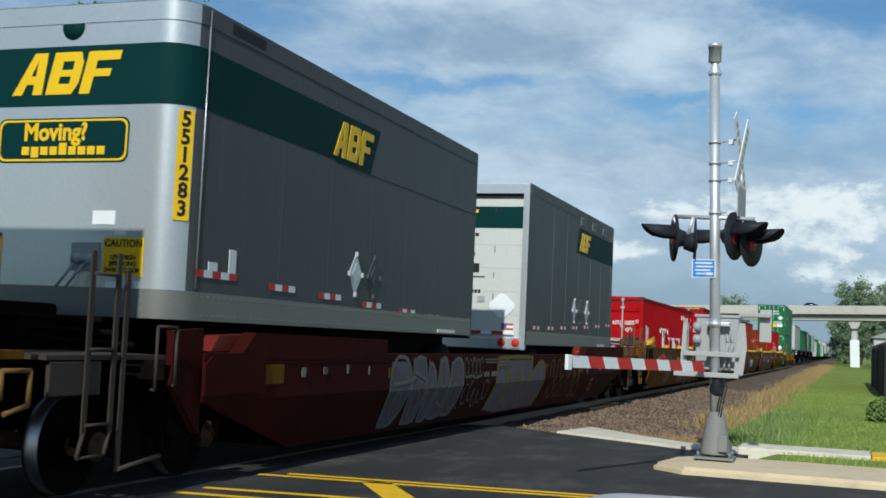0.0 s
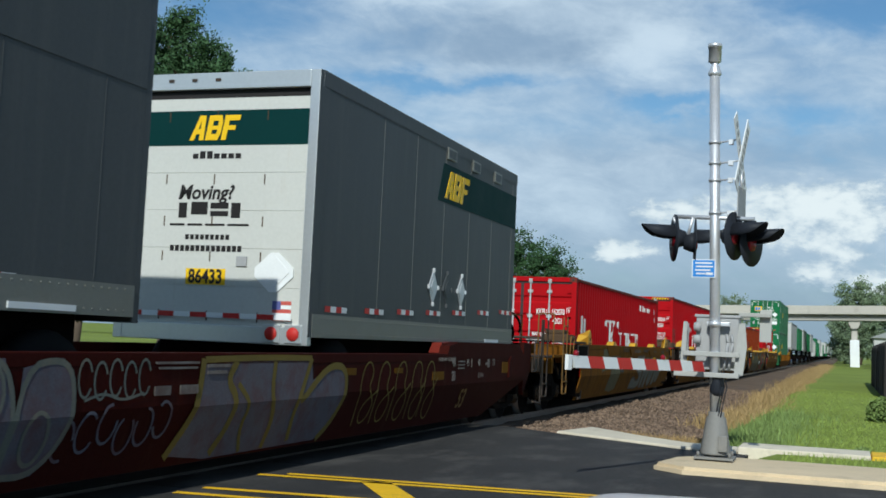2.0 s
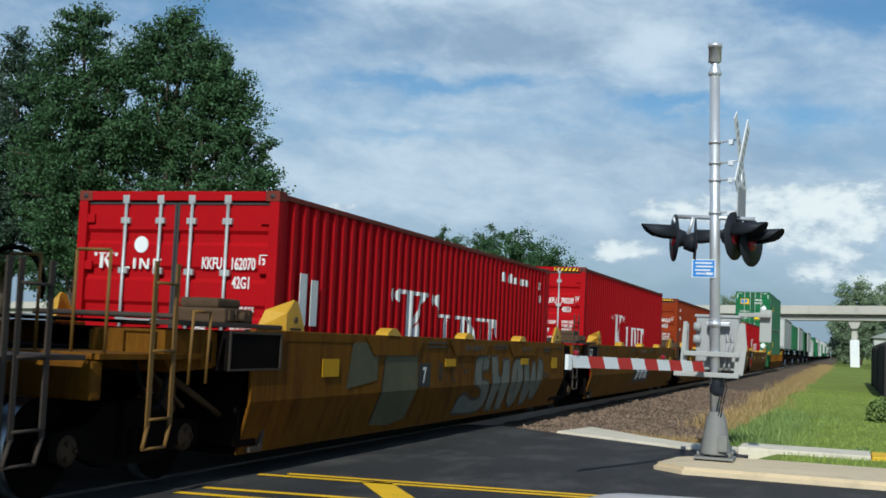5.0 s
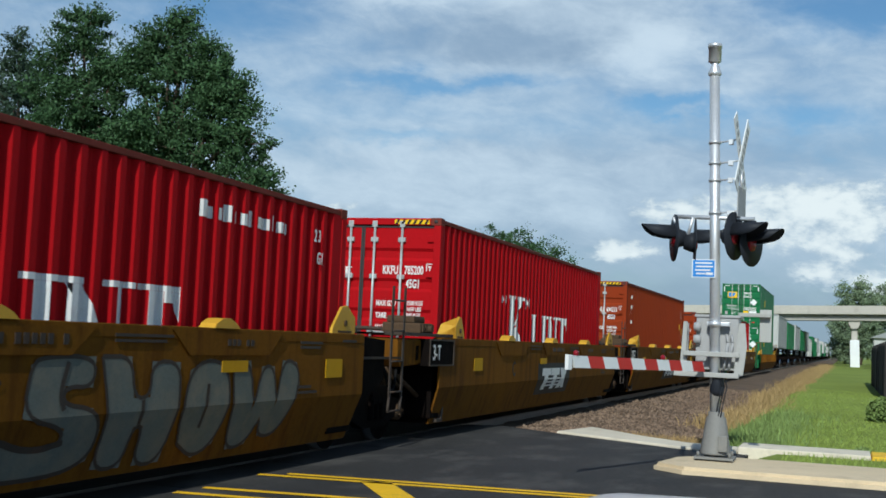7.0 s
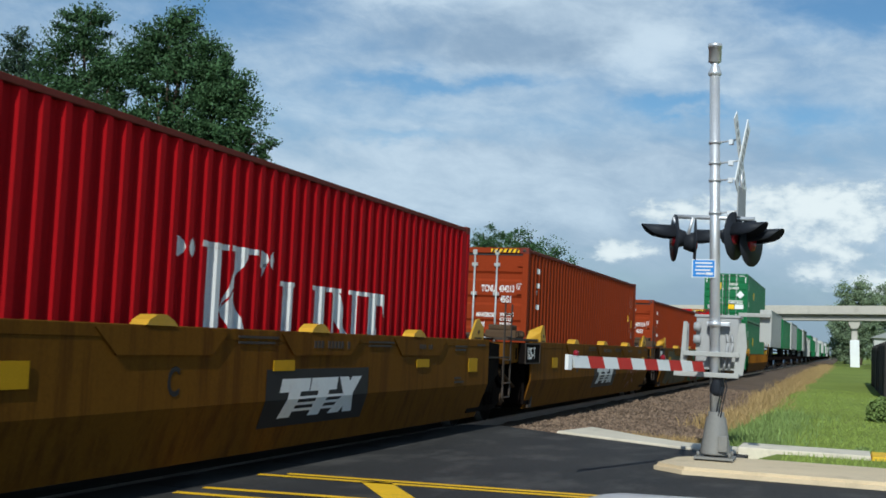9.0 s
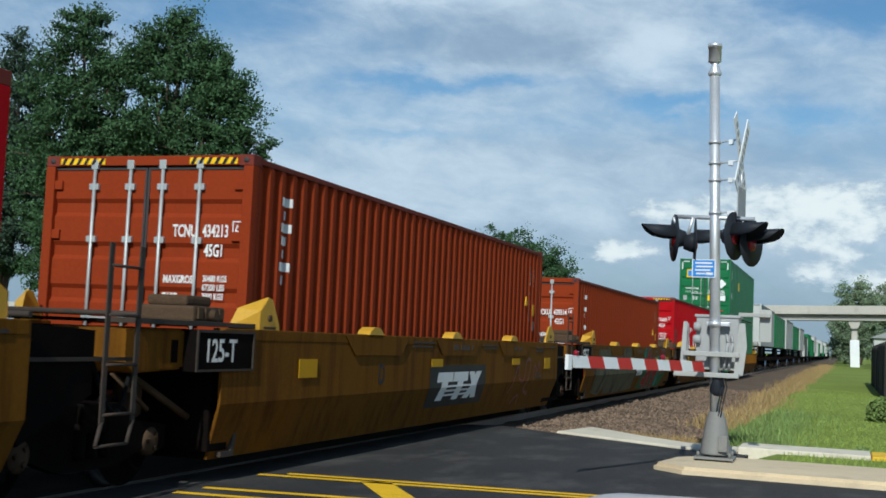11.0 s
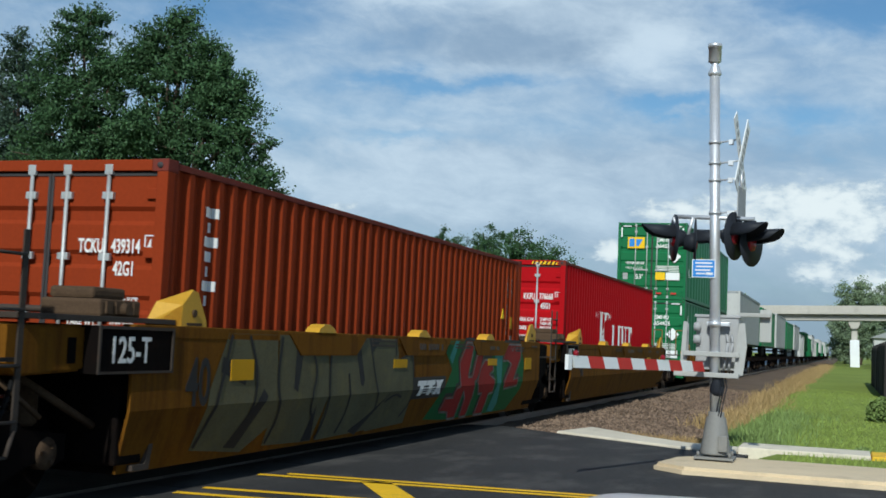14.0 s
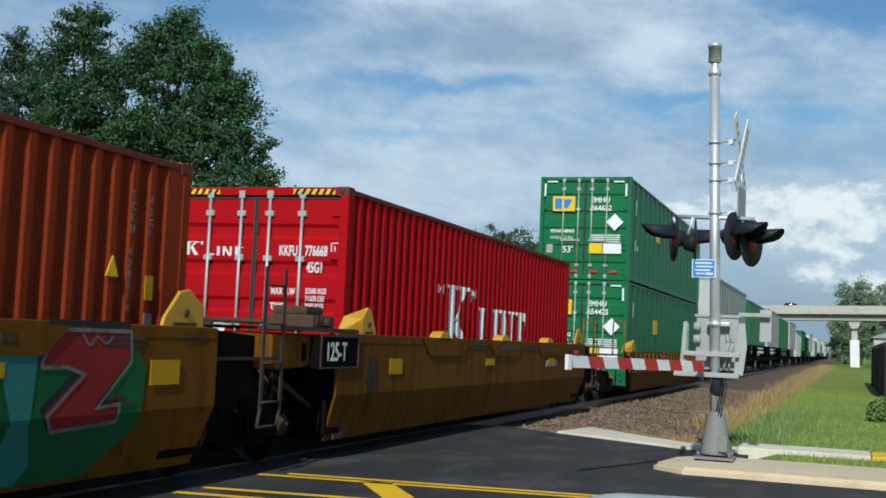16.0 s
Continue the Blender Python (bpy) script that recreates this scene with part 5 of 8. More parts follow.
def tape(t, plane, at, u0, du, n, v0, v1):
    """One strip of reflective tape in alternating red and white blocks."""
    bm = B()
    def p(u, v, d):
        return (at + d, u, v) if plane == "side" else (u, at - d, v)
    cols = [[bm.verts.new(p(u0 + du * j, v, 0.003)) for v in (v0, v1)] for j in range(n + 1)]
    for j in range(n):
        f = bm.faces.new((cols[j][0], cols[j + 1][0], cols[j + 1][1], cols[j][1]))
        f.material_index = j % 2
    return part("marker_tape", bm, [M_REDS, M_WHITE], t, "red and white reflective tape")


def trailer(y0, length, nose, label):
    """Short freight trailer; nose True: the rounded front looks along -y, False: the roll-up door does."""
    t = thing("freight_trailer", label, "trailer", "trailers on the first car")
    w, L = 1.295, length
    zf, zt = (1.52 if nose else 1.40), 4.50              # floor skirt and roof above the rails
    r = 0.34
    y1 = L
    # body outline from above
    if nose:
        arc = [(w - r + r * math.cos(a), r - r * math.sin(a)) for a in [math.pi / 2 * i / 8 for i in range(9)]]
        out = [(w, y1 - 0.10)] + arc + [(-u, v) for u, v in arc[::-1]] + [(-w, y1 - 0.10)]
    else:
        out = [(w, y1), (w, 0.10), (-w, 0.10), (-w, y1)]

    def skin(name, z0, z1, grow, mat, lab=""):
        bm = B()
        c = [(u + math.copysign(grow, u), v - (grow if v < 0.3 else 0)) for u, v in out]
        lo = [bm.verts.new((u, v, z0)) for u, v in c]
        hi = [bm.verts.new((u, v, z1)) for u, v in c]
        for i in range(len(c) - 1):
            f = bm.faces.new((lo[i], lo[i + 1], hi[i + 1], hi[i]))
            f.smooth = nose
            u = 0.5 * (c[i][0] + c[i + 1][0])
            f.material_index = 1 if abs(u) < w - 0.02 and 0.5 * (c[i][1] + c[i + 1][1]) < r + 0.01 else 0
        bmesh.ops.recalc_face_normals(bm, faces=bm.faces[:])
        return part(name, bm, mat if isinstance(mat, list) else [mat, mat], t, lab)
    skin("side_wall", zf + 0.26, zt - 0.17, 0.0, [M_TRSIDE, M_TRFRONT], "smooth grey sheet walls with riveted seams, side shade in the grey")
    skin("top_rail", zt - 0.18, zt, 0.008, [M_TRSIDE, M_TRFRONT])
    skin("bottom_rail", zf, zf + 0.27, 0.010, M_TRRAIL, "riveted aluminium bottom rail")
    if nose:
        skin("band", 3.52, 4.10, 0.004, M_TRGREEN, "dark green band round the nose")
        # the band runs only part way along the sides: grey sheet beyond it
        for s in (-1, 1):
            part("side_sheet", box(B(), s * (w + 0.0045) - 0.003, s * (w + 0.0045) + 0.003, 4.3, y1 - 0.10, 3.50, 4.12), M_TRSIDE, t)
    bm = B()
    prism(bm, [(u * 0.999, v) for u, v in out], "z", zt - 0.012, zt + 0.012)
    part("roof", bm, M_TRRAIL, t)
    bm = B()
    prism(bm, [(u * 0.99, v + 0.004) for u, v in out], "z", zf + 0.02, zf + 0.12)
    part("floor", bm, M_UNDER, t)
    # seams and rivets
    for s in (1, -1):
        for k in range(1, 7):
            yy = 0.78 + 1.25 * k
            bm = B()
            box(bm, s * w - 0.003, s * w + 0.0035, yy - 0.005, yy + 0.005, zf + 0.28, zt - 0.19)
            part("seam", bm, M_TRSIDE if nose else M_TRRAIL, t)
    bm = B()
    for k in range(int(L / 0.11) - 4):
        for z in (zf + 0.23, zf + 0.05):
            lathe(bm, [(0.011, 0), (0.008, 0.007), (0.0005, 0.008)], (w + 0.0095, 0.35 + 0.11 * k, z), "x", 6)
    tagged(part("rivets", bm, M_TRRAIL, t), kind="stuff")
    # red and white marker tape along the side
    # strips of four or five blocks at uneven spacing, rising a little towards the door end
    for yy, n_, zz in ((0.31, 5, 1.97), (1.79, 4, 1.92), (3.04, 4, 1.89), (4.33, 4, 1.84), (5.62, 4, 1.80), (6.69, 4, 1.76), (7.85, 5, 1.73)) if nose else ((0.42, 4, 1.74), (1.62, 4, 1.76), (2.75, 4, 1.79), (3.9, 4, 1.82), (5.10, 4, 1.86), (6.41, 4, 1.91), (7.68, 5, 1.96)):
        tape(t, "side", w + 0.006, yy, 0.16, n_, zz - 0.035, zz + 0.035)
    # placard holders on the side
    for k, yy in enumerate((4.08, 4.67) if nose else (4.16, 4.79, 5.49)):
        bm = B()
        c, q, z = yy, 0.20, 2.20
        vs = [(c - q, z), (c, z - q * 1.25), (c + q, z), (c, z + q * 1.25)]
        plate(bm, vs, "side", w + 0.003, 0.012)
        plate(bm, [(c - q * 0.55, z), (c, z - q * 0.7), (c + q * 0.55, z), (c, z + q * 0.7)], "side", w + 0.016, 0.006)
        for u, v in vs:
            box(bm, w, w + 0.035, u - 0.02, u + 0.02, v - 0.03, v + 0.03, 0.004)
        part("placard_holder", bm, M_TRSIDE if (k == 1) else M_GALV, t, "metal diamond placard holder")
    bm = B()
    box(bm, w + 0.003, w + 0.02, L - 1.7, L - 0.9, zf + 0.02, zf + 0.07)
    part("reflector_rail", bm, M_WHITE, t)
    # near-black box added for the gap's shade, landing gear, axle under the floor
    part("under_filler", box(B(), -0.95, 0.95, 0.5, L - 0.4, 0.62, zf + 0.015, 0.02), M_UNDER, t, "near-black box filling the shaded gap under the trailer")
    for yy in (1.4, 1.9) if nose else (L - 1.9, L - 1.4):
        for x in (-0.6, 0.45):
            part("landing_leg", box(B(), x, x + 0.15, yy, yy + 0.14, 0.31, zf + 0.02), M_UNDER, t)
    bm = B()
    ay = L - 1.0 if nose else 1.1
    for x in (-1.15, -0.85, 0.85, 1.15):
        lathe(bm, [(0.3, -0.12), (0.48, -0.11), (0.51, -0.05), (0.51, 0.05), (0.48, 0.11), (0.3, 0.12)], (x * 0.93, ay, 0.88), "x", 24)
    tube(bm, (-1.0, ay, 0.88), (1.0, ay, 0.88), 0.07)
    part("axle", bm, M_TYRE, t, "black rubber tyres on an axle")
    if nose:
        # nose face
        bm = B()
        logo_blocks(bm, -0.66, 3.63, 0.41, "front", -0.006, k=1.08)
        part("logo", bm, M_YELLOWP, t, "yellow slanted block logo")
        bm = B()
        plate(bm, rounded(-0.79, 0.70, 2.97, 3.40, 0.08), "front", -0.002, 0.004)
        ad = part("advert_panel", bm, M_TRGREEN, t, "green advert panel with yellow outline")
        bm = B()
        o, i = rounded(-0.775, 0.685, 2.985, 3.385, 0.075), rounded(-0.755, 0.665, 3.005, 3.365, 0.07)
        for k in range(len(o)):
            k2 = (k + 1) % len(o)
            plate(bm, [o[k], o[k2], i[k2], i[k]], "front", -0.007, 0.003)
        part("outline", bm, M_YELLOWP, ad)
        lettering("Moving?", 0.235, M_YELLOWP, t, on_front(-0.49, -0.008, 3.19), squeeze=0.95, bold=0.008)
        bars(t, "front", -0.007, [(-0.50 + 0.107 * k, -0.415 + 0.107 * k, 3.02 if k == 1 else 3.045, 3.16 if k == 4 else 3.125) for k in range(9)], M_YELLOWP)
        bm = B()
        lathe(bm, [(0.0005, -0.006), (0.125, -0.006), (0.125, 0.0), (0.0005, 0.0)], (0.0, 0, 4.285), "y", 24)
        part("round_badge", bm, M_TRGREEN, t, "round dark green badge")
        a = radians(52)
        corner = Matrix.Translation((w - r + (r + 0.004) * math.sin(a), r - (r + 0.004) * math.cos(a), 0)) @ Matrix.Rotation(a, 4, "Z")
        pl = part("number_strip", box(B(), -0.075, 0.075, -0.006, 0.012, 2.44, 3.48), M_YELLOWP, t, "yellow vertical strip of black numerals")
        pl.matrix_basis = corner
        for k, ch in enumerate("551283"):
            lettering(ch, 0.20, M_INK, pl, on_front(0, -0.009, 3.325 - 0.168 * k), squeeze=0.95, bold=0.006, align="CENTER")
        bm = B()
        box(bm, 0.50, 0.94, -0.008, -0.002, 1.90, 2.26)
        ca = part("caution_plate", bm, M_YELLOWP, t, "yellow caution plate with black writing")
        for k, (s_, sz) in enumerate((("CAUTION", 0.095), ("13'6\" HIGH", 0.062), ("28'0\" LONG", 0.062), ("SWING DOOR", 0.062))):
            lettering(s_, sz, M_INK, ca, on_front(0.72, -0.011, 2.175 - (0.0 if k == 0 else 0.06 + 0.06 * k)), squeeze=0.95, bold=0.002, align="CENTER")
        bm = B()
        box(bm, 0.16, 0.46, -0.03, 0.0, 1.94, 2.21, 0.01)
        for x in (0.25, 0.36):
            lathe(bm, [(0.05, -0.09), (0.055, -0.02), (0.055, 0.0)], (x, 0, 2.05), "y", 12)
            tube(bm, (x, -0.07, 2.03), (x - 0.15, -0.14, 1.78), 0.015, 6)
        part("coupling_box", bm, M_GREYBOX, t, "grey box with air and cable couplings")
        bars(t, "front", -0.004, [(0.36, 0.61, 2.38, 2.51), (0.62, 0.74, 2.285, 2.32), (0.55, 0.72, 1.75, 1.85), (0.86, 0.92, 1.77, 1.86)], M_WHITE, "paper_label")
        bm = B()
        c, z = -1.05, 2.38
        plate(bm, [(c - 0.26, z), (c, z - 0.26), (c + 0.26, z), (c, z + 0.26)], "front", -0.003, 0.012)
        part("placard_holder", bm, M_GALV, t, "metal diamond placard holder")
        # side logo at the end of the band
        bm = B()
        plate(bm, [(3.35, 3.50), (4.41, 3.50), (4.68, 4.10), (3.35, 4.10)], "side", w + 0.005, 0.005)
        part("logo_panel", bm, M_TRGREEN, t)
        bm = B()
        logo_blocks(bm, 3.25, 3.57, 0.44, "side", w + 0.012, k=0.98)
        part("logo", bm, M_YELLOWP, t, "yellow slanted block logo")
        bm = B()
        plate(bm, rect(0.75, 1.45, 4.36, 4.47), "side", w + 0.006, 0.004)
        part("maker_plate", bm, M_INK, t, "small dark maker's plate")
        bars(t, "side", w + 0.004, [(0.55, 0.72, 1.97, 2.09), (0.94, 1.08, 1.98, 2.24)], M_WHITE, "paper_label")
        bm = B()
        tube(bm, (w + 0.004, 0.34, zf + 0.3), (w + 0.004, 0.34, zt - 0.02), 0.008, 6)
        part("corner_seam", bm, M_TRFRONT, t)
        bm = B()
        box(bm, -w, w, y1 - 0.10, y1, zf - 0.05, zt + 0.01, 0.01)
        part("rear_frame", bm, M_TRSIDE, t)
    else:
        # door end: frame, white roll-up door in panels
        bm = B()
        box(bm, -w, -w + 0.12, 0, 0.10, zf - 0.1, zt, 0.008)
        part("door_post", bm, M_TRFRONT, t)
        bm = B()
        box(bm, w - 0.12, w, 0, 0.10, zf - 0.1, zt, 0.008)
        part("door_post", bm, M_TRFRONT, t)
        part("door_header", box(B(), -w + 0.121, w - 0.121, 0, 0.10, zt - 0.20, zt, 0.008), M_TRFRONT, t)
        part("threshold", box(B(), -w + 0.121, w - 0.121, 0, 0.10, zf - 0.1, zf + 0.10, 0.008), M_TRFRONT, t)
        dz = (zt - 0.30 - zf - 0.10) / 6
        for k in range(6):
            z = zf + 0.10 + k * dz
            part("door_panel", box(B(), -w + 0.122, w - 0.122, 0.05, 0.09, z + 0.0012, z + dz - 0.0012, 0.003), M_TRWHITE, t, "white roll-up door panel")
        part("door_gap", box(B(), -w + 0.122, w - 0.122, 0.07, 0.10, zt - 0.30, zt - 0.20), M_INK, t)
        part("band", box(B(), -w + 0.123, w - 0.123, 0.044, 0.0495, 3.63, 4.05), M_TRGREEN, t, "dark green band across the door")
        bm = B()
        logo_blocks(bm, -0.42, 3.69, 0.30, "front", 0.043, k=0.82)
        part("logo", bm, M_YELLOWP, t, "yellow slanted block logo")
        bars(t, "front", 0.049, [(-0.36 + 0.096 * k, -0.288 + 0.096 * k, 3.47, 3.56 if k in (1, 2) else 3.53) for k in range(7)], M_INK)
        lettering("Moving?", 0.24, M_INK, t, on_front(-0.53, 0.046, 2.985), squeeze=0.95, bold=0.006, shear=0.2)
        bm = B()
        plate(bm, rect(-0.34, -0.12, 2.80, 2.95), "front", 0.049, 0.004)
        part("logo", bm, M_INK, t)
        bars(t, "front", 0.049, [(-0.51, -0.40, 2.76, 2.94), (-0.08, 0.16, 2.87, 2.94), (-0.08, 0.16, 2.78, 2.84), (0.20, 0.32, 2.76, 2.94), (-0.62, -0.42, 2.665, 2.69), (-0.38, -0.18, 2.665, 2.69), (-0.14, 0.12, 2.665, 2.69), (0.16, 0.44, 2.665, 2.69)] + [(-0.40 + 0.068 * k, -0.352 + 0.068 * k, 2.50, 2.56) for k in range(9)] + [(-0.60 + 0.07 * k, -0.548 + 0.07 * k, 2.36, 2.43) for k in range(14)], M_INK)
        bm = B()
        plate(bm, rect(-0.36, 0.17, 1.965, 2.155), "front", 0.049, 0.004)
        nb = part("number_plate_panel", bm, M_YELLOWP, t, "yellow panel with black numerals")
        lettering("86433", 0.23, M_INK, nb, on_front(-0.095, 0.042, 1.985), squeeze=0.8, bold=0.006, align="CENTER")
        bm = B()
        c, z = 0.81, 2.13
        plate(bm, [(c - 0.25, z - 0.05), (c - 0.05, z - 0.23), (c + 0.05, z - 0.23), (c + 0.25, z - 0.05), (c + 0.25, z + 0.05), (c + 0.05, z + 0.23), (c - 0.05, z + 0.23), (c - 0.25, z + 0.05)], "front", 0.048, 0.014)
        plate(bm, [(c - 0.20, z), (c, z - 0.20), (c + 0.20, z), (c, z + 0.20)], "front", 0.033, 0.005)
        part("placard_holder", bm, M_WHITE, t, "white diamond placard holder")
        for k in range(5):
            bars(t, "front", 0.049, [(0.81, 1.05, 1.80 - 0.046 * k - 0.045, 1.80 - 0.046 * k)], M_FLAGR if k % 2 == 0 else M_WHITE, "flag_sticker")
        bars(t, "front", 0.044, [(0.81, 0.92, 1.70, 1.80)], M_FLAGB, "flag_sticker")
        bm = B()
        for x in (-0.7, -0.05, 0.62):
            for z in (1.6, 2.3, 2.72, 3.22, 3.98):
                box(bm, x - 0.006, x + 0.006, 0.042, 0.05, z - 0.06, z + 0.06)
        part("hinge_bolts", bm, M_GEAR, t, "rusty hinge bolts")
        for x in (-0.72, -0.4, -0.08):
            part("marker_lamp", box(B(), x, x + 0.07, -0.012, 0.0, zt - 0.11, zt - 0.07, 0.004), M_LADDER, t)
        bm = B()
        box(bm, 0.31, 0.45, 0.03, 0.05, 2.19, 2.31, 0.006)
        part("latch", bm, M_GREYBOX, t)
        tape(t, "front", -0.005, -1.12, 0.22, 10, zf + 0.18, zf + 0.24)
        for x in (0.84, 1.12):
            bm = B()
            box(bm, x - 0.11, x + 0.11, -0.02, 0.05, zf - 0.08, zf + 0.13, 0.01)
            lampb = part("tail_lamp", bm, M_TRFRONT, t)
            bm = B()
            lathe(bm, [(0.0005, -0.035), (0.075, -0.032), (0.08, -0.021)], (x, 0, zf + 0.025), "y", 16)
            part("lens", bm, M_REDS, lampb, "red tail lamp lens")
        # green band and logo at the far end of the side
        bm = B()
        plate(bm, [(4.22, 3.51), (L - 0.02, 3.51), (L - 0.02, 4.10), (4.44, 4.10)], "side", w + 0.003, 0.004)
        part("band", bm, M_TRGREEN, t)
        bm = B()
        logo_blocks(bm, 4.52, 3.58, 0.43, "side", w + 0.009, k=0.98)
        part("logo", bm, M_YELLOWP, t, "yellow slanted block logo")
        for yy in (4.55, 5.80, 7.05):
            bm = B()
            box(bm, w + 0.009, w + 0.026, yy, yy + 0.42, 4.18, 4.36, 0.004)
            v = part("side_vent", bm, M_TRRAIL, t, "small side vent frame")
            part("vent_gap", box(B(), w + 0.0265, w + 0.030, yy + 0.05, yy + 0.37, 4.21, 4.33), M_TRSIDE, v)
        bm = B()
        box(bm, w - 0.002, w + 0.006, 0.0, 0.24, zf, zt, 0.003)
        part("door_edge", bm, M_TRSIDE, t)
    return rolls(t, y0, 0.0, x=-1.295)


trailer(-2.70, 8.95, True, "grey short trailer on the car ahead")
trailer(9.26, 8.95, True, "grey short trailer, silver rounded nose, green band")
trailer(21.58, 8.55, False, "grey short trailer with white roll-up door")


# ---------------------------------------------------------------- rail cars
WHEELS = []                      # (wheelset, its place on its car)


def wheelset(parent, y):
    bm = B()
    for x in (-0.755, 0.755):
        s = 1 if x > 0 else -1
        lathe(bm, [(0.10, x + s * 0.07), (0.17, x + s * 0.065), (0.36, x + s * 0.04), (0.40, x + s * 0.062), (0.419, x + s * 0.062), (0.423, x - s * 0.05), (0.447, x - s * 0.07), (0.40, x - s * 0.075), (0.1, x - s * 0.03)], (0, 0, 0), "x", 30)
    for f in bm.faces:
        f.material_index = 1 if all(0.41 < math.hypot(v.co.y, v.co.z) for v in f.verts) else 0
    tube(bm, (-1.0, 0, 0), (1.0, 0, 0), 0.08, 12)
    # bearing caps with bolts let the turning show
    for s in (-1, 1):
        lathe(bm, [(0.13, s * 0.98), (0.13, s * 1.10), (0.06, s * 1.12)], (0, 0, 0), "x", 14)
        for k in range(3):
            a = k * 2.094
            box(bm, min(s * 1.11, s * 1.14), max(s * 1.11, s * 1.14), 0.07 * math.cos(a) - 0.018, 0.07 * math.cos(a) + 0.018, 0.07 * math.sin(a) - 0.018, 0.07 * math.sin(a) + 0.018)
    for f in bm.faces:
        if all(abs(v.co.x) > 0.975 for v in f.verts):
            f.material_index = 2
    o = part("wheelset", bm, [M_UNDER, M_WHEEL, M_GEAR], parent, "dark wheelset with bright worn tread")
    o.matrix_basis = pose(0, y, 0.42)
    WHEELS.append((o, y))
    return o


def bogie(parent, y):
    for s in (-1, 1):
        bm = B()
        x0, x1 = (0.98, 1.10) if s > 0 else (-1.10, -0.98)
        prism(bm, [(y - 1.12, 0.36), (y - 0.95, 0.30), (y - 0.75, 0.36), (y - 0.38, 0.24), (y + 0.38, 0.24), (y + 0.75, 0.36), (y + 0.95, 0.30), (y + 1.12, 0.36), (y + 1.12, 0.56), (y + 0.62, 0.62), (y + 0.40, 0.78), (y - 0.40, 0.78), (y - 0.62, 0.62), (y - 1.12, 0.56)], "x", x0, x1)
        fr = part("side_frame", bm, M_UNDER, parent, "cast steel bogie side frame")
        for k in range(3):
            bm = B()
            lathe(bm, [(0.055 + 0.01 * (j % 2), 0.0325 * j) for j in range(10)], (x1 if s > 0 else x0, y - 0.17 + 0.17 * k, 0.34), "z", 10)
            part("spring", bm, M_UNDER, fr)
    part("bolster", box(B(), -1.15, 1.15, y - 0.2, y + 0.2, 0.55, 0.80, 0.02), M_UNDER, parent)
    wheelset(parent, y - 0.89)
    wheelset(parent, y + 0.89)


def ladder(parent, y, x, z0, z1, mat, width=0.36, rungs=4, hook=True):
    bm = B()
    for yy in (y, y + width):
        box(bm, x - 0.008, x + 0.008, yy - 0.03, yy + 0.03, z0 + 0.05, z1, 0.004)
    for k in range(rungs):
        z = z0 + 0.12 + (z1 - z0 - 0.3) * k / max(1, rungs - 1)
        tube(bm, (x + 0.01, y, z), (x + 0.01, y + width, z), 0.014, 6)
    if hook:
        tube(bm, (x, y, z0 + 0.06), (x + 0.02, y - 0.09, z0 - 0.12), 0.018, 6)
        tube(bm, (x, y + width, z0 + 0.06), (x + 0.02, y + width - 0.09, z0 - 0.12), 0.018, 6)
        tube(bm, (x + 0.02, y - 0.09, z0 - 0.12), (x + 0.02, y + width - 0.09, z0 - 0.12), 0.014, 6)
    return part("ladder", bm, mat, parent, "flat-bar ladder at the car end")


def grab(parent, pts, mat, r=0.014):
    bm = B()
    for a, b in zip(pts, pts[1:]):
        tube(bm, a, b, r, 7)
    return part("grab_iron", bm, mat, parent)


WX = 1.515                       # half width of a well car, outside


def well_side(parent, mat, ya, yb, top, cut=1.0, lower_in=0.17, bend=0.75, bottom=0.22):
    """Both sides of a well: upright upper plate, lower plate leaning inwards, sloped ends, top chord."""
    for s in (-1, 1):
        bm = B()
        y = [ya, ya + 0.15, ya + cut, yb - cut, yb - 0.15, yb]
        o = s * WX
        i = s * (WX - lower_in)
        A = [(o, ya, bend), (o, yb, bend), (o, yb, top), (o, ya, top)]
        f = bm.faces.new([bm.verts.new(p) for p in A])
        f2 = bm.faces.new([bm.verts.new(p) for p in ((i, ya + cut, bottom), (i, yb - cut, bottom), (o, yb, bend), (o, ya, bend))])
        f3 = bm.faces.new([bm.verts.new(p) for p in ((i, ya + cut, bottom), (i, yb - cut, bottom), (i - s * 0.25, yb - cut, bottom), (i - s * 0.25, ya + cut, bottom))])
        bmesh.ops.remove_doubles(bm, verts=bm.verts[:], dist=0.001)
        bmesh.ops.recalc_face_normals(bm, faces=bm.faces[:])
        if (f.normal.x > 0) != (s > 0):
            bmesh.ops.reverse_faces(bm, faces=bm.faces[:])
        ext = bmesh.ops.extrude_face_region(bm, geom=bm.faces[:])
        bmesh.ops.translate(bm, verts=[v for v in ext["geom"] if isinstance(v, bmesh.types.BMVert)], vec=(-s * 0.03, 0, 0))
        bmesh.ops.recalc_face_normals(bm, faces=bm.faces[:])
        part("well_side", bm, mat, parent, "plate side of the well, lower half leaning inwards")
        part("top_chord", box(B(), min(o + s * 0.006, o - s * 0.13), max(o + s * 0.006, o - s * 0.13), ya + 0.02, yb - 0.02, top - 0.10, top + 0.012, 0.01), mat, parent)
    bm = B()
    box(bm, -WX + 0.2, WX - 0.2, ya + cut, yb - cut, 0.22, 0.30)
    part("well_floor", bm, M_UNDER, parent)


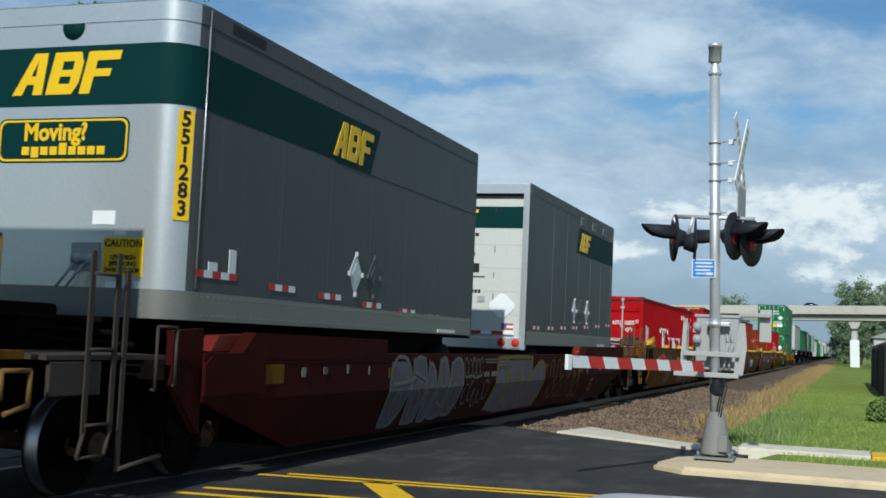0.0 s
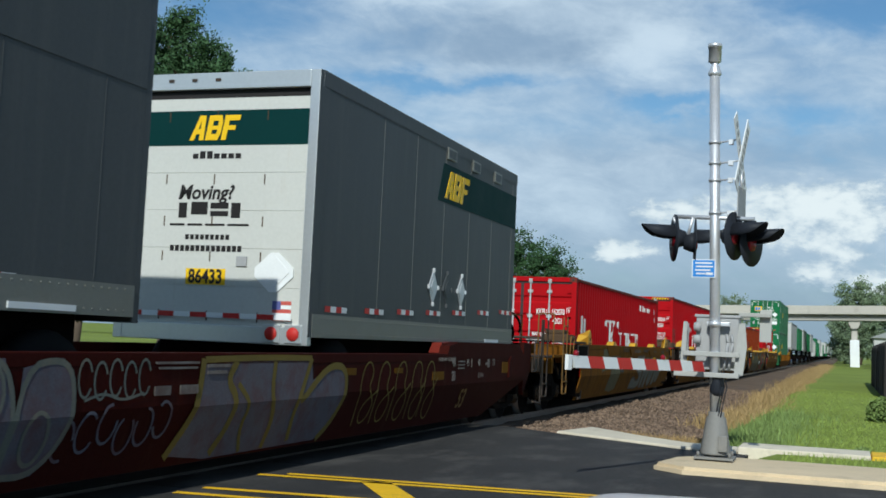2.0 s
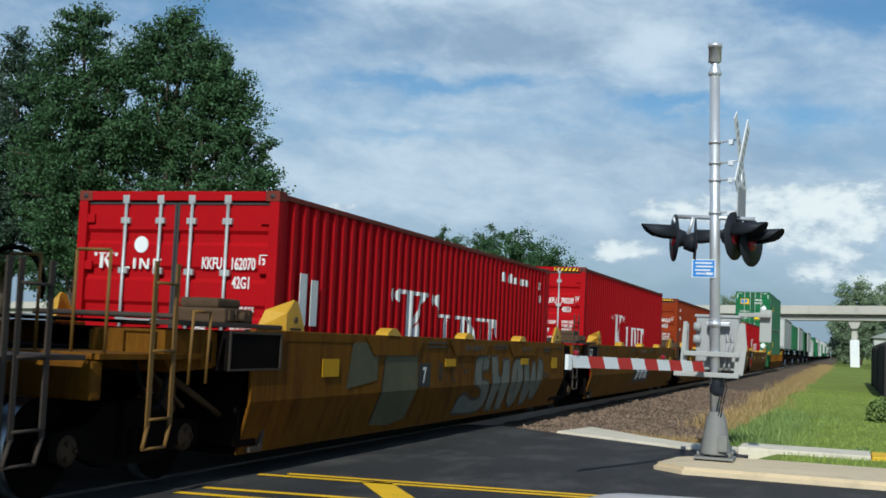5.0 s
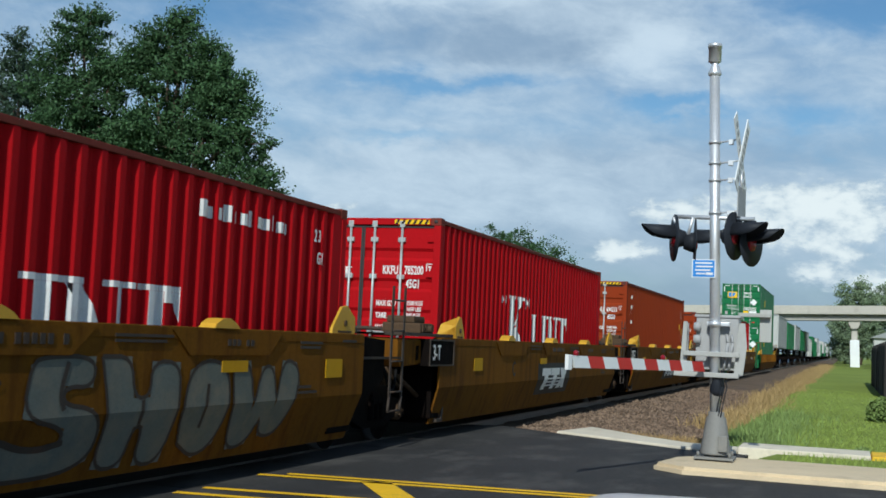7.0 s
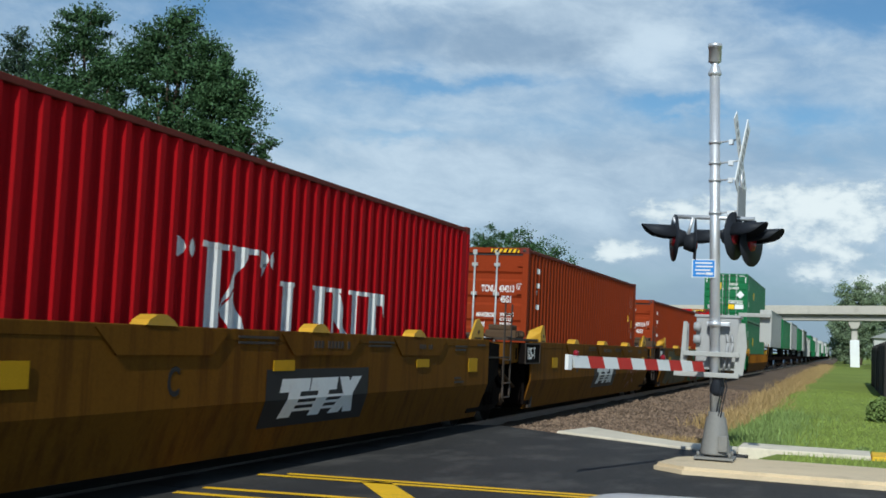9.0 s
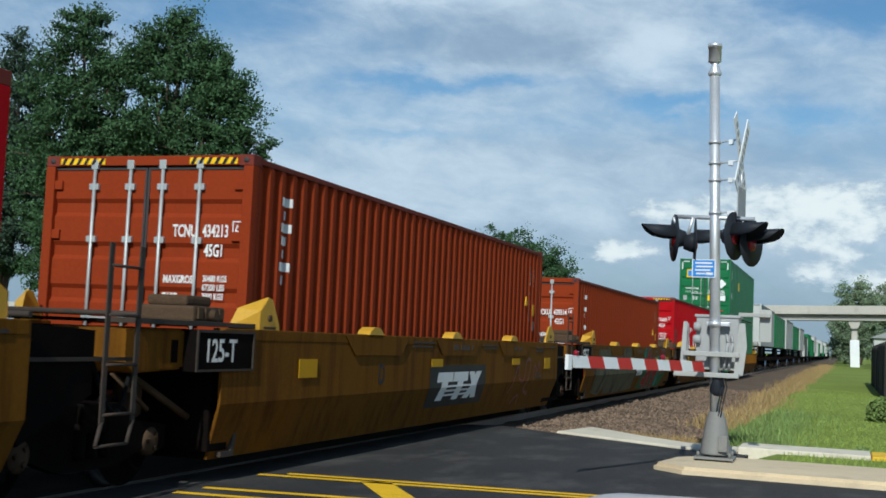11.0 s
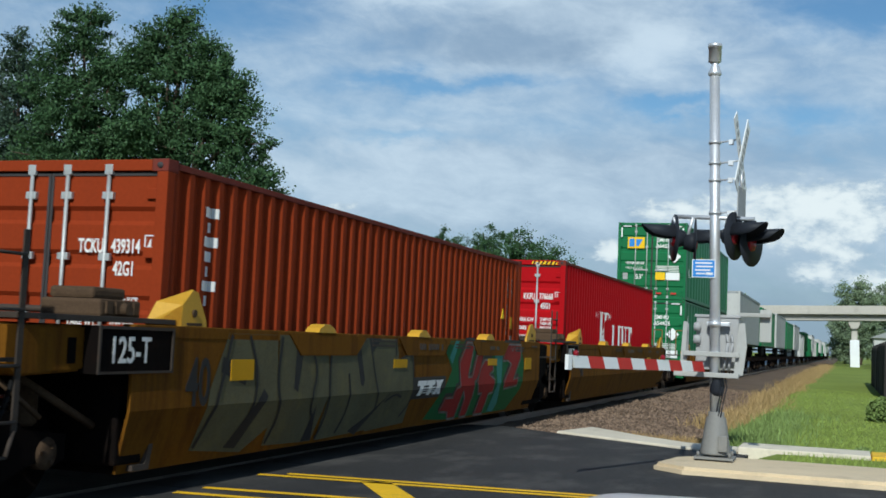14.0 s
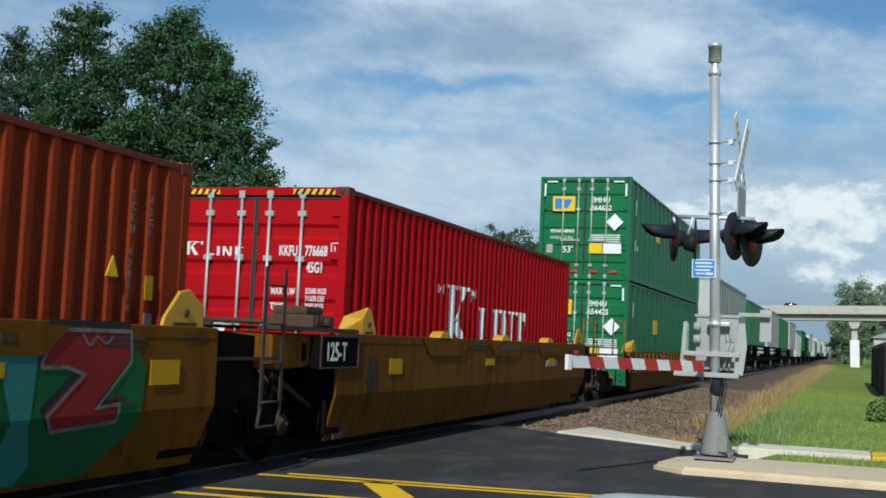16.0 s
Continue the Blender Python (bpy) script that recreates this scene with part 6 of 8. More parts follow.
def guide_cone(parent, y, s, flip, top, mat=None, wide=1.0):
    """Folded yellow container guide on the corner of a well: upright plate with a lopped peak, a wing folded inboard, a boss and a foot."""
    bm = B()
    o = s * (WX - 0.03)
    e = -1 if flip else 1
    prism(bm, [(y, top - 0.02), (y + e * wide * 0.66, top - 0.02), (y + e * wide * 0.63, top + 0.09), (y + e * wide * 0.40, top + 0.32), (y + e * wide * 0.24, top + 0.34), (y, top + 0.20)], "x", min(o, o - s * 0.035), max(o, o - s * 0.035))
    bmesh.ops.bevel(bm, geom=[e_ for e_ in bm.edges if e_.calc_length() > 0.15], offset=0.008, segments=1, affect="EDGES")
    guide = part("container_guide", bm, mat or M_YELCONE, parent, "yellow folded container guide")
    # wing: bent round the outer upright edge and leaning inboard
    bm = B()
    vs = [bm.verts.new(p) for p in ((o, y - e * 0.002, top - 0.02), (o, y - e * 0.002, top + 0.20), (o - s * 0.02, y + e * wide * 0.22, top + 0.335), (o - s * 0.20, y - e * wide * 0.16, top + 0.22), (o - s * 0.24, y - e * wide * 0.30, top + 0.03), (o - s * 0.24, y - e * wide * 0.30, top - 0.02))]
    f = [bm.faces.new((vs[0], vs[1], vs[3], vs[4], vs[5])), bm.faces.new((vs[1], vs[2], vs[3]))]
    bmesh.ops.solidify(bm, geom=f, thickness=0.02)
    bmesh.ops.recalc_face_normals(bm, faces=bm.faces[:])
    part("wing", bm, mat or M_YELCONE, guide)
    bm = B()
    tube(bm, (o + s * 0.001, y + e * wide * 0.30, top + 0.13), (o + s * 0.018, y + e * wide * 0.30, top + 0.13), 0.035, 12)
    box(bm, min(o + s * 0.001, o + s * 0.010), max(o + s * 0.001, o + s * 0.010), min(y + e * wide * 0.12, y + e * wide * 0.5), max(y + e * wide * 0.12, y + e * wide * 0.5), top + 0.02, top + 0.045)
    part("boss", bm, M_GEAR, guide, "rusty pivot boss")
    return guide


def yellow_unit(y0, label, lead=False, tail=False):
    """One well of the articulated car. Local y runs from the front of the well's container."""
    t = thing("well_car", label, "rail car", "yellow well cars")
    top = 1.45
    ya, yb = -0.45, 12.95
    well_side(t, M_YELCAR, ya, yb, top, 0.10)
    # side pockets: folded trapezoid plates and rounded guides along the top
    for k, yy in enumerate((3.50, 6.67, 9.83)):
        for s in (-1, 1):
            bm = B()
            prism(bm, [(yy - 1.04, top - 0.02), (yy + 1.04, top - 0.02), (yy + 0.74, top - 0.24), (yy - 0.74, top - 0.24)], "x", min(s * (WX + 0.001), s * (WX + 0.022)), max(s * (WX + 0.001), s * (WX + 0.022)))
            part("pocket_plate", bm, M_YELCAR, t, "trapezoid stiffening plate")
            bm = B()
            o = s * WX
            yy -= 0.12
            pts = [(yy - 0.24, top + 0.01), (yy - 0.20, top + 0.055), (yy - 0.09, top + 0.10), (yy + 0.05, top + 0.105), (yy + 0.17, top + 0.06), (yy + 0.24, top + 0.01)]
            prism(bm, pts, "x", min(o - s * 0.14, o + s * 0.03), max(o - s * 0.14, o + s * 0.03))
            part("side_guide", bm, M_YELCONE, t, "yellow rounded container guide")
    for s in (-1, 1):
        guide_cone(t, 0.30, s, False, top, wide=0.66)
        guide_cone(t, 12.72, s, True, top)
    # end structure towards the camera: sill, platform, equipment
    for e, base in ((-1, ya), (1, yb)):
        bm = B()
        y_in, y_out = base, base + e * 1.62
        lo, hi = min(y_in, y_out), max(y_in, y_out)
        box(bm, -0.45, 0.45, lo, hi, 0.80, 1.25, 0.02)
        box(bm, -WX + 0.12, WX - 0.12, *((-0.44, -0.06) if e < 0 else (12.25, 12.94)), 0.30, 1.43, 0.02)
        part("draft_sill", bm, M_UNDER, t, "grimy end sill over the bogie, blackened for shade")
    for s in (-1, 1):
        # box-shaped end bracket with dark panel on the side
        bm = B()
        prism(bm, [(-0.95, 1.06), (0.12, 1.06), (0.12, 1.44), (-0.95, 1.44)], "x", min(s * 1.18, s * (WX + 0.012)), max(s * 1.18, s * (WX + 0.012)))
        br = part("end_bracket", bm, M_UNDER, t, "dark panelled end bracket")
        xo = s * (WX + 0.012)
        bm = B()
        for q in (rect(-0.95, 0.12, 1.415, 1.44), rect(-0.95, 0.12, 1.06, 1.08), rect(-0.95, -0.925, 1.081, 1.414), rect(0.095, 0.12, 1.081, 1.414)):
            prism(bm, q, "x", min(xo, xo + s * 0.014), max(xo, xo + s * 0.014))
        part("panel_rim", bm, M_LADDER, br, "worn rim of the panel")
        bm = B()
        prism(bm, [(-1.85, 1.42), (-0.96, 1.44), (-0.96, 1.08), (-1.72, 1.05), (-1.85, 1.16)], "x", min(s * 0.62, s * 1.40), max(s * 0.62, s * 1.40))
        bmesh.ops.bevel(bm, geom=[e_ for e_ in bm.edges if e_.calc_length() > 0.5], offset=0.02, segments=2, affect="EDGES")
        part("end_beam", bm, M_YELCAR, t, "ochre beam across the car end")
        # near-black strip on the beam's face paints a slot's shade
        part("slot_shade", box(B(), min(s * 1.401, s * 1.408), max(s * 1.401, s * 1.408), -1.16, -1.06, 1.14, 1.34), M_UNDER, t, "dark strip for the shade in a beam slot")
        ladder(t, yb + 0.92, s * (WX - 0.01), 0.62, 2.10, M_LADDER, 0.42, 4)
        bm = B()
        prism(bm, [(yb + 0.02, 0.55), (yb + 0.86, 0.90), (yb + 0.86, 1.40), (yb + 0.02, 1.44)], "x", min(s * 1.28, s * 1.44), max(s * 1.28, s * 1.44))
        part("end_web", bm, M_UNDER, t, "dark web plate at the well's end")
        part("web_rail", box(B(), min(s * 1.44, s * 1.47), max(s * 1.44, s * 1.47), yb + 0.02, yb + 1.40, 1.16, 1.19), M_LADDER, t)
    part("crossover_grating", box(B(), -1.15, 1.15, -1.55, -0.50, 1.47, 1.50, 0.004), M_UNDER, t)
    bm = B()
    box(bm, 0.62, 1.22, -0.52, 0.06, 1.505, 1.66, 0.03)
    box(bm, 0.66, 1.10, -0.46, 0.0, 1.66, 1.76, 0.03)
    tube(bm, (0.56, -0.23, 1.58), (1.30, -0.23, 1.58), 0.05, 12)
    for k in range(4):
        box(bm, 1.222, 1.24, -0.46 + 0.13 * k, -0.38 + 0.13 * k, 1.54, 1.64)
    part("brake_box", bm, M_GEAR, t, "weathered brown equipment box")
    for s in (-1, 1):
        part("walk_strip", box(B(), min(s * 1.16, s * 1.46), max(s * 1.16, s * 1.46), -1.75, 0.25, 1.47, 1.515, 0.004), M_LADDER, t, "dark grating strip")
        bm = B()
        tube(bm, (s * 1.05, -1.25, 1.02), (s * 1.20, -0.50, 0.62), 0.035, 8)
        tube(bm, (s * 1.18, -1.70, 1.05), (s * 1.22, -1.20, 0.72), 0.022, 7)
        lathe(bm, [(0.10, 0.0), (0.13, 0.03), (0.13, 0.30), (0.10, 0.33)], (s * 0.82, -0.92, 0.62), "z", 12)
        part("brake_rigging", bm, M_GEAR, t, "rusty brake rods and cylinder")
        bm = B()
        prev = None
        for k in range(11):
            a = math.pi * k / 10
            p = Vector((s * (1.30 + 0.05 * math.sin(a)), -2.15 + 0.55 * k / 10, 1.15 - 0.42 * math.sin(a)))
            if prev is not None:
                tube(bm, prev, p, 0.02, 6)
            prev = p
        part("hose", bm, M_TYRE, t, "sagging black air hose")
        part("step_bracket", prism(B(), [(-0.22, 0.24), (0.02, 0.24), (0.10, 0.60), (0.05, 0.60), (-0.04, 0.29), (-0.22, 0.29)], "x", min(s * 1.36, s * 1.42), max(s * 1.36, s * 1.42)), M_LADDER, t, "bent step bracket")
    part("pipe", tube(B(), (-1.3, -0.20, 1.56), (1.3, -0.20, 1.56), 0.03, 8), M_LADDER, t)
    part("pipe", tube(B(), (-1.3, yb + 0.25, 1.50), (1.3, yb + 0.25, 1.50), 0.025, 8), M_LADDER, t)
    bogie(t, -1.82)
    if lead:
        # outer end of the car: platform, hand rails, ladder, coupler
        for s in (-1, 1):
            part("end_platform", box(B(), min(s * 0.5, s * 1.48), max(s * 0.5, s * 1.48), -2.9, -1.25, 1.17, 1.22, 0.005), M_YELCAR, t, "ochre steel end platform")
            ladder(t, -2.2, s * 1.50, 0.55, 2.0, M_GRABY, 0.34, 3)
            grab(t, [(s * 1.42, -2.75, 1.22), (s * 1.42, -2.75, 2.05), (s * 1.10, -2.75, 2.05), (s * 1.10, -2.75, 1.22)], M_GRABY)
            grab(t, [(s * 0.75, -2.75, 1.22), (s * 0.75, -2.75, 2.0), (s * 0.45, -2.75, 2.0), (s * 0.45, -2.75, 1.22)], M_GRABY)
            grab(t, [(s * 1.50, -1.6, 0.95), (s * 1.52, -1.6, 1.6), (s * 1.52, -1.3, 1.6), (s * 1.50, -1.3, 0.95)], M_GRABY)
        part("coupler", box(B(), -0.12, 0.12, -3.4, -2.7, 0.72, 0.98, 0.04), M_UNDER, t, "rusty knuckle coupler")
        part("end_sill", box(B(), -1.45, 1.45, -2.95, -2.8, 0.85, 1.16, 0.02), M_YELCAR, t)
        bm = B()
        for j in range(14):
            a0, a1 = radians(-20 + 16 * j), radians(-20 + 16 * (j + 1))
            tube(bm, (0.35 + 0.32 * math.cos(a0), -2.6, 1.75 + 0.32 * math.sin(a0)), (0.35 + 0.32 * math.cos(a1), -2.6, 1.75 + 0.32 * math.sin(a1)), 0.025, 6)
        part("hose", bm, M_UNDER, t, "looped black brake hose")
    if tail:
        bogie(t, yb + 1.38)
    # dim yellow reflectors and stencils
    bars(t, "side", WX + 0.012, [(1.15, 1.60, 0.97, 1.17), (5.36, 5.84, 1.05, 1.16), (9.55, 10.05, 1.05, 1.16), (11.85, 12.30, 0.96, 1.17)], M_REFL, "reflector")
    bars(t, "side", WX + 0.0235, [(6.28 + 0.09 * k, 6.34 + 0.09 * k, 1.29, 1.37) for k in (0, 1, 2, 4, 5, 6, 7, 8, 10)] + [(9.62 + 0.09 * k, 9.68 + 0.09 * k, 1.30, 1.36) for k in (0, 1, 2, 4, 5)], M_LADDER, "stencil_bar")
    bars(t, "side", WX + 0.008, [(4.62, 5.45, 1.375, 1.40), (4.62, 5.38, 1.32, 1.345), (11.2, 11.5, 0.86, 0.89), (11.2, 11.65, 0.80, 0.83), (12.3, 12.7, 1.36, 1.39)], M_LADDER, "stencil_bar")
    bars(t, "side", WX + 0.008, [(7.85, 8.7, 1.36, 1.385), (7.85, 8.6, 1.315, 1.34), (11.2, 11.75, 1.33, 1.36), (11.2, 11.7, 1.28, 1.31), (6.35, 7.1, 1.29, 1.37)], M_LADDER)
    return rolls(t, y0, 0.0)


def lower_plate(pts, y0=0.0):
    """Places (y, drop) points on the leaning lower plate, as (x, y, z)."""
    out = []
    for y, z in pts:
        z = max(z, 0.235)
        if z >= 0.75:
            out.append((WX + 0.004, y, z))
        else:
            out.append((WX + 0.004 - 0.17 * (0.75 - z) / 0.53, y, z))
    return out


def spray(t, letters, mat, lift=0.0, name="graffiti", label=""):
    """Sprayed shapes that follow the upper and the leaning lower plate; each letter is a list of (y, z) polygons, cut at the bend."""
    for i, polys in enumerate(letters):
        bm = B()
        for poly in polys:
            ring = [(float(a), float(b)) for a, b in poly]
            for upper in (True, False):
                cut = []
                for (a, b), (c, d) in zip(ring, ring[1:] + ring[:1]):
                    ina, inc = (b >= 0.75) == upper, (d >= 0.75) == upper
                    if ina:
                        cut.append((a, b))
                    if ina != inc:
                        k = (0.75 - b) / (d - b)
                        cut.append((a + k * (c - a), 0.75 + (1e-4 if upper else -1e-4)))
                if len(cut) > 2:
                    bm.faces.new([bm.verts.new((x + lift + 0.0004 * i, y, z)) for x, y, z in lower_plate(cut)])
        bmesh.ops.remove_doubles(bm, verts=bm.verts[:], dist=0.0008)
        bmesh.ops.triangulate(bm, faces=bm.faces[:])
        for f in bm.faces:
            f.normal_update()
            if f.normal.x < 0:
                f.normal_flip()
        part(name, bm, mat, t, label)


def mark_panel(t, y, k=1.0):
    """Black panel with a white block mark and thin bars, as plain shapes."""
    def at(pts):
        return [(y + u * k, 0.765 + v * k) for u, v in pts]
    spray(t, [[at([(0, -0.30), (2.65, -0.30), (2.65, 0.30), (0, 0.30)])]], M_INK, 0.001, "mark_panel", "black panel with white block mark")
    for a in (0.30, 1.02):
        spray(t, [[at([(a, 0.06), (a + 0.70, 0.06), (a + 0.74, 0.20), (a + 0.05, 0.20)])], [at([(a + 0.08, -0.21), (a + 0.36, -0.21), (a + 0.50, 0.06), (a + 0.22, 0.06)])]], M_INKW, 0.004, "white_mark", "white painted block mark")
    spray(t, [[at([(1.62, -0.21), (1.92, -0.21), (2.44, 0.20), (2.16, 0.20)])], [at([(1.80, 0.20), (2.06, 0.20), (2.30, -0.21), (2.04, -0.21)])]], M_INKW, 0.004, "white_mark")
    for j in range(3):
        spray(t, [[at([(0.66, -0.15 + 0.065 * j), (1.95, -0.15 + 0.065 * j), (1.97, -0.12 + 0.065 * j), (0.68, -0.12 + 0.065 * j)])]], M_INKW, 0.007, "white_bar")


def stroke(pts, w, crisp=False):
    """A thick broken line as joined quads in (y, z), mitred at the corners; thin sprayed lines are rounded."""
    if w < 0.1 and not crisp:
        for _ in range(2):
            cut = [pts[0]]
            for (a, b), (c, d) in zip(pts, pts[1:]):
                cut += [(a * 0.75 + c * 0.25, b * 0.75 + d * 0.25), (a * 0.25 + c * 0.75, b * 0.25 + d * 0.75)]
            pts = cut + [pts[-1]]
    n = len(pts)
    dirs = []
    for (a, b), (c, d) in zip(pts, pts[1:]):
        l = math.hypot(c - a, d - b) or 1
        dirs.append(((c - a) / l, (d - b) / l))
    sides = []
    for i, (a, b) in enumerate(pts):
        p, q = dirs[max(0, i - 1)], dirs[min(n - 2, i)]
        u, v = -(p[1] + q[1]), p[0] + q[0]
        l = math.hypot(u, v) or 1
        u, v = u / l, v / l
        k = w / 2 / max(0.45, abs(u * -q[1] + v * q[0]))
        sides.append(((a + u * k, b + v * k), (a - u * k, b - v * k)))
    return [[s0[0], s1[0], s1[1], s0[1]] for s0, s1 in zip(sides, sides[1:])]


def arc(cy, cz, ry, rz, a0, a1, n=9):
    return [(cy + ry * math.cos(radians(a0 + (a1 - a0) * i / n)), cz + rz * math.sin(radians(a0 + (a1 - a0) * i / n))) for i in range(n + 1)]
uf = yellow_unit(YF, "ochre well car with pale sprayed graffiti", lead=True)
ub = yellow_unit(YB, "ochre well car with black mark panel and letter")
uc = yellow_unit(YC, "ochre well car with a large black mark panel")
ue = yellow_unit(YE, "ochre well car covered in dark and red graffiti")
ua = yellow_unit(YA, "brown-ochre well car with stencilled numbers", tail=True)
mark_panel(ub, 5.24)
mark_panel(uc, 5.34)
lettering("C", 0.36, M_INK, ub, on_side(WX + 0.003, 3.42, 0.86), squeeze=0.8, bold=0.006)
lettering("D", 0.36, M_INK, uc, on_side(WX + 0.003, 3.42, 0.86), squeeze=0.8, bold=0.006)
lettering("B", 0.36, M_INK, uf, on_side(WX + 0.003, 5.12, 0.86), squeeze=0.8, bold=0.006)
bm = B()
plate(bm, rect(4.30, 4.76, 0.78, 1.10), "side", WX + 0.002, 0.003)
pl7 = part("stencil_panel", bm, M_INK, uf, "black stencil panel")
lettering("7", 0.30, M_INKW, pl7, on_side(WX + 0.006, 4.44, 0.84), bold=0.006)
for u_, s_ in ((ub, "3-T"), (uc, "125-T"), (ue, "125-T"), (ua, "125-T"), (uf, "")):
    if s_:
        lettering(s_, 0.30, M_INKW, u_, on_side(WX + 0.014, -0.80, 1.15), squeeze=0.8, bold=0.004)
for u_ in (ue, ua):
    lettering("40", 0.60, M_INK, u_, on_side(WX + 0.004, 0.38, 0.765), squeeze=0.7, bold=0.010)


# ---------------------------------------------------------------- the maroon car that carries the trailers
def maroon_car():
    t = thing("well_car", "maroon well car carrying two trailers, tagged with graffiti", "rail car")
    ya, yb, top = 9.35 - 9.0, 30.05 - 9.0, 1.22
    well_side(t, M_MAROON, ya, yb, top, 2.1, 0.17, 0.78, 0.22)
    for a, b, sl in ((ya, ya + 4.45, 1), (yb - 4.4, yb, -1)):
        for s in (-1, 1):
            bm = B()
            pts = [(a, top - 0.05), (b, top - 0.05), (b, top + 0.19), (a + 0.95, top + 0.21), (a + 0.65, top - 0.02)] if sl > 0 else [(a, top - 0.05), (b, top - 0.05), (b - 0.45, top + 0.19), (a + 0.55, top + 0.19), (a + 0.12, top + 0.13)]
            prism(bm, pts, "x", min(s * (WX - 0.14), s * (WX + 0.01)), max(s * (WX - 0.14), s * (WX + 0.01)))
            part("raised_side", bm, M_MAROON, t)
            bm = B()
            yy = a + 0.35 if sl > 0 else a + 0.05
            prism(bm, [(yy, top + 0.02), (yy + 0.55, top + 0.02), (yy + 0.75, top + 0.19), (yy + 0.15, top + 0.17)], "x", min(s * (WX - 0.30), s * (WX - 0.145)), max(s * (WX - 0.30), s * (WX - 0.145)))
            part("corner_guide", bm, M_REDCAR, t, "bright red container guide")
    for e, base in ((-1, ya), (1, yb)):
        for s in (-1, 1):
            # framed end panel
            bm = B()
            y0, y1 = (base - 0.02, base + 1.15) if e < 0 else (base - 1.1, base + 0.02)
            pts = [(y0, 0.84), (y1, 0.84), (y1, 1.20), (y0 + 0.12, 1.20), (y0, 1.12)]
            prism(bm, pts, "x", min(s * WX, s * (WX + 0.03)), max(s * WX, s * (WX + 0.03)))
            part("end_panel", bm, M_MAROON, t)
            bm = B()
            prism(bm, [(base, 0.5), (base + e * 0.5, 0.95), (base + e * 0.5, 1.42), (base, 1.45)], "x", min(s * (WX - 0.1), s * (WX - 0.02)), max(s * (WX - 0.1), s * (WX - 0.02)))
            part("end_gusset", bm, M_MAROON, t)
            # platform, ladder, grab irons, hand rails
            py0 = base + e * 0.62
            yy = sorted((py0, base + e * 2.2))
            bm = B()
            box(bm, min(s * 0.5, s * (WX - 0.02)), max(s * 0.5, s * (WX - 0.02)), yy[0], yy[1], 1.17, 1.21, 0.004)
            box(bm, min(s * (WX - 0.06), s * (WX - 0.02)), max(s * (WX - 0.06), s * (WX - 0.02)), yy[0] + 0.05, yy[1] - 0.9, 0.90, 1.16, 0.01)
            part("end_platform", bm, M_LADDER, t, "worn steel end platform")
            ladder(t, base + e * 1.55 - 0.17, s * (WX - 0.01), 0.55, 2.02 if e < 0 else 1.9, M_LADDER, 0.34, 3)
            grab(t, [(s * WX, base + e * 0.55, 0.95), (s * (WX + 0.04), base + e * 0.55, 0.95), (s * (WX + 0.04), base + e * 0.55, 1.45), (s * (WX + 0.04), base + e * 0.85, 1.45), (s * (WX + 0.04), base + e * 0.85, 0.92), (s * WX, base + e * 0.85, 0.92)], M_LADDER)
            bm = B()
            box(bm, min(s * (WX - 0.02), s * WX), max(s * (WX - 0.02), s * WX), base + e * 1.25 - 0.03, base + e * 1.25 + 0.03, 0.28, 1.9, 0.004)
            tube(bm, (s * WX, base + e * 1.25, 0.30), (s * WX, base + e * 0.65, 0.36), 0.02, 7)
            part("step_post", bm, M_LADDER, t)
        bm = B()
        lo, hi = sorted((base, base + e * 2.3))
        box(bm, -0.45, 0.45, lo, hi, 0.72, 1.15, 0.02)
        box(bm, -WX + 0.15, WX - 0.15, min(base, base + e * 0.3), max(base, base + e * 0.3), 0.5, 1.15, 0.02)
        part("draft_sill", bm, M_UNDER, t)
        bm = B()
        box(bm, -0.12, 0.12, min(base + e * 2.2, base + e * 2.95), max(base + e * 2.2, base + e * 2.95), 0.72, 0.98, 0.04)
        part("coupler", bm, M_UNDER, t, "rusty knuckle coupler")
        # round brake wheel and cylinder gear
        if e > 0:
            bm = B()
            lathe(bm, [(0.26, -0.02), (0.29, 0.0), (0.26, 0.02), (0.23, 0.0)], (0.75, base + e * 0.95, 1.62), "y", 22)
            tube(bm, (0.75, base + e * 0.95, 1.2), (0.75, base + e * 0.95, 1.62), 0.03, 8)
            part("brake_wheel", bm, M_UNDER, t, "dark brake wheel")
        bm = B()
        box(bm, -1.0, 0.2, min(base + e * 0.4, base + e * 1.0), max(base + e * 0.4, base + e * 1.0), 1.22, 1.62, 0.04)
        for k in range(3):
            tube(bm, (-1.1, base + e * (0.5 + 0.25 * k), 1.3 + 0.1 * k), (1.1, base + e * (0.5 + 0.25 * k), 1.28 + 0.1 * k), 0.025, 8)
        part("brake_gear", bm, M_UNDER, t, "dark brake gear on the end platform")
    bogie(t, ya - 0.05)
    bogie(t, yb + 0.05)
    x = WX + 0.013
    lettering("40", 0.20, M_INKD, t, on_side(x, 16.90, 1.05), squeeze=0.8, bold=0.004)
    lettering("20", 0.20, M_INKD, t, on_side(x, 16.90, 0.84), squeeze=0.8, bold=0.004)
    lettering("45", 0.15, M_INKD, t, on_side(x, 17.60, 1.05), squeeze=0.8)
    lettering("48", 0.15, M_INKD, t, on_side(x, 18.18, 1.05), squeeze=0.8)
    lettering("53", 0.15, M_INKD, t, on_side(x, 18.98, 1.05), squeeze=0.8)
    lettering("LOAD LIMIT 163300", 0.07, M_INKD, t, on_side(x, 16.30, 1.13))
    lettering("1 73-4", 0.11, M_INKD, t, on_side(x, 18.2, 0.86))
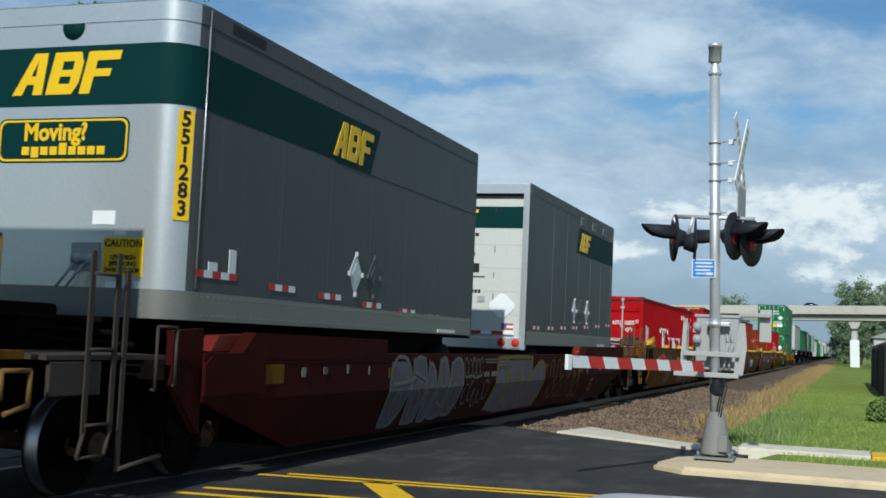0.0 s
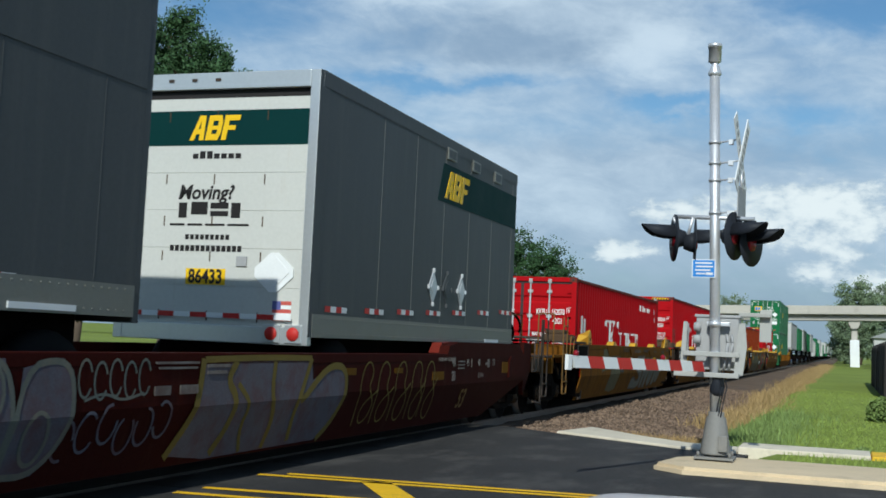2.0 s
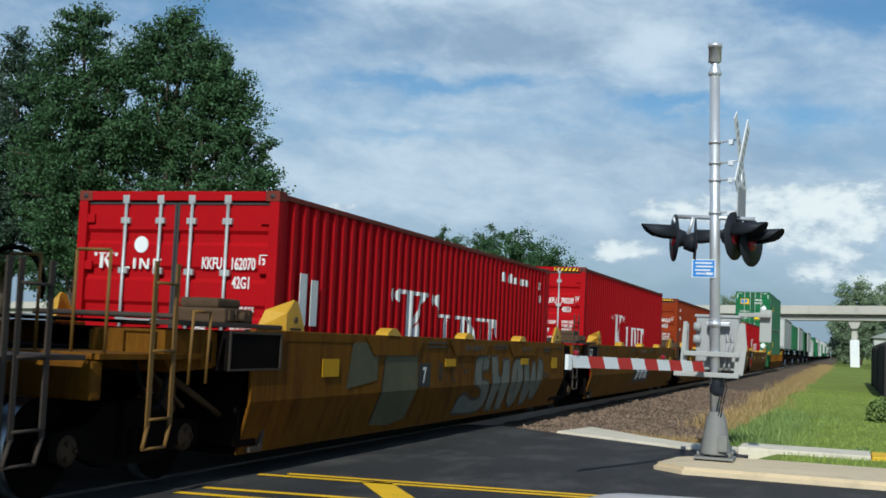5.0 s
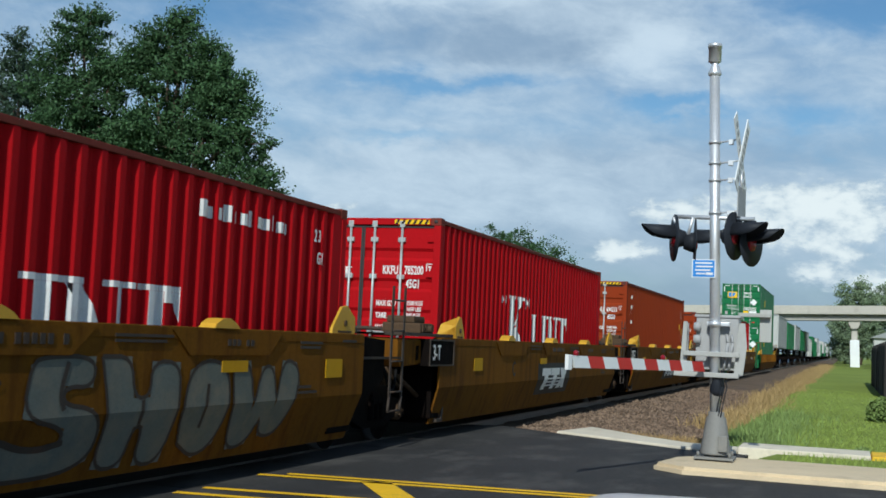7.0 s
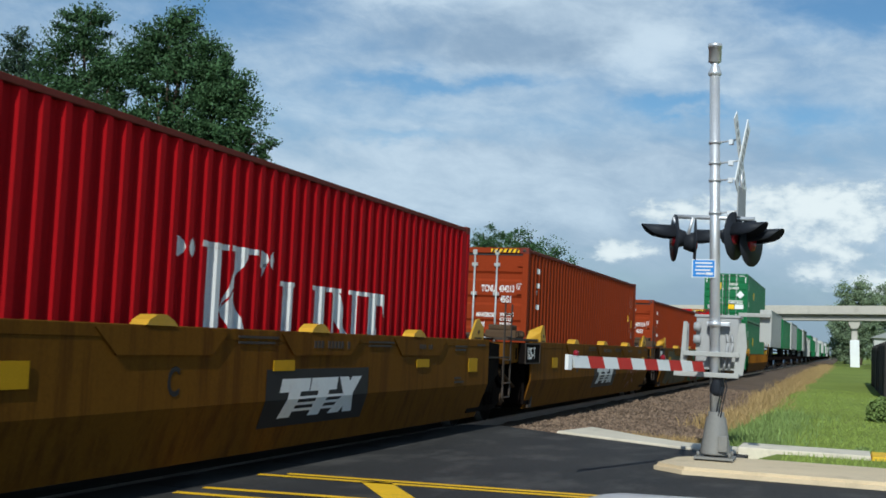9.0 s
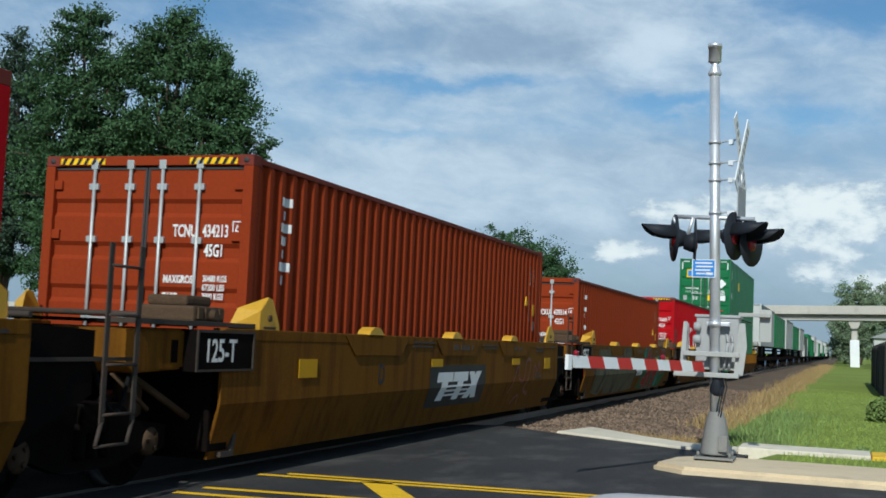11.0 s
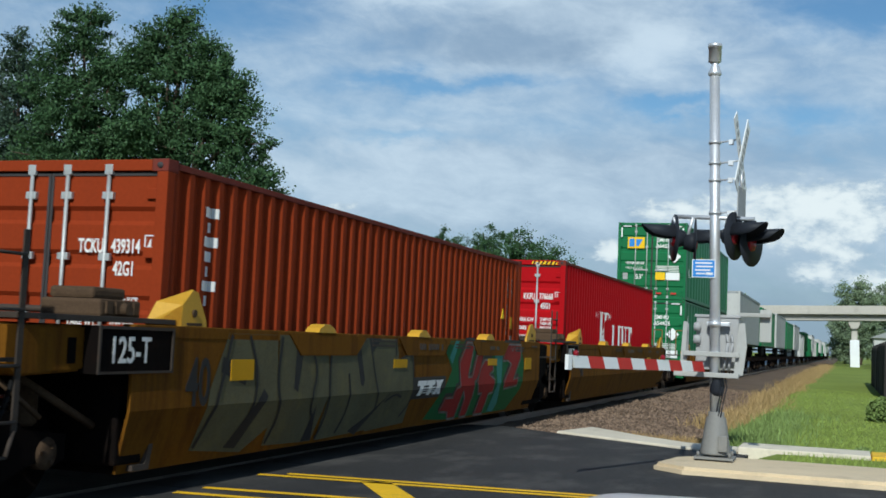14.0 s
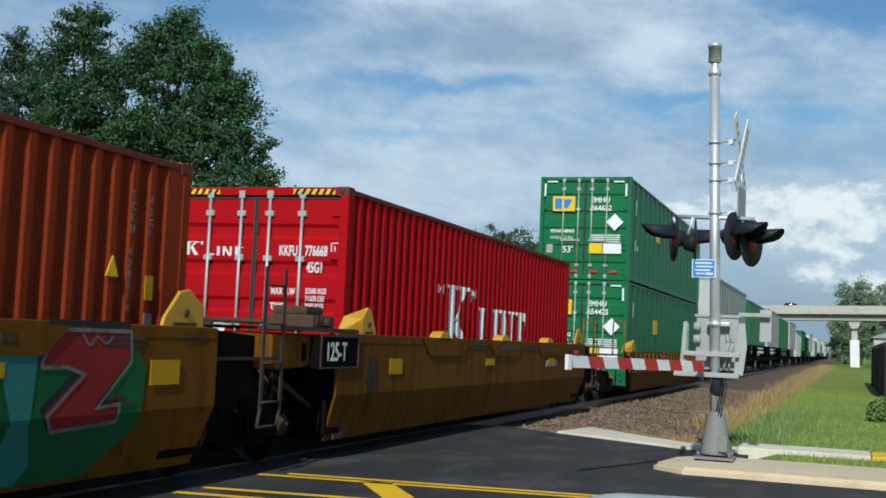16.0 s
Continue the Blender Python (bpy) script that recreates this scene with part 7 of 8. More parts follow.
    bars(t, "side", x, [(17.84, 17.86, 1.03, 1.16), (17.2, 17.5, 1.11, 1.13), (17.2, 17.5, 1.06, 1.08), (17.2, 17.48, 1.01, 1.03), (18.70, 18.8, 1.02, 1.15), (18.58, 18.695, 1.06, 1.10), (2.35, 2.45, 0.98, 1.08), (2.9, 3.0, 1.0, 1.08), (3.55, 3.6, 1.0, 1.1), (4.2, 4.24, 0.98, 1.08), (9.05, 9.75, 1.135, 1.155), (9.1, 9.72, 1.09, 1.11), (9.05, 9.3, 0.87, 0.95), (9.45, 9.75, 0.87, 0.95), (9.9, 10.3, 1.1, 1.13), (9.9, 10.25, 1.04, 1.07)], M_INKD)
    bars(t, "side", WX + 0.001, [(1.25, 1.95, 0.92, 1.12), (4.9, 5.3, 0.92, 1.05), (13.0, 13.35, 0.98, 1.06), (14.6, 14.9, 0.98, 1.05), (16.07, 16.57, 0.86, 0.98), (19.6, 19.95, 0.92, 1.1)], M_REFLD, "reflector")
    big = lettering("53", 0.42, M_GRABY, t, on_side(0, 0, 0), squeeze=0.8, bold=0.006, shear=0.2)
    big.matrix_basis = Matrix.Translation((WX - 0.098, 17.4, 0.42)) @ Matrix.Rotation(radians(17.8), 4, "Y")
    # sprayed pieces: filled violet-grey letters with pale rims, thin red-brown scribble, a bulging piece rimmed in yellow
    piece = ([(4.9, 0.30), (5.0, 1.19), (5.55, 1.20), (5.75, 0.95), (5.68, 0.62), (5.35, 0.28)], [(5.72, 0.30), (5.78, 1.18), (6.28, 1.19), (6.34, 0.84), (6.24, 0.28)], [(6.34, 0.30), (6.40, 1.17), (6.72, 1.00), (6.80, 0.52), (6.66, 0.28)],
             [(6.74, 0.32), (6.86, 1.16), (7.18, 1.19), (7.32, 0.84), (7.26, 0.30)], [(7.30, 0.34), (7.38, 1.12), (7.82, 1.19), (7.98, 1.02), (7.96, 0.60), (7.70, 0.32)])
    spray(t, [[p] for p in piece], M_GRAF_V, 0.002, label="violet-grey sprayed letters")
    spray(t, [stroke(list(p) + [p[0]], 0.05) for p in piece] + [stroke(arc(c, z, 0.14, 0.2, 0, 360, 12), 0.035) for c, z in ((5.3, 0.55), (6.0, 0.55), (6.55, 0.6), (7.05, 0.95), (7.6, 0.60))] + [stroke([(5.05, 0.84), (5.6, 0.86), (5.9, 0.92)], 0.05), stroke([(5.8, 1.0), (6.3, 0.88)], 0.05), stroke([(6.9, 0.55), (7.25, 0.45)], 0.04)], M_GRAF_W, 0.005, label="pale sprayed outlines")
    spray(t, [stroke(arc(8.10 + 0.20 * k, 1.03 - 0.02 * (k % 2), 0.085, 0.15, 20, 330, 10), 0.022) for k in range(5)] + [stroke([(8.1, 0.86), (8.35, 0.92), (8.6, 0.84), (8.9, 0.90)], 0.022)], M_GRAF_W, 0.005, label="thin pale scribble")
    spray(t, [stroke(arc(7.95 + 0.26 * k, 0.56 + 0.05 * (k % 3), 0.12, 0.16, 40 * k, 40 * k + 290, 10), 0.026) for k in range(6)], M_GRAF_V, 0.004, label="thin dull scribble")
    spray(t, [[[(9.48, 0.32), (9.70, 0.62), (9.86, 1.19), (12.10, 1.20), (12.16, 0.94), (12.60, 1.10), (13.00, 1.08), (13.10, 0.88), (12.86, 0.42), (12.55, 0.26), (10.2, 0.24)]]], M_GRAF_V, 0.002, label="violet-grey sprayed patch")
    spray(t, [stroke(pts, w) for pts, w in (([(9.48, 0.30), (9.72, 0.64), (9.80, 0.90), (9.84, 1.18)], 0.09), ([(9.86, 1.17), (11.0, 1.19), (12.10, 1.18)], 0.06), ([(10.46, 1.16), (10.28, 0.98), (10.50, 0.80), (10.44, 0.52), (10.26, 0.28)], 0.09), ([(10.5, 0.94), (10.78, 0.74), (10.70, 0.50), (10.84, 0.26)], 0.06),
              ([(11.25, 1.15), (11.2, 0.82), (11.36, 0.55), (11.3, 0.26)], 0.08), ([(12.10, 1.18), (11.95, 0.92), (11.8, 0.68), (11.86, 0.30)], 0.08), ([(11.9, 0.72), (12.5, 1.08), (12.95, 1.10), (13.10, 0.90), (12.9, 0.46), (12.6, 0.26)], 0.08))], M_GRAF_Y, 0.005, label="yellow sprayed outlines")
    spray(t, [stroke([(c - 0.22, 0.36), (c - 0.27, 0.8), (c - 0.15, 1.08), (c + 0.05, 1.15), (c + 0.17, 1.0), (c + 0.02 * k, 0.8), (c + 0.26, 0.62), (c + 0.18, 0.42 - 0.03 * k), (c - 0.05, 0.36), (c - 0.12, 0.6), (c + 0.3, 0.78 + 0.03 * k)], 0.022) for k, c in enumerate((13.75, 14.3, 14.9, 15.5, 16.0))], M_GRAF_Y, 0.003, label="yellow sprayed loops")
    return rolls(t, 9.0, 0.0)


maroon_car()

# sprayed work on the ochre wells
# first well: five fat pale letters with a dark outline and a long tail
SHOW = ([(6.12, 0.32), (6.20, 0.58), (6.50, 0.64), (6.95, 0.50), (7.30, 0.52), (7.32, 0.66), (6.80, 0.76), (6.86, 1.14), (7.00, 1.20), (7.62, 1.20), (7.60, 0.96), (7.26, 0.98), (7.24, 0.84), (7.62, 0.80), (7.78, 0.62), (7.72, 0.38), (7.30, 0.28)],
        [(7.70, 1.20), (8.10, 1.20), (8.16, 0.86), (8.40, 0.86), (8.40, 1.16), (8.84, 1.15), (8.86, 0.78), (8.80, 0.28), (8.40, 0.28), (8.38, 0.62), (8.24, 0.62), (8.22, 0.28), (7.82, 0.30), (7.84, 0.70)],
        [(9.02, 0.42), (8.92, 0.70), (9.02, 1.08), (9.34, 1.18), (9.68, 1.10), (9.76, 0.74), (9.64, 0.38), (9.34, 0.27)],
        [(9.78, 1.14), (10.12, 1.16), (10.22, 0.66), (10.36, 1.10), (10.62, 1.10), (10.70, 0.68), (10.80, 1.16), (11.12, 1.14), (11.22, 0.92), (11.00, 0.50), (10.80, 0.38), (10.52, 0.40), (10.46, 0.60), (10.30, 0.33), (9.94, 0.30), (9.84, 0.60)])
spray(uf, [[p] for p in SHOW], M_GRAF_W, 0.003, label="pale block graffiti letter")
spray(uf, [stroke(list(p) + [p[0]], 0.035) for p in SHOW] + [stroke(pts, 0.05) for pts in ([(6.20, 0.58), (6.50, 0.64), (6.95, 0.50), (7.35, 0.55)], [(7.28, 1.16), (7.20, 0.92), (7.26, 0.80)], [(9.34, 0.95), (9.30, 0.55)], [(8.30, 0.84), (8.30, 0.64)])], M_LADDER, 0.005, label="dark graffiti outline")
spray(uf, [[[(2.9, 0.34), (3.5, 0.30), (4.1, 0.36), (4.26, 0.80), (4.2, 1.36), (3.1, 1.38), (3.0, 0.9)]], [[(1.85, 0.82), (2.8, 0.9), (2.82, 1.38), (2.0, 1.36)]], [[(3.30, 0.95), (3.75, 0.98), (3.72, 1.20), (3.32, 1.18)]]], M_GRAF_G, 0.002, label="grey-green sprayed patch")
spray(uf, [stroke([(2.88, 0.36), (2.98, 0.9), (3.1, 1.40), (4.2, 1.38)], 0.03), stroke([(5.75, 1.02), (5.72, 0.86), (5.9, 0.82)], 0.03), stroke([(6.2, 1.04), (6.35, 1.0), (6.3, 0.92), (6.55, 1.02)], 0.03)], M_INK, 0.004, label="dark sprayed scribble")
# fourth well: huge grey-green letters edged in black, then a red and teal piece
spray(ue, [[p] for p in ([(0.7, 0.34), (1.7, 0.25), (2.2, 0.5), (2.1, 1.42), (1.1, 1.42), (0.8, 0.9)], [(2.14, 0.28), (3.3, 0.25), (3.45, 0.9), (3.3, 1.42), (2.14, 1.42)], [(3.42, 0.25), (4.9, 0.28), (5.0, 0.9), (4.62, 1.42), (3.42, 1.42)], [(4.86, 0.26), (6.15, 0.30), (6.10, 1.24), (5.55, 1.16), (5.45, 1.42), (4.70, 1.42)])], M_GRAF_G, 0.002, label="grey-green block graffiti")
spray(ue, [[p] for p in ([(4.08, 1.42), (4.22, 1.42), (4.44, 0.92), (4.40, 0.84), (4.32, 0.86)], [(4.50, 1.42), (4.92, 1.42), (4.62, 1.22)], [(4.30, 0.30), (4.70, 0.44), (5.35, 0.74), (4.95, 0.50), (4.55, 0.24)], [(2.55, 1.42), (2.75, 1.42), (2.62, 0.82), (2.52, 0.86)], [(1.32, 0.32), (1.56, 0.30), (1.95, 0.80), (1.85, 0.88)], [(3.05, 0.26), (3.3, 0.26), (3.16, 0.66)], [(1.0, 1.20), (1.5, 1.05), (1.45, 0.92), (0.98, 1.05)])]
      + [stroke(pts, w) for pts, w in (([(4.62, 1.25), (4.78, 0.92), (4.92, 0.70), (4.96, 0.52)], 0.04), ([(3.95, 1.0), (4.05, 0.62), (4.02, 0.45), (3.92, 0.30)], 0.045), ([(5.40, 1.42), (5.45, 1.20)], 0.035), ([(5.55, 1.14), (6.06, 1.26), (6.12, 0.9), (6.14, 0.55), (5.9, 0.40)], 0.035),
      ([(3.45, 1.40), (3.40, 0.9), (3.5, 0.5), (3.4, 0.27)], 0.045), ([(2.2, 1.40), (2.12, 0.9), (2.3, 0.6), (2.18, 0.3)], 0.05), ([(2.9, 1.30), (3.1, 1.05), (2.95, 0.7), (3.2, 0.45)], 0.04), ([(0.75, 0.36), (0.95, 0.8), (1.15, 1.40)], 0.05), ([(1.5, 1.40), (1.72, 1.0), (1.62, 0.6)], 0.045), ([(5.2, 0.62), (5.5, 0.72), (5.75, 0.66)], 0.03))], M_INK, 0.004, label="black graffiti outlines")
spray(ue, [[[(6.95, 0.30), (7.9, 0.25), (11.2, 0.26), (11.75, 0.60), (11.8, 1.10), (11.5, 1.43), (7.6, 1.43), (7.45, 1.25), (7.75, 1.0), (7.4, 0.7)]]], M_GRAF_E, 0.002, label="green sprayed background")
mark_panel(ue, 6.15, 0.5)
KEZ = ([(7.52, 0.40), (7.62, 0.60), (7.96, 0.60), (8.00, 0.74), (8.16, 0.76), (8.06, 1.12), (8.40, 1.43), (8.80, 1.43), (8.62, 1.10), (8.52, 0.90), (8.72, 0.90), (8.92, 1.22), (9.22, 1.40), (9.40, 1.40), (9.22, 1.10), (9.00, 0.86), (8.86, 0.80), (8.95, 0.60), (8.92, 0.27), (8.60, 0.27), (8.56, 0.56), (8.40, 0.68), (8.36, 0.27), (8.02, 0.27), (7.92, 0.38)],
       [(9.02, 0.80), (9.10, 1.00), (9.36, 1.16), (9.78, 1.16), (9.86, 0.98), (9.64, 0.92), (9.96, 0.84), (10.02, 0.62), (9.80, 0.60), (9.78, 0.27), (9.34, 0.27), (9.40, 0.62), (9.20, 0.62)],
       [(10.42, 1.14), (10.56, 1.42), (11.52, 1.42), (11.55, 1.18), (11.12, 0.82), (11.42, 0.84), (11.40, 0.70), (10.62, 0.66), (10.52, 0.78), (10.94, 1.08), (10.72, 1.14)])
spray(ue, [[p] for p in KEZ], M_GRAF_R, 0.004, label="red graffiti letter")
spray(ue, [[[(9.80, 1.34), (9.86, 1.43), (10.58, 1.43), (10.40, 1.18), (10.36, 0.70), (10.52, 0.40), (10.40, 0.26), (10.06, 0.28), (10.16, 0.72), (10.02, 1.10)]], [[(7.60, 1.18), (7.86, 1.43), (8.04, 1.43), (7.74, 1.08)]]], M_GRAF_T, 0.007, label="teal graffiti bar")
spray(ue, [stroke([(a + 0.02, b - 0.02) for a, b in p] + [(p[0][0] + 0.02, p[0][1] - 0.02)], 0.030, True) for p in KEZ] + [stroke(pts, 0.02) for pts in ([(8.64, 1.40), (8.8, 1.32), (8.95, 1.40), (9.05, 1.34)], [(9.5, 1.40), (9.55, 1.26), (9.68, 1.38), (9.72, 1.24), (9.8, 1.30)], [(10.9, 1.38), (11.0, 1.26), (11.08, 1.38), (11.2, 1.28), (11.3, 1.36)])], M_INKD, 0.009, label="white graffiti outline")
spray(ue, [stroke([(a - 0.03, b + 0.03) for a, b in p] + [(p[0][0] - 0.03, p[0][1] + 0.03)], 0.05, True) for p in KEZ], M_INK, 0.0035, label="black graffiti shadow")
spray(uc, [stroke([(9.55, 0.55), (9.9, 0.95), (10.15, 1.15), (10.0, 0.80), (10.45, 0.72), (10.5, 1.12), (10.9, 1.16), (10.75, 0.80), (10.45, 0.60), (10.9, 0.50)], 0.06), stroke([(11.05, 0.72), (11.15, 1.12), (11.3, 0.85), (11.5, 1.15), (11.55, 0.80)], 0.05), stroke([(9.9, 0.35), (10.3, 0.55), (10.35, 0.32)], 0.05)], M_REDCAR, 0.002, label="faded red scribble")
lettering("DTTX 74309 T", 0.17, M_INKW, ua, on_side(WX + 0.003, 9.4, 1.0), squeeze=0.8, bold=0.003)


# ---------------------------------------------------------------- cars further down the train
def stack_car(y0):
    t = thing("well_car", "brown ribbed well car carrying two stacked containers", "rail car")
    well_side(t, M_YELCAR, -0.6, 17.0, 1.30, 1.2)
    for k in range(22):
        part("side_rib", box(B(), WX + 0.001, WX + 0.05, 0.2 + k * 0.75, 0.28 + k * 0.75, 0.76, 1.28), M_YELCAR, t)
    for e, base in ((-1, -0.6), (1, 17.0)):
        lo, hi = sorted((base, base + e * 2.4))
        part("draft_sill", box(B(), -0.6, 0.6, lo, hi, 0.75, 1.2, 0.02), M_UNDER, t)
        part("end_platform", box(B(), -1.3, 1.3, *sorted((base + e * 0.6, base + e * 2.2)), 1.2, 1.24), M_LADDER, t)
        for x in (-1.2, -0.4, 0.4, 1.2):
            grab(t, [(x, base + e * 0.9, 1.24), (x, base + e * 0.9, 2.1), (x + 0.3, base + e * 0.9, 2.1), (x + 0.3, base + e * 0.9, 1.24)], M_GRABY, 0.02)
        for s in (-1, 1):
            guide_cone(t, base + (0.4 if e < 0 else -0.4), s, e > 0, 1.30)
        bogie(t, base + e * 1.3)
    return rolls(t, y0, 0.0)


stack_car(YG)


def flat_car(y0, length):
    t = thing("flat_car", "dark skeletal flat car on the train", "rail car", "flat cars")
    bm = B()
    box(bm, -0.5, 0.5, -0.3, length + 0.3, 0.78, 1.10, 0.02)
    for k in range(5):
        yy = 0.5 + k * (length - 1) / 4
        box(bm, -1.45, 1.45, yy - 0.2, yy + 0.2, 0.85, 1.10, 0.02)
    part("centre_sill", bm, M_UNDER, t)
    part("hitch", box(B(), -0.5, 0.5, 1.0, 1.6, 1.10, 1.32, 0.03), M_UNDER, t)
    bogie(t, 1.2)
    bogie(t, length - 1.2)
    return rolls(t, y0, 0.0)


def far_load(y0, length, z0, height, side, end, label, ribs=True, skirts=False):
    """Trailer or container far down the train: framed box with posts, rails and door leaves; a trailer also has wheels."""
    kind = "freight_trailer" if skirts else "shipping_container"
    t = thing(kind, label, "trailer" if skirts else "shipping container", "loads down the train")
    w = 1.295
    part("body", box(B(), -w, w, 0.05, length, 0, height, 0.03), side, t)
    for s in (-1, 1):
        part("door", box(B(), min(s * 0.02, s * (w - 0.1)), max(s * 0.02, s * (w - 0.1)), 0.0, 0.049, 0.15, height - 0.15, 0.006), end, t)
        part("corner_post", box(B(), min(s * (w - 0.09), s * (w + 0.012)), max(s * (w - 0.09), s * (w + 0.012)), -0.01, 0.16, 0, height + 0.01, 0.006), end if skirts else side, t)
    part("top_rail", box(B(), w + 0.001, w + 0.025, 0.2, length - 0.05, height - 0.14, height - 0.01), side, t)
    if ribs:
        bm = B()
        for k in range(int(length / 1.2)):
            box(bm, w + 0.001, w + 0.02, 0.5 + 1.2 * k, 0.56 + 1.2 * k, 0.05, height - 0.15)
        part("ribs", bm, side, t)
    if skirts:
        for yy in (2.2, 3.5):
            bm = B()
            for x in (-1.08, 1.08):
                lathe(bm, [(0.28, -0.15), (0.5, -0.14), (0.5, 0.14), (0.28, 0.15)], (x, yy, -0.30 + 0.02), "x", 18)
            tube(bm, (-1.0, yy, -0.28), (1.0, yy, -0.28), 0.06, 8)
            part("axle", bm, M_TYRE, t)
        part("landing_leg", box(B(), 0.6, 0.75, length - 2.9, length - 2.75, -0.79, 0.0), M_UNDER, t)
        part("landing_leg", box(B(), -0.75, -0.6, length - 2.9, length - 2.75, -0.79, 0.0), M_UNDER, t)
    return rolls(t, y0, z0)


SIDES = {"g": M_FRAMEG, "w": M_FRAMEW, "e": M_CGREEN, "r": M_CRED}
y = 142.5
for i, (kind, c) in enumerate((("t", "g"), ("t", "e"), ("t", "g"), ("t", "e"), ("t", "g"), ("c", "w"), ("t", "e"), ("c", "e"), ("t", "g"), ("c", "w"), ("c", "e"), ("t", "w"), ("t", "g"), ("c", "e"), ("t", "w"), ("t", "g"), ("c", "w"), ("t", "e"), ("t", "g"), ("t", "w"))):
    words = {"g": "grey", "w": "white", "e": "green", "r": "red"}[c]
    flat_car(y, 17.2)
    if kind == "t":
        hgt = 2.95 if c != "e" else 2.75
        far_load(y + 0.4, 16.1, 1.90, hgt, SIDES[c], M_FRAMEW if c != "e" else M_CGREEN, "%s long trailer riding on a flat car" % words, True, True)
    else:
        far_load(y + 0.4, 16.1, 1.11, 2.9, SIDES[c], SIDES[c], "%s long container riding on a flat car" % words)
    y += 18.4

# car ahead of the maroon car: its trailing end shows for a moment
lead = thing("well_car", "dark end of the car ahead with yellow grab irons", "rail car")
part("draft_sill", box(B(), -0.5, 0.5, 0.2, 5.4, 0.75, 1.2, 0.02), M_UNDER, lead)
for s in (-1, 1):
    part("end_platform", box(B(), min(s * 0.5, s * 1.5), max(s * 0.5, s * 1.5), 3.6, 5.0, 1.18, 1.24), M_YELCAR, lead)
    ladder(lead, 4.2, s * 1.5, 0.55, 2.0, M_GRABY, 0.34, 3)
    grab(lead, [(s * 1.52, 4.75, 0.9), (s * 1.52, 4.75, 1.1), (s * 1.52, 5.05, 1.1), (s * 1.52, 5.05, 0.85), (s * 1.52, 4.8, 0.8)], M_GRABY, 0.02)
    grab(lead, [(s * 1.3, 4.6, 1.24), (s * 1.3, 4.6, 2.15), (s * 1.3, 4.9, 2.05), (s * 1.3, 4.9, 1.24)], M_GRABY, 0.02)
well_side(lead, M_YELCAR, -9.0, 2.6, 1.45, 1.0)
bogie(lead, 3.6)
rolls(lead, 1.9, 0.0)


# ---------------------------------------------------------------- road vehicles
def road_car(name, label, paint, m, keyed=False):
    """Saloon car: lofted body with glass band, wheels."""
    t = thing(name, label, "car", at=m)
    # length along x, cross-sections of the body: (x, half width, sill, shoulder, roof, half roof width)
    def loft(rows, mat, nm, lab=""):
        bm = B()
        rings = []
        for x, pts in rows:
            rings.append([bm.verts.new((x, yy, zz)) for yy, zz in pts])
        for a, b in zip(rings, rings[1:]):
            for i in range(len(a)):
                j = (i + 1) % len(a)
                f = bm.faces.new((a[i], a[j], b[j], b[i]))
                f.smooth = True
        bm.faces.new(rings[0][::-1])
        bm.faces.new(rings[-1])
        bmesh.ops.recalc_face_normals(bm, faces=bm.faces[:])
        return part(nm, bm, mat, t, lab)

    def sec(w, lo, sh, top):
        return [(-w * 0.94, lo), (-w, lo + 0.15), (-w, sh - 0.12), (-w * 0.95, sh), (-w * 0.72, top), (-w * 0.3, top + 0.035), (w * 0.3, top + 0.035), (w * 0.72, top), (w * 0.95, sh), (w, sh - 0.12), (w, lo + 0.15), (w * 0.94, lo)]
    loft([(-2.32, sec(0.70, 0.35, 0.60, 0.64)), (-2.24, sec(0.80, 0.26, 0.72, 0.79)), (-2.05, sec(0.86, 0.22, 0.78, 0.845)), (-1.0, sec(0.91, 0.2, 0.80, 0.865)), (-0.6, sec(0.92, 0.2, 0.86, 0.90)), (0, sec(0.92, 0.2, 0.92, 0.95)), (1.5, sec(0.91, 0.2, 0.94, 1.0)), (2.2, sec(0.85, 0.26, 0.90, 1.0)), (2.32, sec(0.76, 0.38, 0.8, 0.9))], paint, "body")

    def cab(w, sh, top, k):
        return [(-w, sh), (-w * k, top - 0.06), (-w * k * 0.85, top), (w * k * 0.85, top), (w * k, top - 0.06), (w, sh)]
    loft([(-0.72, cab(0.82, 0.86, 0.92, 0.95)), (0.05, cab(0.84, 0.93, 1.40, 0.74)), (0.9, cab(0.84, 0.93, 1.42, 0.74)), (1.85, cab(0.8, 0.94, 1.0, 0.9))], M_GLASS, "glasshouse", "dark tinted glass")
    part("roof_panel", box(B(), 0.06, 0.95, -0.62, 0.62, 1.415, 1.44, 0.012), paint, t)
    for x in (-1.4, 1.42):
        for s in (-1, 1):
            bm = B()
            lathe(bm, [(0.18, -0.1), (0.3, -0.11), (0.33, -0.06), (0.33, 0.06), (0.3, 0.11), (0.18, 0.1)], (x, s * 0.84, 0.33), "y", 24)
            wh = part("wheel", bm, M_TYRE, t)
            bm = B()
            lathe(bm, [(0.0005, s * 0.07), (0.17, s * 0.09), (0.2, s * 0.06)], (x, s * 0.84, 0.33), "y", 16)
            part("rim", bm, M_GALV, wh)
    return t


def sedan_hood():
    """White vehicle standing on the road, its bonnet just in view."""
    t = road_car("parked_car", "white car waiting on the blacktop, bonnet in view", M_CARWHITE, pose(HOOD_X, HOOD_Y, 0, 0, 0, HOOD_R))
    return t


HOOD_X, HOOD_Y, HOOD_R = 6.95, 4.35, 0.0
sedan_hood()
def on_deck(x):
    """A place on the sloping bridge deck."""
    return pose(x, 176, 7.375 + 0.0279 * x, 0, -1.6, 0)


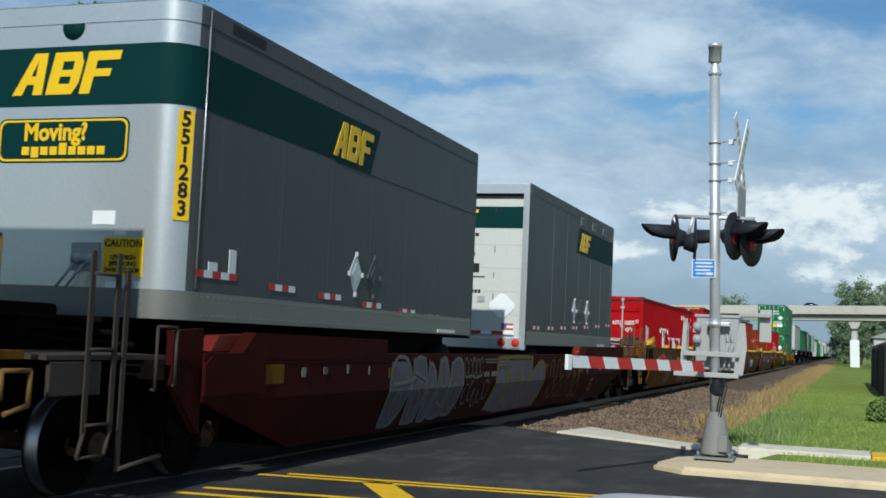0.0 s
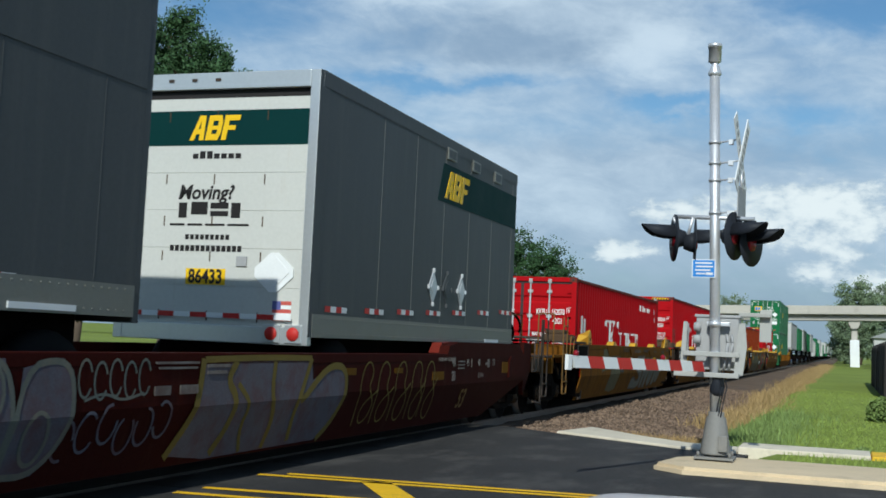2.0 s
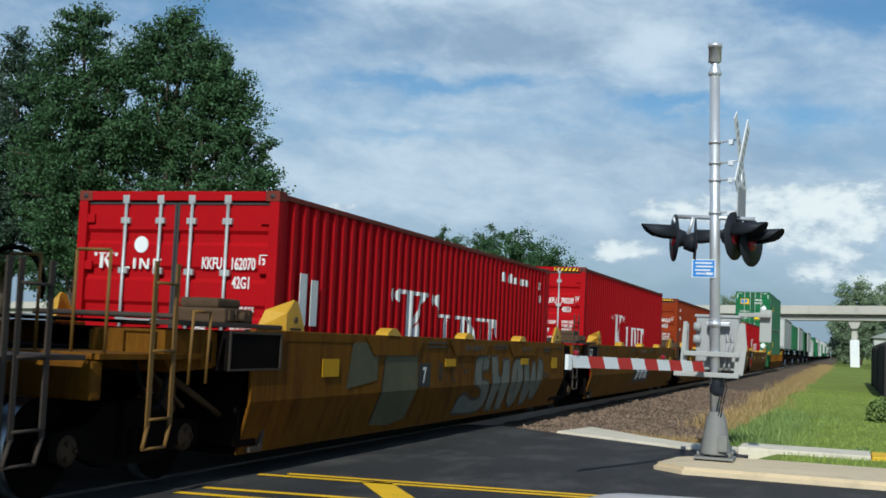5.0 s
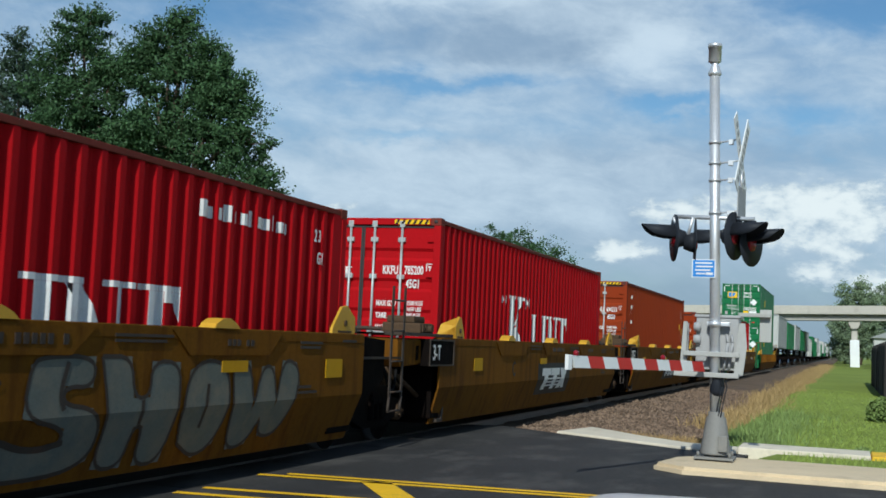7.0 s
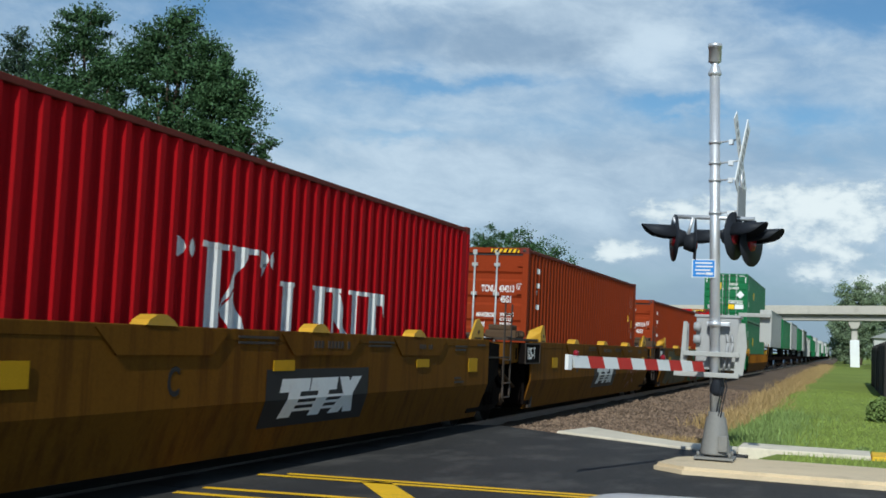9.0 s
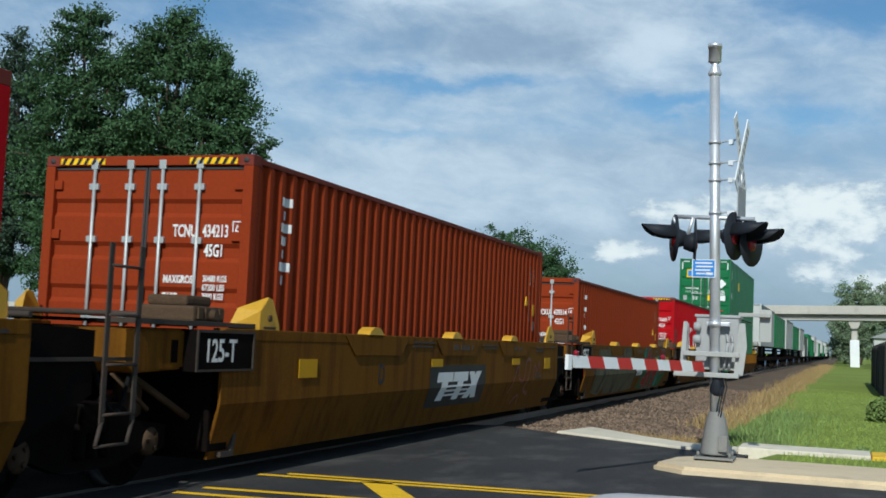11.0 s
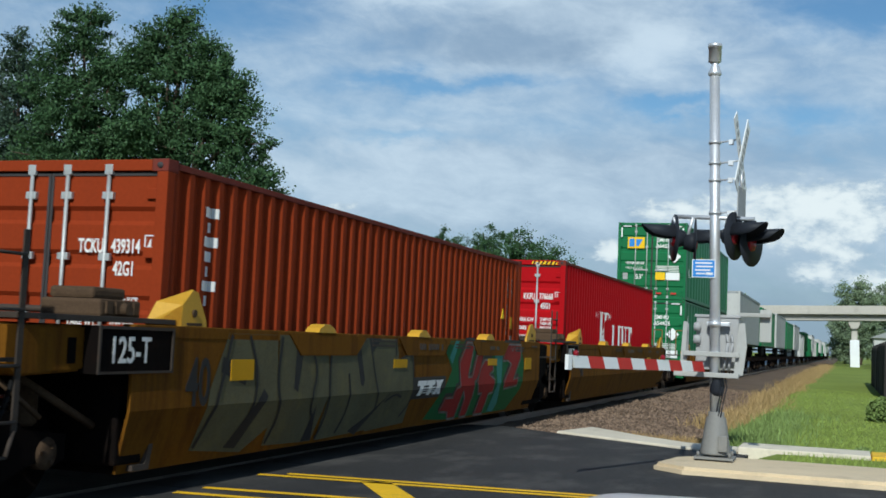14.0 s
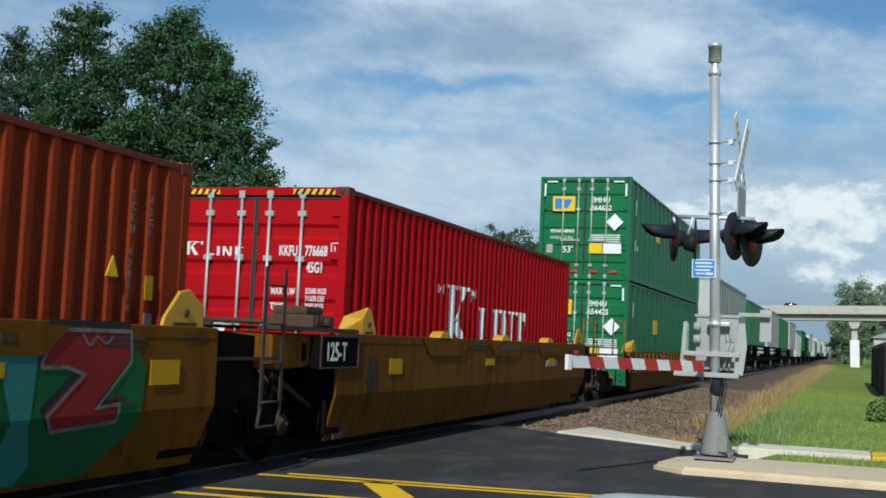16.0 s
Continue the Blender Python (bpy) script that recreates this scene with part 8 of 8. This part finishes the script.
CROSSERS = [(road_car("passing_car", label, paint, on_deck(x0)), x0, v) for label, paint, x0, v in (
    ("dark car driving over the distant road bridge", M_CARDARK, 0.3, -14.0),
    ("white car driving over the distant road bridge", M_CARWHITE, 49.6, -13.5),
    ("white car following over the distant road bridge", M_CARWHITE, 210.0, -13.28))]


def light_pole():
    t = thing("street_lamp", "thin tall street lamp in the distance", "street lamp", at=pose(-42, 190, -0.3))
    part("pole", tube(B(), (0, 0, 0), (0, 0, 15), 0.16, 10, 0.09), M_GALV, t)
    part("head", box(B(), -1.2, 0.1, -0.15, 0.15, 14.9, 15.05, 0.03), M_GALV, t)


light_pole()


def fence():
    t = thing("timber_fence", "dark timber fence at the edge of the lawn", "fence")
    for k in range(26):
        part("board", box(B(), 7.12 + random.uniform(-0.02, 0.02), 7.20, 46 + k * 0.9, 46.86 + k * 0.9, -0.2, 1.95 + random.uniform(-0.05, 0.05)), M_FENCE, t)
    for k in range(9):
        part("post", box(B(), 7.21, 7.33, 46 + k * 2.9, 46.12 + k * 2.9, -0.2, 2.1), M_FENCE, t)


fence()


def bush(x, y, r, seed, mat=M_WEED, n=3500, z=0.0):
    rng = np.random.default_rng(seed)
    d = rng.normal(0, 1, (n, 3))
    d /= np.linalg.norm(d, axis=1)[:, None]
    pos = d * (r * rng.random(n) ** 0.35)[:, None] * np.array([1, 1, 0.75]) + np.array([0, 0, r * 0.55])
    pos[:, 2] = np.abs(pos[:, 2])
    a = rng.normal(0, 1, (n, 3))
    b = np.cross(a, rng.normal(0, 1, (n, 3)))
    a /= np.linalg.norm(a, axis=1)[:, None]
    b /= np.linalg.norm(b, axis=1)[:, None]
    s = 0.05 * r + 0.03
    v = np.stack([pos - a * s, pos + b * s * 0.6, pos + a * s, pos - b * s * 0.6], 1).reshape(-1, 3)
    t = thing("bush", "dark green leafy bush on the lawn", "bush", at=pose(x, y, z))
    me = bpy.data.meshes.new("foliage")
    me.from_pydata(v.tolist(), [], np.arange(4 * n).reshape(-1, 4).tolist())
    me.materials.append(mat)
    o = new("foliage", me)
    o.parent = t
    part("stem", tube(B(), (0, 0, -0.15), (0, 0, r * 0.6), 0.03, 7, 0.015), M_BARK, t)


bush(6.75, 29.5, 0.50, 51, z=-0.1)
bush(6.05, 18.9, 0.14, 52, n=700, z=-0.08)


def shed():
    t = thing("house", "small white building far behind the fence", "house", at=pose(13.0, 152, -0.2))
    part("wall", box(B(), -4, 4, 0, 8, 0, 4.0), M_FRAMEW, t)
    part("roof", prism(B(), [(-4.5, 4.0), (4.5, 4.0), (0, 5.8)], "y", -0.4, 8.4), M_FRAMEG, t)
    part("window", box(B(), -2.6, -1.4, -0.05, 0.0, 1.2, 2.6), M_GLASS, t)
    part("window", box(B(), 1.2, 2.4, -0.05, 0.0, 1.2, 2.6), M_GLASS, t)


shed()


# ---------------------------------------------------------------- all that moves
def motions():
    step = [0.25 * k for k in range(65)]
    for ob, x, y0, z in MOVERS:
        walk(ob, [(t, pose(x, y0 - travel(t), z)) for t in step])
    fine = [0.1 * k for k in range(161)]
    for ob, y in WHEELS:
        if ob.parent.matrix_basis.translation.y > 125:
            continue
        walk(ob, [(t, pose(0, y, 0.42, math.degrees(travel(t) / 0.42))) for t in fine])
    for ob, x0, v in CROSSERS:
        walk(ob, [(t, on_deck(x0 + v * t)) for t in step])


motions()
